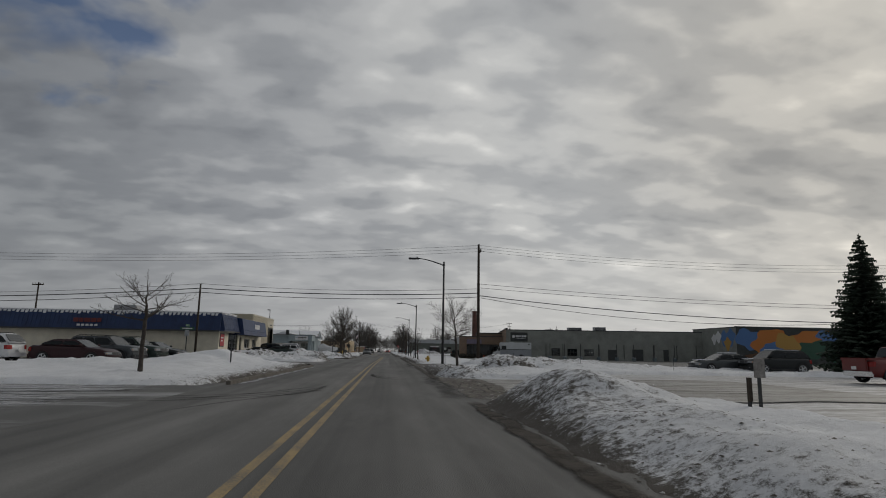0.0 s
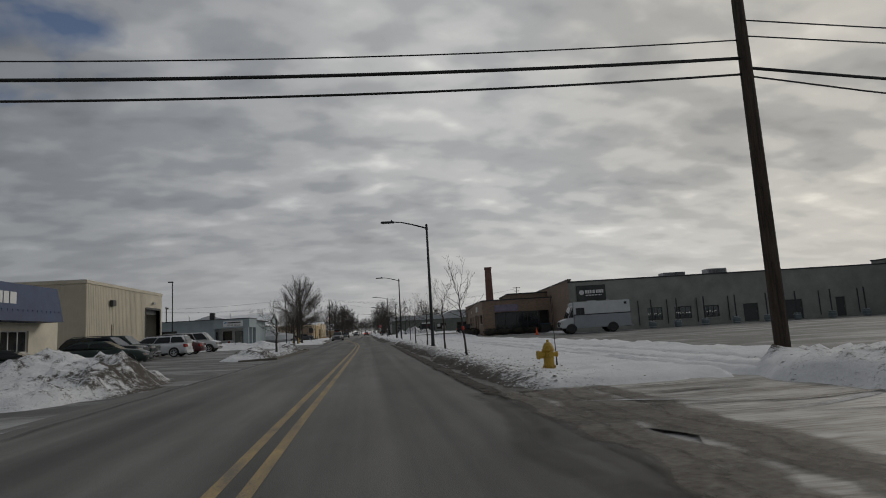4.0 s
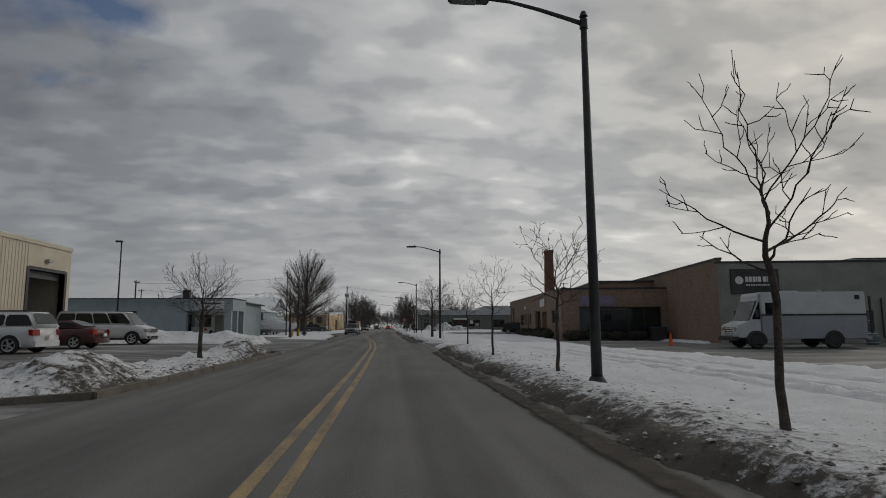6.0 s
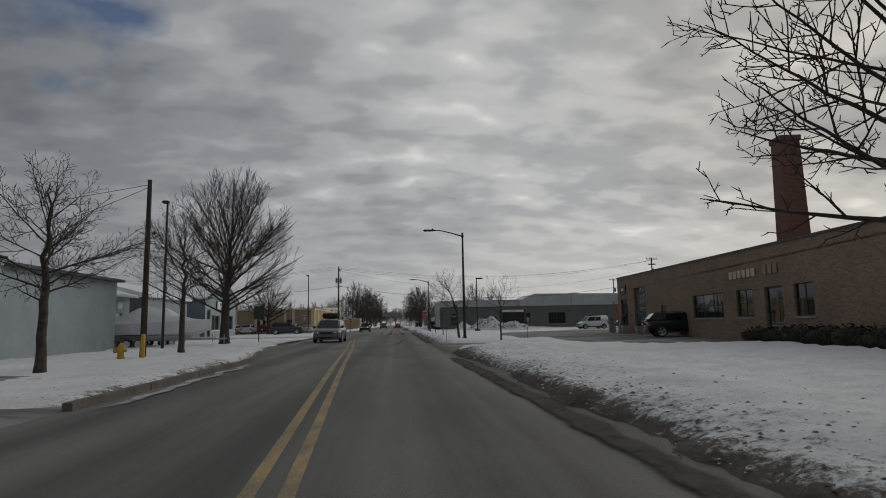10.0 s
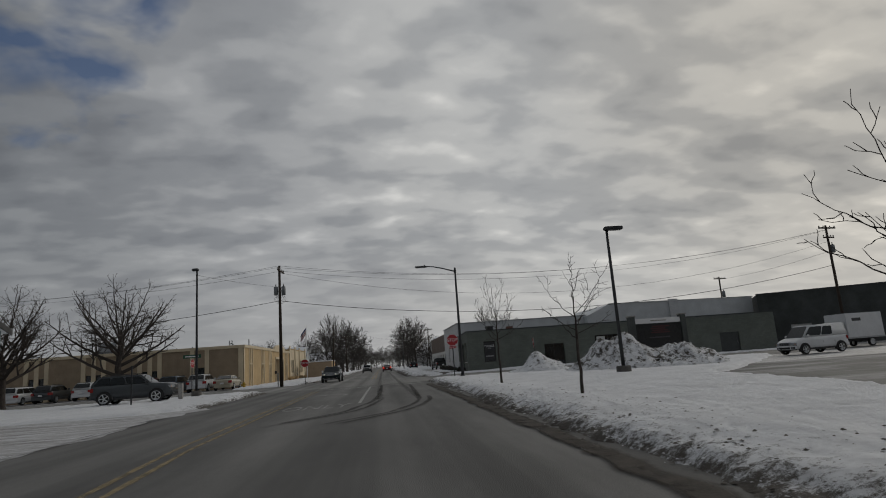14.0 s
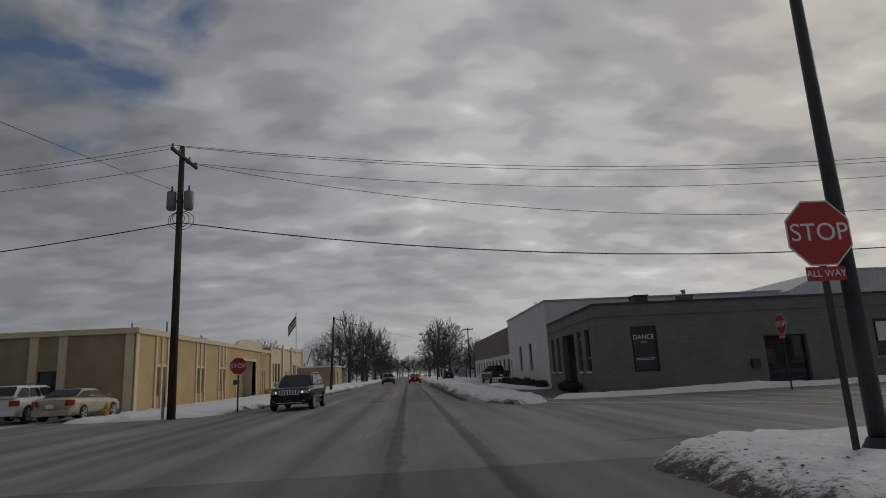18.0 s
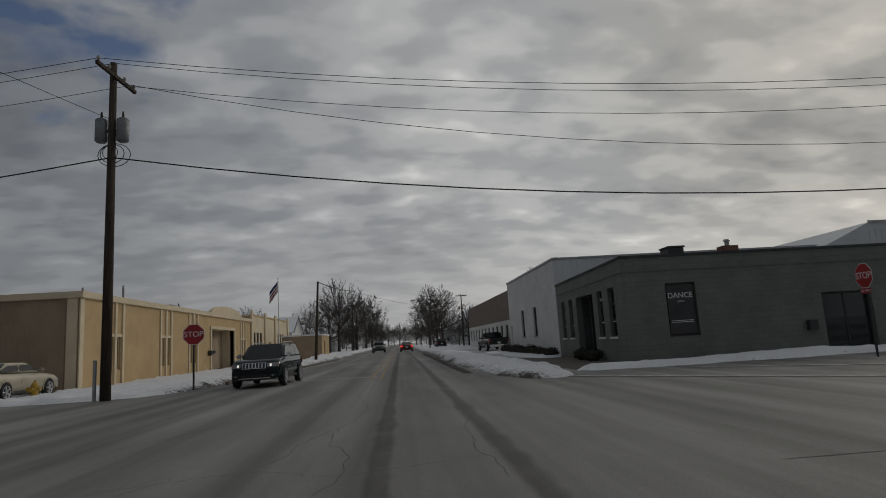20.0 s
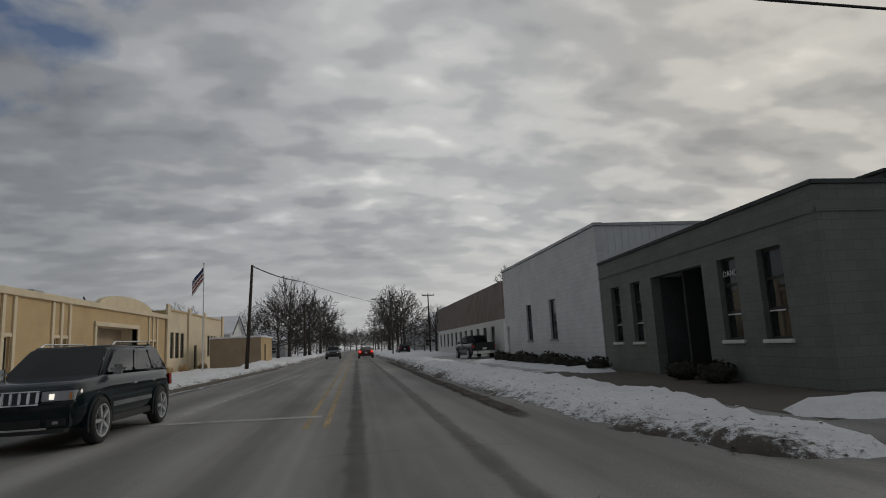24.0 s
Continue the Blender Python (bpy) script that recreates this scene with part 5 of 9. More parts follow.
def boat_dealer():
    t = thing("dealership_building", "blue-grey boat dealership with an open corner canopy", "building", -16.5, 156.5)
    south = Side(t, (-32, 0.6), (-5.2, 0.6))
    o = [(13.2, 14.8, 1.1, 3.1), (18.4, 19.6, 1.1, 3.1)]
    south.wall(M["bluegrey"], 4.45, [(13.2, 15.4, 1.9, 3.1), (19.0, 21.4, 1.9, 3.1)])
    south.window(13.2, 15.4, 1.9, 3.1, 2, 1)
    south.window(19.0, 21.4, 1.9, 3.1, 2, 1)
    inner = Side(t, (-5.2, 3.6), (-0.6, 3.6))
    inner.wall(M["wframe"], 3.2, [(0.5, 1.9, 0.05, 2.7), (2.2, 4.2, 0.05, 2.7)], 0.0, 0.2)
    inner.window(0.5, 1.9, 0.05, 2.7, 1, 1, M["frame"])
    inner.window(2.2, 4.2, 0.05, 2.7, 2, 1, M["wframe"], M["litglass"])
    Side(t, (-5.2, 0.6), (-5.2, 3.6)).wall(M["bluegrey"], 3.2, [(0.7, 2.2, 0.4, 2.7)], 0, 0.2)
    Side(t, (-5.2, 0.6), (-5.2, 3.6)).window(0.7, 2.2, 0.4, 2.7, 1, 1)
    # canopy: deep fascia on square piers
    for a, b, c, d in ((-5.3, 0.0, 0.0, 0.3), (-0.3, 0.0, 0.304, 6.1), (-5.3, -0.304, 5.8, 6.1)):
        slab(t, "fascia", M["bluegrey"], a, b, c, d, 3.1, 4.4)
    slab(t, "canopy_ceiling", M["wframe"], -5.2, -0.304, 0.304, 5.796, 3.12, 3.2)
    for x, y in ((-0.9, 0.03), (-0.75, 5.3), (-0.85, 2.6)):
        slab(t, "pier", M["bluegrey"], x, x + 0.72, y, y + 0.72, 0, 3.098, bevel=0.02)
    slab(t, "roof", M["roof"], -31.8, -0.1, 0.9, 18, 4.2, 4.35)
    slab(t, "coping", M["trimdark"], -32.1, 0.08, -0.08, 0.34, 4.404, 4.52, bevel=0.015)
    slab(t, "coping", M["trimdark"], -0.34, 0.08, 0.344, 6.2, 4.404, 4.52, bevel=0.015)
    interior(t, -31.5, -5.4, 1, 17.5, 4)
    Side(t, (-0.6, 6.1), (-0.6, 18)).wall(M["bluegrey"], 4.2)
    Side(t, (-0.6, 18), (-32, 18)).wall(M["bluegrey"], 4.2)
    sg = thing("dealer_sign", "white sign board with a blue wave and dark letters", "sign", -20.3, 156.5, 3.3)
    ss = Side(sg, (0, 0), (2.8, 0))
    ss.add("board", boxed(0, 2.85, -0.06, 0.0, 0.0, 0.86, bevel=0.01), M["signwhite"])
    ss.add("wave_mark", prismed([(0.12, 0.48), (0.32, 0.74), (0.62, 0.62), (0.42, 0.58), (0.3, 0.5)], -0.075, -0.062), plain("wave_blue", (0.06, 0.22, 0.42), 0.5))
    bars(ss, 0.66, 0.5, (0.19,) * 8, 0.2, M["trimdark"], sg, -0.08, 0.03)
    bars(ss, 1.0 + 1.42, 0.5, (0.1,), 0.2, M["trimdark"], sg, -0.08)
    letters("lettering", "BOAT SALES", 0.34, M["trimdark"], sg, pose(1.5, -0.075, 0.22, 90, 0, 0))
    st = thing("roof_stack", "dark brick stack on the dealership roof", "chimney", -22.7, 160, 4.35)
    part("stack", boxed(-0.35, 0.35, -0.35, 0.35, 0, 1.3, bevel=0.02), M["trimdark"], st)
    for x, y in ((-19.6, 158), (-27, 163), (-38, 163)):
        vent_pipe(x, y, 4.35, 1.0, 0.05)


boat_dealer()


def gable_building(name, label, x, y, w, d, eave, ridge, wall_mat, gable_mat, rz=0, roof_mat=None, over=0.35):
    """Ridge along local x from 0 to -w; the gable end faces +x, d wide along y."""
    t = thing(name, label, "building", x, y, 0, rz)
    s, e, n, w_ = Side(t, (-w, 0), (0, 0)), Side(t, (0, 0), (0, d)), Side(t, (0, d), (-w, d)), Side(t, (-w, d), (-w, 0))
    for side, gx0, gx1 in ((e, -0.3, 0), (w_, -w, -w + 0.3)):
        bm = bmesh.new()
        prism(bm, [(0, eave), (d, eave), (d / 2, ridge)], gx0, gx1, axis="x")
        part("gable", bm, gable_mat, t)
    tan = (ridge - eave) / (d / 2)
    for sgn in (0, 1):
        bm = bmesh.new()
        a = -over if sgn == 0 else d + over
        za = eave - tan * over
        prism(bm, [(a, za + 0.02), (d / 2, ridge + 0.02), (d / 2, ridge + 0.2), (a, za + 0.2)], -w - over, over, axis="x")
        part("roof_slope", bm, roof_mat or M["roofsnow"], t, "snow-covered roof slope")
        bm = bmesh.new()
        prism(bm, [(a, za - 0.12), (d / 2, ridge - 0.12), (d / 2, ridge + 0.22), (a, za + 0.22)], over, over + 0.06, axis="x")
        part("barge_board", bm, M["trimdark"], t)
    return t, s, e, n, w_


def shop_house():
    t, s, e, n, w_ = gable_building("shop_house", "grey gabled shop with snow on its roof", -21.5, 206.4, 16, 13.0, 4.7, 6.95, M["bluedark"], M["bluegrey"])
    # south wall in the darker of two blue-greys, the other walls lighter
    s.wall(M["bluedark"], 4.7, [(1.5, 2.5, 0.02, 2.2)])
    s.door(1.5, 2.5, 2.2, M["wdoor"])
    e.wall(M["bluegrey"], 4.7, [(0.7, 2.0, 0.02, 3.4), (2.5, 5.8, 0.95, 2.8), (8.8, 11.9, 0.95, 2.8)])
    e.door(0.7, 2.0, 3.4, glazed=True)
    e.window(2.5, 5.8, 0.95, 2.8, 2, 1, M["wframe"], sill=M["wframe"])
    e.window(8.8, 11.9, 0.95, 2.8, 2, 1, M["wframe"], sill=M["wframe"])
    n.wall(M["bluegrey"], 4.7)
    w_.wall(M["bluegrey"], 4.7)
    interior(t, -15.6, -0.3, 0.3, 12.6, 4)
    bm = bmesh.new()
    tube(bm, [(0.004, 6.5, 5.75), (0.05, 6.5, 5.75)], 0.4, 16)
    part("gable_vent", bm, M["wframe"], t)
    sg = thing("shop_sign", "white shop board with dark letters", "sign", -21.44, 210.4, 3.4)
    ss = Side(sg, (0, 0), (0, 5.2))
    ss.add("board", boxed(0, 5.2, -0.1, 0.0, 0, 1.15, bevel=0.01), M["trimdark"])
    ss.add("face", boxed(0.1, 5.1, -0.115, -0.102, 0.1, 1.05), M["signwhite"])
    bars(ss, 1.2, 0.5, (0.5, 0.4, 0.5, 0.4, 0.45, 0.5), 0.36, plain("sign_green", (0.06, 0.16, 0.09), 0.6), sg, -0.13, 0.08)
    bars(ss, 1.4, 0.22, (0.4,) * 6, 0.14, M["trimdark"], sg, -0.13, 0.12)


shop_house()


def storage_row():
    t = thing("storage_row", "long grey storage building with white doors and a snowy roof", "building", -18.0, 163.5)
    e = Side(t, (0, 0), (0, 15))
    doors = [(0.6, 1.9), (3.6, 5.4), (6.8, 8.4), (9.6, 11.2), (12.4, 13.9)]
    e.wall(M["bluegrey"], 3.45, [(a, b, 0.02, 2.35) for a, b in doors])
    for a, b in doors:
        e.door(a, b, 2.35, M["wdoor"])
        e.add("lamp_box", boxed((a + b) / 2 - 0.35, (a + b) / 2 + 0.35, -0.2, -0.004, 2.62, 3.05, bevel=0.02), M["wframe"] if a != 3.6 else M["trimdark"])
    Side(t, (-12, 0), (0, 0)).wall(M["bluegrey"], 3.45)
    Side(t, (0, 15), (-12, 15)).wall(M["bluegrey"], 3.45)
    bm = bmesh.new()
    prism(bm, [(0.4, 3.46), (0.4, 3.6), (-6, 5.4), (-12.4, 3.6), (-12.4, 3.46)], -0.3, 15.3)
    part("roof", bm, M["roofsnow"], t, "snow-covered low gable roof")
    e.add("gutter", boxed(-0.3, 15.3, -0.5, -0.41, 3.4, 3.52), M["wframe"])
    d = thing("side_shed", "dark slate shed with a snowy lean-to roof", "building", -18.2, 181.5)
    s = Side(d, (-9, 0), (0, 0))
    # darker blue-grey on the south wall only
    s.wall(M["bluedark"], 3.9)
    Side(d, (0, 0), (0, 9)).wall(M["bluegrey"], 3.6, [(1.0, 2.0, 0.02, 2.2), (4.5, 6.0, 1.0, 2.1)])
    Side(d, (0, 0), (0, 9)).window(4.5, 6.0, 1.0, 2.1, 2, 1, M["wframe"])
    Side(d, (0, 0), (0, 9)).door(1.0, 2.0, 2.2, M["wdoor"])
    bm = bmesh.new()
    prism(bm, [(0.4, 3.62), (0.4, 3.8), (-4.6, 5.2), (-9.4, 3.8), (-9.4, 3.62)], -0.2, 9.2)
    part("roof", bm, M["roofsnow"], d, "snowy roof")


storage_row()


def tan_office():
    t = thing("office_building", "tan stucco office with pale pilasters and narrow windows", "building", -15.1, 251.0)
    e, s = Side(t, (0, 0), (0, 32.5)), Side(t, (-55, 0), (0, 0))
    slots = []
    for c in (3.55, 10.5, 15.65, 29.6):
        slots += [(c - 0.68, c - 0.2, 0.75, 2.5), (c + 0.2, c + 0.68, 0.75, 2.5)]
    e.wall(M["tan"], 4.3, slots + [(19.8, 26.4, 0.0, 3.3)])
    for a, b, z0, z1 in slots:
        e.window(a, b, z0, z1, 1, 1, M["tanlight"], bar=0.05)
    for c in (3.55, 10.5, 15.65, 29.6):
        for off in (-0.88, 0.0, 0.88):
            e.add("pilaster", boxed(c + off - 0.12, c + off + 0.12, -0.08, -0.003, 0, 4.3, bevel=0.01), M["tanlight"])
        e.add("panel_band", boxed(c - 0.76, c + 0.76, -0.05, -0.003, 2.5, 2.66), M["tanlight"])
    e.add("corner_trim", boxed(-0.06, 0.3, -0.06, -0.003, 0, 4.3), M["tanlight"])
    e.add("eave_band", boxed(-0.1, 32.6, -0.16, 0.3, 4.302, 4.62, bevel=0.02), M["tanlight"])
    # recessed loading door
    for a, b in ((19.55, 19.8), (26.4, 26.65)):
        e.add("portal_trim", boxed(a, b, -0.1, 1.2, 0, 3.35), M["tanlight"])
    e.add("portal_trim", boxed(19.55, 26.65, -0.1, 1.2, 3.302, 3.55), M["tanlight"])
    e.add("recess_wall", boxed(19.8, 26.4, 1.0, 1.15, 0, 3.3), M["tanrib"])
    e.add("dock_lamp", boxed(23.4, 24.1, 0.85, 0.996, 1.35, 1.6, bevel=0.02), M["trimdark"])
    e.add("wall_lamp", boxed(19.0, 19.3, -0.3, -0.005, 1.2, 1.6, bevel=0.02), M["trimdark"])
    # south side: ribbed panels between pale piers
    bays = (15.45, 21.15, 26.85, 32.55, 38.25, 43.95)
    wins = [(a + d, a + d + 0.57, 1.25, 2.43) for a in bays for d in (0.46, 1.46)] + [(49.82, 50.88, 1.25, 2.43)]
    s.wall(M["tanrib"], 4.3, wins)
    for a, b, z0, z1 in wins:
        s.window(a, b, z0, z1, 1, 1)
    for a in [q + d for q in bays for d in (0.0, 1.04, 2.04)] + [49.36, 50.9]:
        s.add("pier", boxed(a, a + 0.44, -0.1, -0.003, 0, 4.3, bevel=0.01), M["tanlight"])
    s.add("corner_pier", boxed(54.45, 54.92, -0.1, -0.003, 0, 4.3, bevel=0.01), M["tanlight"])
    for a, b in [(q + 2.6, q + 5.6) for q in bays[:-1]] + [(46.55, 49.3), (51.45, 54.4)]:
        ribs(s, "panel_rib", M["tanrib"], a, b, 0, 4.25, 0.26, 0.015, 0.09)
    s.add("eave_band", boxed(-0.1, 55.1, -0.16, 0.3, 4.302, 4.62, bevel=0.02), M["tanlight"])
    Side(t, (0, 32.5), (-55, 32.5)).wall(M["tan"], 4.3)
    slab(t, "roof", M["roof"], -54.8, -0.2, 0.2, 32.3, 4.2, 4.3)
    interior(t, -54, -0.3, 0.3, 32, 4)
    # arched parapet over the loading door and the stepped front beyond
    bm = bmesh.new()
    prism(bm, [(25.4 + 4.7 * math.cos(radians(a)), 4.62 + 0.78 * math.sin(radians(a))) for a in range(0, 181, 12)], -0.5, -0.2, axis="x")
    part("arched_parapet", bm, M["tanlight"], t)
    f = thing("stucco_building", "pale stucco office front with tall grouped windows", "building", -15.1, 283.6)
    fe, fs = Side(f, (0, 0), (0, 20.5)), Side(f, (-10, 0), (0, 0))
    wins = [(1.2, 2.3, 1.2, 3.3), (2.7, 3.8, 1.2, 3.3), (4.2, 5.3, 1.2, 3.3), (13.6, 14.6, 1.2, 3.3), (15.0, 16.0, 1.2, 3.3), (16.4, 17.4, 1.2, 3.3), (8.6, 9.6, 0.05, 2.3)]
    fe.wall(M["tanlight"], 5.0, wins)
    for a, b, z0, z1 in wins[:-1]:
        fe.window(a, b, z0, z1, 1, 2, M["frame"])
    fe.door(8.6, 9.6, 2.3, glazed=True)
    for a in (0.0, 6.2, 11.6, 19.7):
        fe.add("pier", boxed(a, a + 0.8, -0.16, -0.003, 0, 5.5, bevel=0.02), M["tanlight"])
    fe.add("parapet", boxed(0.8, 19.7, -0.08, 0.3, 5.002, 5.15), M["tan"])
    fs.wall(M["tan"], 5.0)
    Side(f, (0, 20.5), (-10, 20.5)).wall(M["tan"], 5.0)
    slab(f, "roof", M["roof"], -10, -0.2, 0.2, 20.2, 4.7, 4.85)
    for x, y, h in ((-18.04, 257, 1.2), (-15.8, 257, 1.2), (-33.8, 257, 1.7), (-30.3, 257, 1.5), (-22, 256, 0.7)):
        vent_pipe(x, y, 4.3, h, 0.07, False)
    ac_unit(-17.8, 268.5, 4.3, 1.4, 1.1, 0.9)
    ac_unit(-32.0, 258.0, 4.3, 2.1, 1.6, 1.9)


tan_office()


def distillery():
    O = (22.8, 125.1)
    t = thing("brick_factory", "long low brown brick factory with a grey painted gable side", "building", *O, 0, -7.5)
    south = Side(t, (0, 0), (36.5, 0))
    wins = [(8.3, 9.9, 0.75, 2.1), (11.2, 13.0, 0.75, 2.05), (14.3, 16.0, 0.75, 2.0), (28.6, 29.6, 0.05, 2.1)]
    dock = [(18.6, 20.2, 0.05, 1.95), (23.0, 25.0, 0.05, 2.1)]
    south.wall(M["tulip"], 5.3, wins + dock)
    for a, b, z0, z1 in wins[:3]:
        south.window(a, b, z0, z1, 3, 2, M["frame"], sill=M["concrete"])
    for a, b, z0, z1 in dock + wins[3:]:
        south.door(a, b, z1, M["door"])
    coping(south, 5.302, None)
    for a in (7.3, 10.4, 13.6, 17.0, 21.5, 26.8, 31, 34.5):
        south.add("downpipe", tubed([(a, -0.09, 0.3), (a, -0.09, 2.9)], 0.05, 6), M["trimdark"])
    west = Side(t, (0, 30), (0, 0))
    west.wall(M["brick"], 5.55)
    coping(west, 5.552)
    wing = Side(t, (-8.8, 69.6), (-8.8, 10.3))
    Lw = wing.length

    def v(n):
        return 69.6 - n
    ops = [(v(16.0), v(11.6), 1.45, 2.65), (v(23.2), v(19.6), 0.05, 2.65), (v(29.5), v(24.6), 0.5, 2.85), (v(35.8), v(34.2), 1.25, 2.75), (v(38.6), v(36.8), 0.05, 2.75), (v(41.9), v(39.9), 1.25, 2.75), (v(48.6), v(43.7), 1.25, 2.75),
           (v(63.4), v(59.8), 0.3, 4.2), (v(68.4), v(65.9), 0.05, 3.25), (v(55.6), v(54.4), 0.05, 2.3)]
    wing.wall(M["brick"], 4.1, ops)
    bm = bmesh.new()
    prism(bm, [(0, 4.104), (Lw, 4.104), (Lw, 4.25), (0, 5.42)], 0.0, 0.3, axis="y")
    wing.add("parapet", bm, M["brick"])
    bm = bmesh.new()
    prism(bm, [(-0.06, 5.424), (Lw + 0.06, 4.254), (Lw + 0.06, 4.36), (-0.06, 5.53)], -0.06, 0.34, axis="y")
    wing.add("coping", bm, M["trimdark"])
    wing.window(v(16.0), v(11.6), 1.45, 2.65, 4, 1, M["frame"], sill=M["concrete"])
    wing.window(v(29.5), v(24.6), 0.5, 2.85, 3, 1, M["frame"], depth=0.28)
    for a0, a1, n in ((v(35.8), v(34.2), 2), (v(41.9), v(39.9), 2), (v(48.6), v(43.7), 3)):
        wing.window(a0, a1, 1.25, 2.75, n, 2, M["frame"], sill=M["concrete"])
    wing.add("entry_recess", boxed(v(23.2), v(19.6), 1.6, 1.75, 0, 2.65), M["door"])
    wing.add("entry_side", boxed(v(23.2) - 0.1, v(23.2), 0.3, 1.6, 0, 2.65), M["brick"])
    wing.add("entry_side", boxed(v(19.6), v(19.6) + 0.1, 0.3, 1.6, 0, 2.65), M["brick"])
    wing.door(v(38.6), v(36.8), 2.75, glazed=True)
    wing.door(v(55.6), v(54.4), 2.3)
    # glazed sectional door and the shop door of the far end
    g0, g1 = v(63.4), v(59.8)
    gd = wing.add("sectional_door", boxed(g0, g1, 0.22, 0.26, 0.3, 0.42), M["frame"], "glazed sectional garage door")
    for r in range(7):
        z0 = 0.42 + r * 0.54
        for c in range(4):
            a = g0 + (g1 - g0) * c / 4
            w = (g1 - g0) / 4
            f = bmesh.new()
            for xa, xb, za, zb in ((a, a + 0.05, z0, z0 + 0.54), (a + w - 0.05, a + w, z0, z0 + 0.54), (a + 0.05, a + w - 0.05, z0, z0 + 0.06), (a + 0.05, a + w - 0.05, z0 + 0.48, z0 + 0.54)):
                box(f, xa, xb, 0.2, 0.26, za, zb)
            f.transform(wing.m)
            part("door_panel", f, M["frame"], gd)
            p = boxed(a + 0.04, a + w - 0.04, 0.225, 0.24, z0 + 0.05, z0 + 0.49)
            p.transform(wing.m)
            part("pane", p, M["litglass"], gd)
    wing.window(v(68.4), v(67.2), 0.05, 3.25, 1, 2, M["frame"])
    wing.door(v(67.2), v(65.9), 3.2, glazed=True)
    # wing's south end with its dark glass front
    ws = Side(t, (-8.8, 10.3), (0, 10.3))
    ws.wall(M["brick"], 4.23, [(1.5, 8.3, 0.05, 2.75)])
    ws.window(1.5, 8.3, 0.05, 2.75, 5, 1, M["frame"], depth=0.25)
    coping(ws, 4.232)
    n_end = Side(t, (20, 69.6), (-8.8, 69.6))
    n_end.wall(M["brick"], 5.42)
    slab(t, "roof", M["roof"], -8.5, 20, 10.6, 69.3, 3.9, 4.05)
    slab(t, "main_roof", M["roof"], 0.3, 36.2, 0.3, 30, 5.1, 5.25)
    slab(t, "east_wall", M["brick"], 36.2, 36.5, 0.3, 30, 0, 5.3)
    interior(t, -8.5, 36, 10.6, 69, 4)
    slab(t, "monitor", M["brick"], -5.2, 0.0, 13.6, 25, 4.1, 5.05)
    slab(t, "monitor_roof", M["trimdark"], -5.3, 0.0, 13.5, 25.1, 5.052, 5.2)
    # signs
    c, s_ = math.cos(radians(-7.5)), math.sin(radians(-7.5))

    def at(u, w):
        return O[0] + u * c - w * s_, O[1] + u * s_ + w * c
    sg = thing("distillery_sign", "black sign board with white lettering and a round mark", "sign", *at(0.8, -0.01), 3.25, -7.5)
    ss = Side(sg, (0, 0), (3.2, 0))
    ss.add("board", boxed(0, 3.15, -0.09, 0.0, 0, 1.65, bevel=0.015), M["trimdark"])
    ss.add("border", boxed(0.06, 3.09, -0.095, -0.0905, 0.06, 1.59), M["tulipdark"])
    bm = bmesh.new()
    tube(bm, [(0.55, -0.115, 0.9), (0.55, -0.1, 0.9)], 0.27, 16)
    ss.add("round_mark", bm, M["signwhite"])
    bars(ss, 0.95, 0.78, (0.2, 0.2, 0.18, 0.07, 0.2), 0.36, M["signwhite"], sg, -0.115, 0.045)
    bars(ss, 2.1, 0.78, (0.2, 0.07, 0.2, 0.2), 0.36, M["signwhite"], sg, -0.115, 0.045)
    bars(ss, 0.98, 0.52, (0.1,) * 11, 0.12, M["signwhite"], sg, -0.115, 0.06)
    w2 = thing("blank_sign", "pale blank sign board on the brick front", "sign", *at(-8.82, 24.1), 3.2, -7.5)
    wsd = Side(w2, (0, 0), (0, -3.7))
    wsd.add("board", boxed(0, 3.7, -0.1, 0.0, 0, 0.75, bevel=0.02), M["wframe"])
    pu = thing("faded_sign", "faded mauve sign panel on the brick parapet", "sign", *at(-7.3, 10.28), 2.85, -7.5)
    ps = Side(pu, (0, 0), (3.0, 0))
    ps.add("panel", boxed(0, 3.0, -0.12, 0.0, 0, 0.86, bevel=0.02), material("faded_mauve", (0.22, 0.19, 0.26), 0.7, 0, 0.15, 2, 30, 0.05))
    cu = thing("shop_plaque", "small dark square shop plaque with white letters", "sign", *at(-8.82, 68.0), 3.75, -7.5)
    cs = Side(cu, (0, 0), (0, -2.0))
    cs.add("plaque", boxed(0, 1.9, -0.1, 0.0, 0, 0.85, bevel=0.01), M["trimdark"])
    bars(cs, 0.5, 0.3, (0.18, 0.18, 0.18, 0.08), 0.26, M["signwhite"], cu, -0.12, 0.07)
    la = thing("wall_lettering", "worn pale letters on the brick wall", "sign", *at(-8.82, 42.5), 3.4, -7.5)
    lsd = Side(la, (0, 0), (0, -6))
    bars(lsd, 0, 0, (0.4, 0.4, 0.45, 0.4, 0.4, 0.4), 0.42, M["tanlight"], la, -0.05, 0.14)
    bars(lsd, 4.0, 0, (0.4, 0.4, 0.4), 0.5, M["tanrib"], la, -0.05, 0.14)
    for u, w, wd, h in ((13.6, 6, 2.6, 0.9), (18.2, 5, 2.2, 1.0), (10, 16, 2, 0.8)):
        ac_unit(*at(u, w), 5.25, wd, 1.6, h, -7.5)
    ch = thing("brick_chimney", "tall square red-brown brick chimney stack", "chimney", 22.95, 167.3, 3.9, -7.5)
    bm = bmesh.new()
    vs0 = [bm.verts.new((x * 0.66, y * 0.66, 0)) for x, y in ((-1, -1), (1, -1), (1, 1), (-1, 1))]
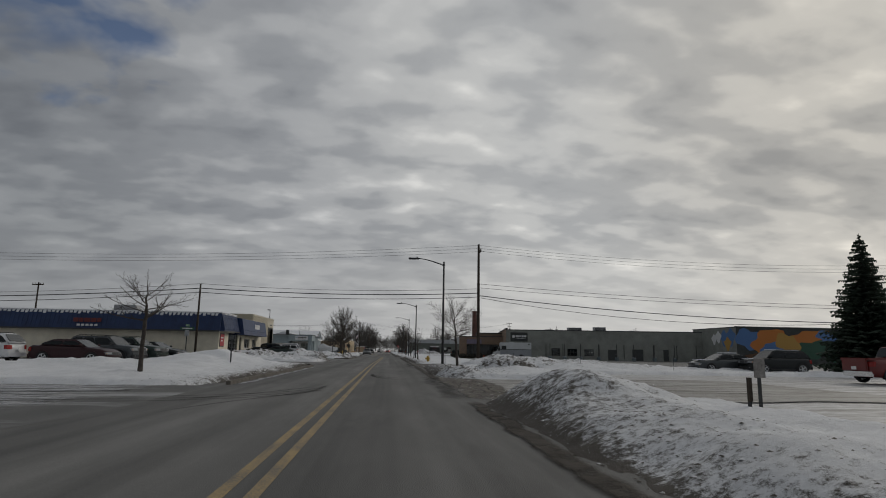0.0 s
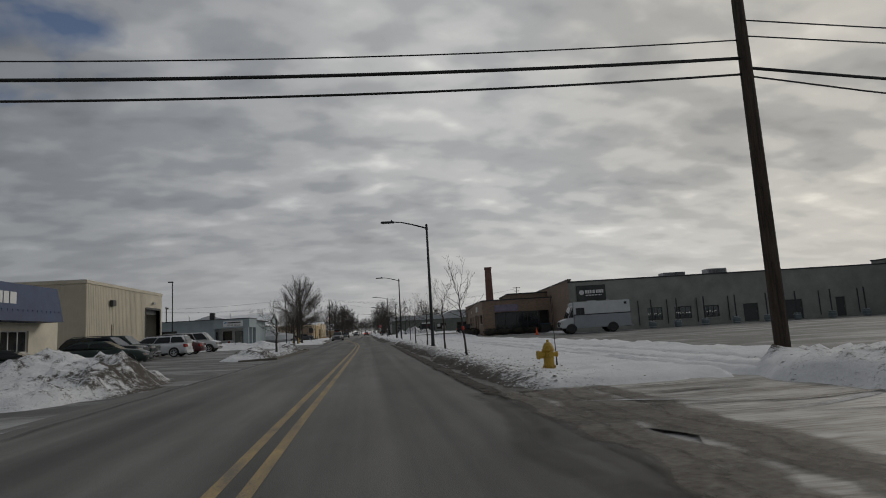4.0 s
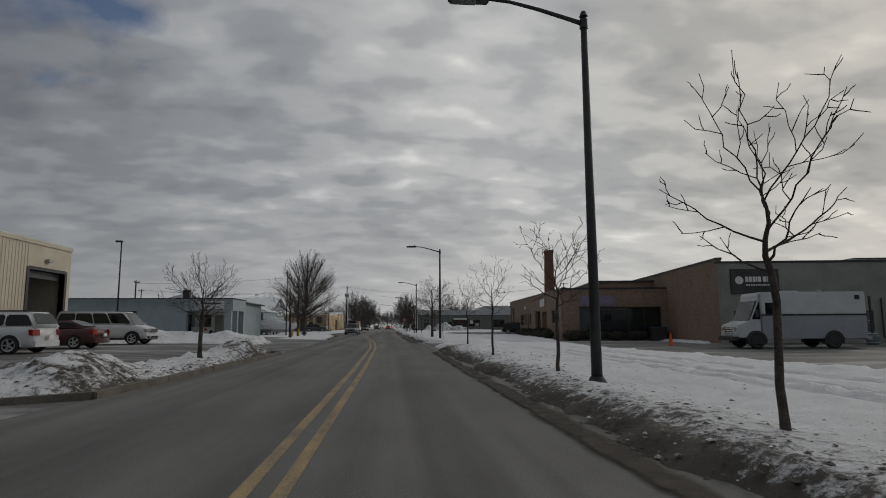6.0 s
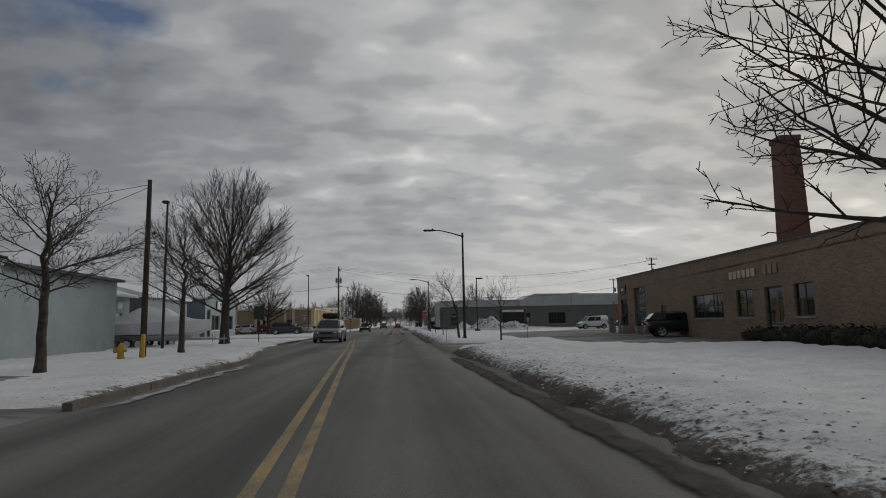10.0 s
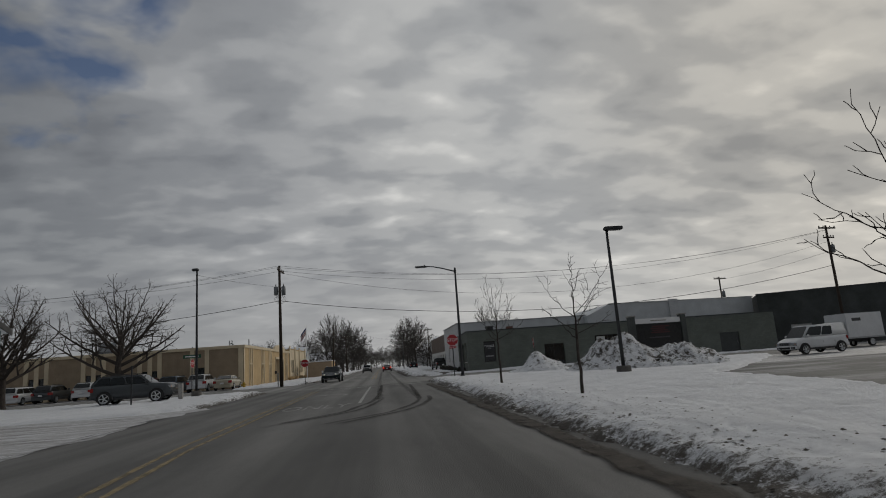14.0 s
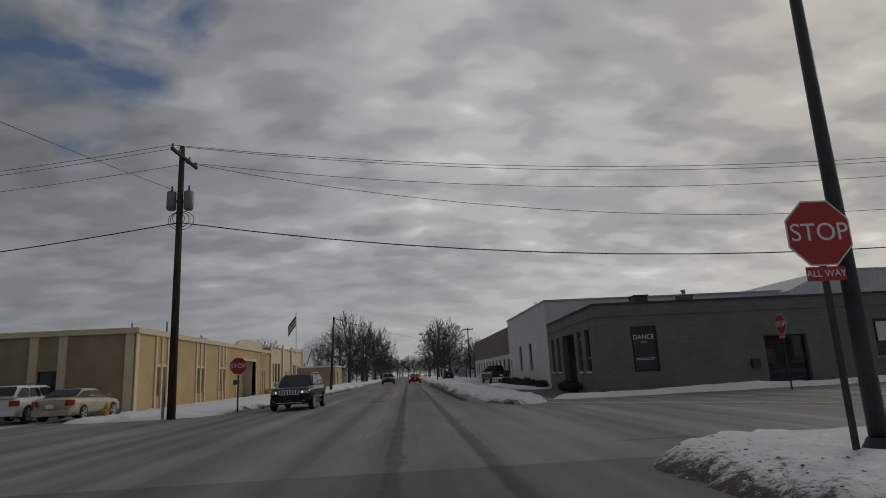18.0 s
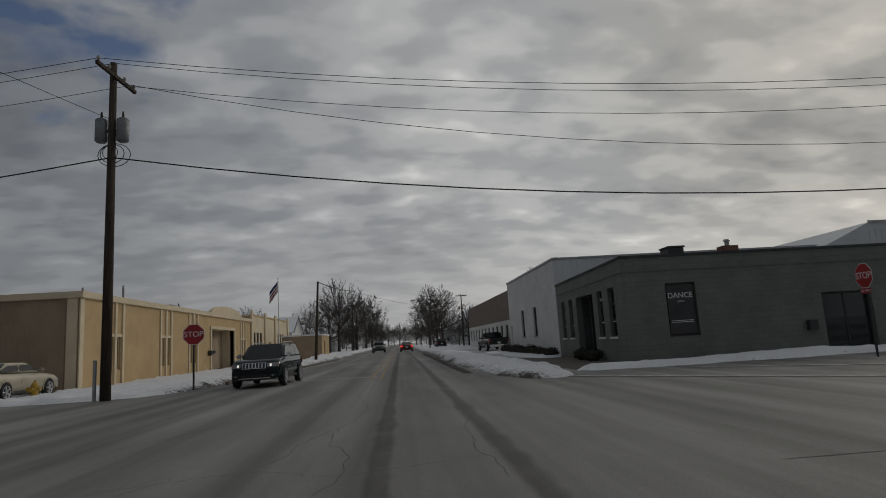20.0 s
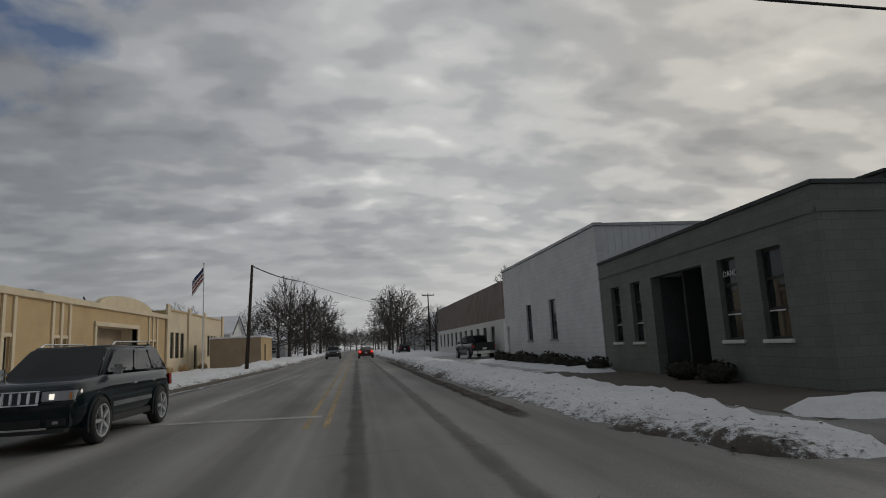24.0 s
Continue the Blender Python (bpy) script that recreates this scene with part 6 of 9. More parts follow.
    vs1 = [bm.verts.new((x * 0.54, y * 0.54, 7.3)) for x, y in ((-1, -1), (1, -1), (1, 1), (-1, 1))]
    bm.faces.new(vs1)
    for i in range(4):
        bm.faces.new((vs0[i], vs0[(i + 1) % 4], vs1[(i + 1) % 4], vs1[i]))
    part("shaft", bm, M["redbrick"], ch)
    part("crown", boxed(-0.62, 0.62, -0.62, 0.62, 7.302, 7.62, bevel=0.03), M["redbrick"], ch)
    # hedge in front of the offices
    return at


at_factory = distillery()


def mural_building():
    t = thing("mural_building", "grey warehouse end with a bright painted mural", "building", 58.2, 109.6)
    s, w = Side(t, (0, 0), (40, 0)), Side(t, (0, 14), (0, 0))
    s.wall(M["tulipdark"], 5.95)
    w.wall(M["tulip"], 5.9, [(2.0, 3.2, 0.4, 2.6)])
    w.door(2.0, 3.2, 2.6)
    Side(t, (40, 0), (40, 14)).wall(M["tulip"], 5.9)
    slab(t, "roof", M["roof"], 0.3, 39.7, 0.3, 14, 5.6, 5.75)
    coping(s, 5.952)
    coping(w, 5.902)
    # mural: large flat shapes of paint, a few millimetres thick
    c_or, c_bl, c_gr, c_ye, c_dk = plain("mural_orange", (0.55, 0.20, 0.05), 0.8), plain("mural_blue", (0.10, 0.20, 0.42), 0.8), plain("mural_green", (0.045, 0.11, 0.075), 0.8), plain("mural_ochre", (0.50, 0.30, 0.08), 0.8), plain("mural_brown", (0.14, 0.075, 0.04), 0.8)
    mu = thing("mural", "painted mural of orange and blue swirls on a dark wall", "mural", 58.2, 109.6)
    ms = Side(mu, (0, 0), (40, 0))
    rnd = random.Random(5)

    def blob(name, cx, cz, rx, rz_, mat, d):
        pts = []
        for k in range(22):
            a = 2 * math.pi * k / 22
            q = 1 + 0.22 * math.sin(2 * a + cx) + 0.13 * math.sin(5 * a + cz)
            pts.append((cx + rx * q * math.cos(a), max(0.15, min(5.85, cz + rz_ * q * math.sin(a)))))
        bm = bmesh.new()
        bm.faces.new([bm.verts.new((a, d, z)) for a, z in pts])
        ms.add(name, bm, mat)
    blob("sky_paint", 2.4, 3.9, 2.2, 1.9, c_bl, -0.004)
    blob("swirl_paint", 5.6, 3.6, 3.2, 1.9, c_or, -0.006)
    blob("swirl_paint", 6.2, 2.6, 2.0, 1.0, c_bl, -0.008)
    blob("swirl_paint", 8.9, 3.4, 1.9, 1.7, c_ye, -0.010)
    blob("ground_paint", 5.0, 0.9, 4.6, 0.9, c_dk, -0.012)
    blob("swirl_paint", 13.0, 4.4, 3.6, 1.3, c_or, -0.006)
    blob("leaf_paint", 13.4, 2.4, 3.4, 1.7, c_gr, -0.008)
    blob("sky_paint", 16.0, 4.6, 2.0, 0.9, c_bl, -0.010)
    blob("leaf_paint", 19.5, 1.8, 3.4, 1.6, c_gr, -0.012)
    mw = Side(mu, (0, 8), (0, 0))
    for a, z, r, m_, d in ((1.2, 4.0, 0.8, M["signwhite"], -0.004), (2.6, 4.4, 0.9, M["signwhite"], -0.006), (4.4, 4.2, 1.2, c_bl, -0.005), (6.4, 4.3, 1.3, c_bl, -0.007), (5.4, 3.2, 1.0, c_ye, -0.009)):
        bm = bmesh.new()
        bm.faces.new([bm.verts.new((a + r * (1 + 0.3 * math.sin(3 * q)) * math.cos(q), d, z + r * (1 + 0.25 * math.cos(4 * q)) * math.sin(q))) for q in [2 * math.pi * k / 18 for k in range(18)]])
        mw.add("figure_paint", bm, m_)


mural_building()


def dance_studio():
    t = thing("studio_building", "dark green-grey block studio with narrow windows", "building", 8.95, 244.0)
    w, s = Side(t, (0.28, 12.0), (-0.33, 0)), Side(t, (-0.33, 0), (33.5, 0))
    # along the west wall, from the far end
    wins = [(1.05, 1.85, 1.0, 3.0), (2.85, 3.65, 1.0, 3.0), (8.35, 9.15, 1.0, 3.0), (10.0, 10.85, 1.0, 3.0)]
    w.wall(M["greygreen"], 4.0, wins + [(4.5, 7.6, 0.0, 3.0)])
    for a, b, z0, z1 in wins:
        win = w.window(a, b, z0, z1, 1, 3, M["frame"], depth=0.14, sill=M["wframe"])
    # recess back and sides are darker than the block front
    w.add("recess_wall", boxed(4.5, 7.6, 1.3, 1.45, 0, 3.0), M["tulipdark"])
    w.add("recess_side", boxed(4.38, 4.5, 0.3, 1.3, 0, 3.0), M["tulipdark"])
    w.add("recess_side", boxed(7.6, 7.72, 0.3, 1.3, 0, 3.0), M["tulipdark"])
    w.add("entrance_door", boxed(5.4, 6.6, 1.24, 1.296, 0.02, 2.2), M["door"])
    so = [(1.7, 2.92, 0.87, 2.95), (8.05, 10.15, 0.02, 2.25), (13.53, 16.43, 1.05, 2.8), (19.83, 23.03, 0.8, 2.85)]
    s.wall(M["greygreen"], 4.0, so + [(27.33, 29.53, 0.02, 2.15)])
    s.window(1.7, 2.92, 0.87, 2.95, 1, 2, M["frame"], depth=0.12)
    ent = s.window(8.05, 10.15, 0.02, 2.25, 2, 1, M["frame"], depth=0.2, name="glazed_entrance")
    s.window(13.53, 16.43, 1.05, 2.8, 2, 1, M["frame"], sill=M["concrete"])
    s.window(19.83, 23.03, 0.8, 2.85, 2, 1, M["frame"], sill=M["concrete"])
    s.door(27.33, 29.53, 2.15)
    for side in (s, w):
        side.add("coping", boxed(-0.04, side.length + 0.04, -0.05, 0.34, 4.002, 4.1, bevel=0.01), M["tulipdark"])
        side.add("string_course", boxed(0.0, side.length, -0.035, -0.002, 3.45, 3.56), M["greygreen"])
    s.add("window_poster", boxed(15.18, 16.23, 0.07, 0.085, 1.15, 2.0), M["concrete"])
    s.add("paper_notice", boxed(13.73, 14.63, 0.07, 0.085, 1.75, 2.65), M["wframe"])
    s.add("wall_lamp", boxed(7.23, 7.63, -0.2, -0.004, 0.8, 1.2, bevel=0.03), M["trimdark"])
    slab(t, "roof", M["roof"], 0.6, 33.2, 0.3, 11.9, 3.85, 3.95)
    interior(t, 0.6, 33, 0.3, 11.6, 3.9)
    # added near-black backdrop keeps the rooms dark behind the windows
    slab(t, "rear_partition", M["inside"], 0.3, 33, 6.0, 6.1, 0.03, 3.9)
    sg = thing("dance_poster", "black window poster with white dance lettering", "sign", 10.40, 244.09, 0.95)
    part("poster", boxed(0.0, 1.06, 0.0, 0.012, 0.02, 1.9), M["trimdark"], sg)
    letters("lettering", "DANCE", 0.30, M["signwhite"], sg, pose(0.525, -0.004, 1.5, 90, 0, 0), 0.003)
    letters("lettering", "UNITED", 0.085, M["signwhite"], sg, pose(0.525, -0.004, 1.27, 90, 0, 0), 0.003)
    part("rule", boxed(0.08, 0.97, -0.008, -0.001, 0.52, 0.54), M["signwhite"], sg)
    part("rule", boxed(0.08, 0.97, -0.008, -0.001, 0.46, 0.48), M["signwhite"], sg)
    sg2 = thing("window_lettering", "white dance lettering on a narrow window", "sign", 8.95 + 0.13, 244.0, 0)
    s2 = Side(sg2, (0.28, 12), (-0.33, 0))
    letters("lettering", "DANCE", 0.21, M["signwhite"], sg2, s2.m @ pose(8.75, -0.01, 2.62, 90, 0, 0), 0.003)
    for a in (8.35, 10.0, 1.05, 2.85):
        bm = boxed(a + 0.06, a + 0.6, -0.012, -0.004, 1.6, 1.63)
        bm.transform(s2.m)
        part("rule", bm, M["signwhite"], sg2)
    vent_box = thing("roof_vent", "low dark vent box on the flat studio roof", "vent", 11.25, 245.0, 3.95)
    part("housing", boxed(-0.32, 0.32, -0.4, 0.4, 0, 0.46, bevel=0.02), M["trimdark"], vent_box)
    part("hood", boxed(-0.36, 0.36, -0.44, 0.44, 0.464, 0.54, bevel=0.015), M["tulipdark"], vent_box)
    st = thing("roof_stack", "short rusty flue on a stained parapet block", "chimney", 13.2, 243.99, 4.1)
    part("block", boxed(-0.32, 0.32, 0.0, 0.5, 0, 0.22, bevel=0.01), M["redbrick"], st)
    part("flue", tubed([(0, 0.25, 0.2), (0, 0.25, 0.42)], 0.09, 10), M["galv"], st)
    part("cap", tubed([(0, 0.25, 0.43), (0, 0.25, 0.5)], [0.15, 0.1], 10), M["galv"], st)
    for k, (x, y) in enumerate(((8.35, 249.0), (8.3, 247.4), (8.3, 254.6))):
        shrub(x, y, 0.42, 0.5, 40 + k)


def shrub(x, y, r, h, seed, name="shrub", label="small dark clipped shrub at the wall", rx=None):
    """A clipped bush of many small leaf clumps round a dark core."""
    rnd = random.Random(seed)
    t = thing(name, label, "shrub", x, y)
    rx = rx or r
    bm = bmesh.new()
    bmesh.ops.create_icosphere(bm, subdivisions=3, radius=1.0)
    for v in bm.verts:
        q = 0.86 + 0.22 * noise.noise(v.co * 2.3 + Vector((seed, 0, 0)))
        v.co = Vector((v.co.x * rx * q, v.co.y * r * q, max(-0.02, (v.co.z * 0.5 + 0.5) * h * q)))
    part("core", bm, M["hedge"], t, smooth=True)
    bm = bmesh.new()
    n = int(260 * max(1.0, rx * r / 0.2) ** 0.6)
    for _ in range(n):
        d = Vector((rnd.gauss(0, 1), rnd.gauss(0, 1), rnd.gauss(0, 1))).normalized()
        p = Vector((d.x * rx, d.y * r, max(0.03, (d.z * 0.5 + 0.5) * h))) * rnd.uniform(0.88, 1.1)
        s = rnd.uniform(0.03, 0.07)
        a, b = d.orthogonal().normalized(), d.cross(d.orthogonal()).normalized()
        q = rnd.uniform(0, 3)
        a, b = a * math.cos(q) + b * math.sin(q), b * math.cos(q) - a * math.sin(q)
        bm.faces.new([bm.verts.new(p + a * s * i + (b * 0.6 + d * 0.5) * s * j) for i, j in ((-1, 0), (0, -1), (1, 0), (0, 1.4))])
    tagged(part("leaves", bm, M["hedge"], t), kind="stuff")
    return t


dance_studio()


def white_shed():
    t = thing("white_warehouse", "white block and metal warehouse with two slit windows", "building", 9.2, 256.0)
    w = Side(t, (0, 15.3), (0, 0))
    wins = [(4.9, 5.9, 1.2, 3.15), (8.95, 9.95, 1.2, 3.15)]
    w.wall(M["white_wall"], 5.6, wins + [(0.4, 1.3, 0.02, 2.1)])
    for a, b, z0, z1 in wins:
        w.window(a, b, z0, z1, 1, 2, M["frame"], sill=M["concrete"])
    w.door(0.4, 1.3, 2.1, M["wdoor"])
    s = Side(t, (0.1, 0.1), (17.0, 0.1))
    s.wall(M["white_metal"], 5.62)
    ribs(s, "siding_rib", M["white_metal"], 0.2, 16.9, 4.0, 5.6, 0.3, 0.02, 0.05)
    w.add("coping", boxed(-0.05, 15.35, -0.06, 0.34, 5.622, 5.74), M["galv"])
    s.add("coping", boxed(0.3, 17.05, -0.06, 0.34, 5.624, 5.74), M["galv"])
    slab(t, "roof", M["roofsnow"], 0.3, 17, 0.3, 15.2, 5.3, 5.45)
    Side(t, (17, 15.3), (0, 15.3)).wall(M["white_wall"], 5.6)
    g = thing("white_hall", "taller pale metal hall behind the studio", "building", 25.8, 254.6)
    bm = bmesh.new()
    prism(bm, [(0, 0), (21.5, 0), (21.5, 6.55), (2.45, 6.75), (-0.4, 5.5), (-0.4, 4.0), (0, 4.0)], 0, 12)
    part("hall", bm, M["white_metal"], g)
    gs = Side(g, (0, 0), (21.5, 0))
    ribs(gs, "siding_rib", M["white_metal"], 2.4, 21.4, 4.0, 6.3, 0.4, 0.02, 0.05)
    gs.add("eave_trim", prismed([(2.4, 6.754), (21.6, 6.554), (21.6, 6.65), (2.4, 6.85)], -0.1, 0.0), M["galv"])
    part("stub_wall", boxed(10.2, 11.4, -0.3, -0.03, 4.3, 6.9, bevel=0.02), M["white_wall"], g)
    d = thing("dark_warehouse", "dark slate warehouse with a flat roof", "building", 46.2, 252.0, 0, -28)
    ds = Side(d, (0, 0), (34, 0))
    ds.wall(M["tulipdark"], 6.5, [(3.2, 5.4, 0.02, 2.6), (10, 11.4, 0.02, 2.2)])
    ds.door(3.2, 5.4, 2.6, M["wdoor"])
    ds.door(10, 11.4, 2.2)
    coping(ds, 6.502)
    part("roof", boxed(0, 34, 0.3, 18, 6.2, 6.4), M["roof"], d)
    Side(d, (0, 18), (0, 0)).wall(M["tulipdark"], 6.5)


white_shed()


def far_buildings():
    t = thing("apartment_block", "two-tone brown and white block beside the street", "building", 11.0, 279.0)
    w, s = Side(t, (0, 37), (0, 0)), Side(t, (0, 0), (14, 0))
    wins = [(1.5 + 3.1 * k, 2.9 + 3.1 * k, 0.9, 2.5) for k in range(11)]
    w.wall(M["wframe"], 2.95, wins)
    for a, b, z0, z1 in wins:
        w.window(a, b, z0, z1, 1, 1)
    w.wall(material("taupe_metal", (0.20, 0.16, 0.135), 0.6, 0.1, 0.1, 0.8, 20, 0.05), 5.9, (), 2.954, name="upper_wall")
    s.wall(M["wframe"], 2.95, [(2.0, 3.4, 0.7, 2.6), (5.5, 6.9, 0.7, 2.6)])
    for a in (2.0, 5.5):
        s.window(a, a + 1.4, 0.7, 2.6, 1, 2, M["wframe"])
    s.wall(bpy.data.materials["taupe_metal"], 5.3, (), 2.954, name="upper_wall")
    ribs(w, "siding_rib", bpy.data.materials["taupe_metal"], 0.2, 36.8, 3.0, 5.85, 0.6, 0.02, 0.05)
    slab(t, "roof", M["roof"], 0.2, 14, 0.2, 37, 5.0, 5.2)
    shed = thing("brick_shed", "low brown flat-roofed shed", "building", -12.2, 290.0)
    ss = Side(shed, (-1, 0), (3.4, 0))
    ss.wall(M["tanrib"], 2.7)
    Side(shed, (3.4, 0), (3.4, 7)).wall(M["tan"], 2.7, [(2, 3, 0.02, 2.1)])
    Side(shed, (3.4, 0), (3.4, 7)).door(2, 3, 2.1)
    slab(shed, "roof", M["roofsnow"], -1.1, 3.5, -0.1, 7.1, 2.704, 2.86, bevel=0.03)
    rnd = random.Random(3)
    spots = [(-17, 318, 0.9), (-20, 345, 0.75), (-16, 372, 0.6), (-19, 402, 0.8), (13, 332, 0.85), (14, 352, 0.8), (13, 375, 0.75), (15, 400, 0.8), (14, 430, 0.7), (-40, 300, 0.5), (-60, 330, 0.6), (40, 320, 0.7), (60, 350, 0.7)]
    for k, (x, y, v) in enumerate(spots):
        left = x < 0
        m = material("house_siding", (0.62 * v, 0.62 * v, 0.61 * v), 0.7, 0, 0.08, 1, 20, 0.05)
        wd, dp = rnd.uniform(8, 11), rnd.uniform(8, 10)
        eave = rnd.uniform(3.6, 5.0)
        t, s, e, n, w_ = gable_building("far_house", "pale gabled house with a snowy roof", x, y, wd, dp, eave, eave + 2.4, m, m, 0 if left else 180)
        for side in (s, e, n, w_):
            o = [(side.length * f - 0.5, side.length * f + 0.5, 1.0, 2.4) for f in (0.25, 0.7)]
            side.wall(m, eave, o)
            for a, b, z0, z1 in o:
                side.window(a, b, z0, z1, 1, 2, M["wframe"])


far_buildings()


# ---- street lamps, poles and wires ----
def street_lamp(first=None, x=0, y=0):
    if first:
        return copy_thing(first, pose(x, y, 0.0))
    t = thing("street_lamp", "black steel street lamp with a curved arm over the road", "street lamp", x, y, 0, 0, "street lamps along the kerb")
    part("pole", tubed([(0, 0, 0.1), (0, 0, 3.0), (0, 0, 7.45)], [0.105, 0.09, 0.062], 12), M["steel"], t, smooth=True)
    part("base", tubed([(0, 0, -0.05), (0, 0, 0.18), (0, 0, 0.3)], [0.2, 0.19, 0.12], 12), M["steel"], t)
    part("cap", tubed([(0, 0, 7.452), (0, 0, 7.56)], [0.085, 0.05], 12), M["steel"], t)
    part("arm", tubed([(-0.02, 0, 7.3), (-0.35, 0, 7.4), (-0.9, 0, 7.56), (-1.5, 0, 7.7), (-1.95, 0, 7.74)], [0.05, 0.045, 0.04, 0.035, 0.032], 8), M["steel"], t, smooth=True)
    part("collar", tubed([(0, 0, 7.2), (0, 0, 7.38)], 0.085, 12), M["steel"], t)
    head = part("lamp_head", boxed(-2.75, -1.93, -0.15, 0.15, 7.68, 7.78, bevel=0.03), M["steel"], t)
    part("lens", boxed(-2.68, -2.2, -0.12, 0.12, 7.665, 7.678), M["lamp_lens"], head)
    part("photocell", tubed([(-2.1, 0, 7.78), (-2.1, 0, 7.87)], 0.04, 8), M["plastic"], head)
    return t


lamp_a = street_lamp(None, 5.2, 60.7)
for x, y in ((4.85, 98.4), (5.15, 135.9), (5.12, 176.75), (5.22, 223.4), (4.6, 315), (4.8, 355), (4.8, 395)):
    street_lamp(lamp_a, x, y)
lamp_a.scale.z = 1.07


def lot_lamp(x, y, h, side, base=True, label="tall dark lot lamp with a shoebox head"):
    t = thing("lot_lamp", label, "lamp post", x, y)
    part("pole", tubed([(0, 0, 0), (0, 0, h)], [0.085, 0.06], 10), M["steel"], t, smooth=True)
    if base:
        part("footing", tubed([(0, 0, -0.02), (0, 0, 0.47), (0, 0, 0.5)], [0.33, 0.32, 0.28], 18), M["footing"], t)
    hd = part("lamp_head", boxed(min(0, side * 0.85) - 0.1, max(0, side * 0.85) + 0.1, -0.17, 0.17, h, h + 0.16, bevel=0.03), M["steel"], t)
    return t


lot_lamp(10.4, 208.7, 6.6, 0.75)
lot_lamp(-12.5, 225.2, 8.6, -0.25)
lot_lamp(-13.0, 171.3, 8.6, -0.2, False)
lot_lamp(-24.3, 145.8, 9.3, -0.5, False)


def utility_pole(x, y, h, r=0.15, arms=(), transformers=0, label="weathered wooden utility pole", lean=(0, 0)):
    t = thing("utility_pole", label, "utility pole", x, y)
    part("pole", tubed([(0, 0, -0.05), (lean[0] * 0.5, lean[1] * 0.5, h / 2), (lean[0], lean[1], h)], [r, r * 0.85, r * 0.65], 12), M["pole"], t, smooth=True)
    for z, ang, length in arms:
        c, s = math.cos(radians(ang)), math.sin(radians(ang))
        bm = boxed(-length / 2, length / 2, -0.18, -0.07, -0.07, 0.07, bevel=0.01)
        bm.transform(pose(lean[0], lean[1], z, 0, 0, ang))
        a = part("crossarm", bm, M["pole"], t)
        for k in (-0.46, -0.2, 0.2, 0.46):
            bm = bmesh.new()
            tube(bm, [(k * length, -0.12, 0.07), (k * length, -0.12, 0.16), (k * length, -0.12, 0.24)], [0.025, 0.06, 0.045], 8)
            bm.transform(pose(lean[0], lean[1], z, 0, 0, ang))
            part("insulator", bm, M["concrete"], a)
    for k in range(transformers):
        sx = -0.36 if k else 0.36
        c = part("transformer", tubed([(sx, 0, h - 2.9), (sx, 0, h - 2.85), (sx, 0, h - 2.1), (sx, 0, h - 2.05)], [0.15, 0.2, 0.2, 0.14], 14), M["can"], t, "grey transformer can", True)
        part("bushing", tubed([(sx, 0, h - 2.05), (sx, 0, h - 1.8)], [0.05, 0.03], 8), M["pole"], c)
        part("bracket", boxed(min(0, sx), max(0, sx), -0.03, 0.03, h - 2.55, h - 2.45), M["trimdark"], c)
    return t


def loop_wires(t_x, t_y, z, n=3):
    t = thing("cable_loops", "slack black cable loops under a transformer", "cable", t_x, t_y, z)
    for k in range(n):
        pts = [(0.5 * math.cos(a) * (0.5 + 0.3 * k), 0.15 * k - 0.1, 0.42 * math.sin(a) * (0.6 + 0.2 * k)) for a in [2 * math.pi * j / 16 for j in range(17)]]
        part("loop", tubed(pts, 0.014, 5), M["wire"], t)


def wire(p, q, sag=0.6, r=0.014, label="thin black overhead wire", n=18):
    p, q = Vector(p), Vector(q)
    pts = [p.lerp(q, k / n) - Vector((0, 0, sag * 4 * (k / n) * (1 - k / n))) for k in range(n + 1)]
    bm = tubed(pts, r, 5)
    return tagged(mesh_object("overhead_wire", bm, M["wire"], True), label, "wire", "overhead wires")


# poles of the first crossing line
utility_pole(10.1, 75.3, 12.2, 0.17, ((11.4, 92, 1.3),), 0, "tall wooden utility pole with insulators and brackets")
POLE_L = (-17.5, 75.6, 7.4)
utility_pole(*POLE_L, 0.12, (), 0, "short wooden service pole beside the store")
utility_pole(-60, 77, 10.6, 0.14, ())
utility_pole(62, 73, 11.0, 0.15, ((10.4, 92, 1.6),))
utility_pole(-44, 96, 9.2, 0.13, ((8.9, 0, 1.4),))
for dz, sag, r in ((7.15, 0.35, 0.042), (6.75, 0.4, 0.028), (7.6, 0.4, 0.017)):
    wire((10.1, 75.3, dz), (-17.5, 75.6, dz - 0.15), sag, r)
    wire((-17.5, 75.6, dz - 0.15), (-60, 77, dz - 1.5), sag * 1.6, r)
for dz, sag, r, end in ((6.9, 0.9, 0.040, 5.0), (6.7, 1.9, 0.022, 6.0), (7.7, 0.6, 0.018, 6.4), (8.1, 0.6, 0.018, 6.7)):
    wire((10.1, 75.3, dz), (62, 73, end), sag, r)
for k in range(3):
    wire((10.1 + 0.3 * k, 75.3, 12.1 - 0.3 * k), (-60, 77 + 0.5 * k, 10.4 - 0.25 * k), 1.0, 0.012)
    wire((10.1, 75.3, 12.1 - 0.3 * k), (62, 73 + 0.5 * k, 11.4 - 0.3 * k), 1.0, 0.012)
# poles of the stop-sign crossing
utility_pole(-9.65, 242.0, 11.6, 0.17, ((11.05, 86, 2.5),), 2, "tall wooden utility pole with two grey transformers")
loop_wires(-9.65, 242.0, 8.3)
tagged(thing("pole_guard", "", ""), "grey conduit guard at the foot of a utility pole", "conduit")
guard = bpy.data.objects["pole_guard"]
guard.matrix_world = pose(-9.95, 241.9, 0)
part("conduit", tubed([(0, 0, 0), (0, 0, 1.3)], 0.06, 8), M["galv"], guard)
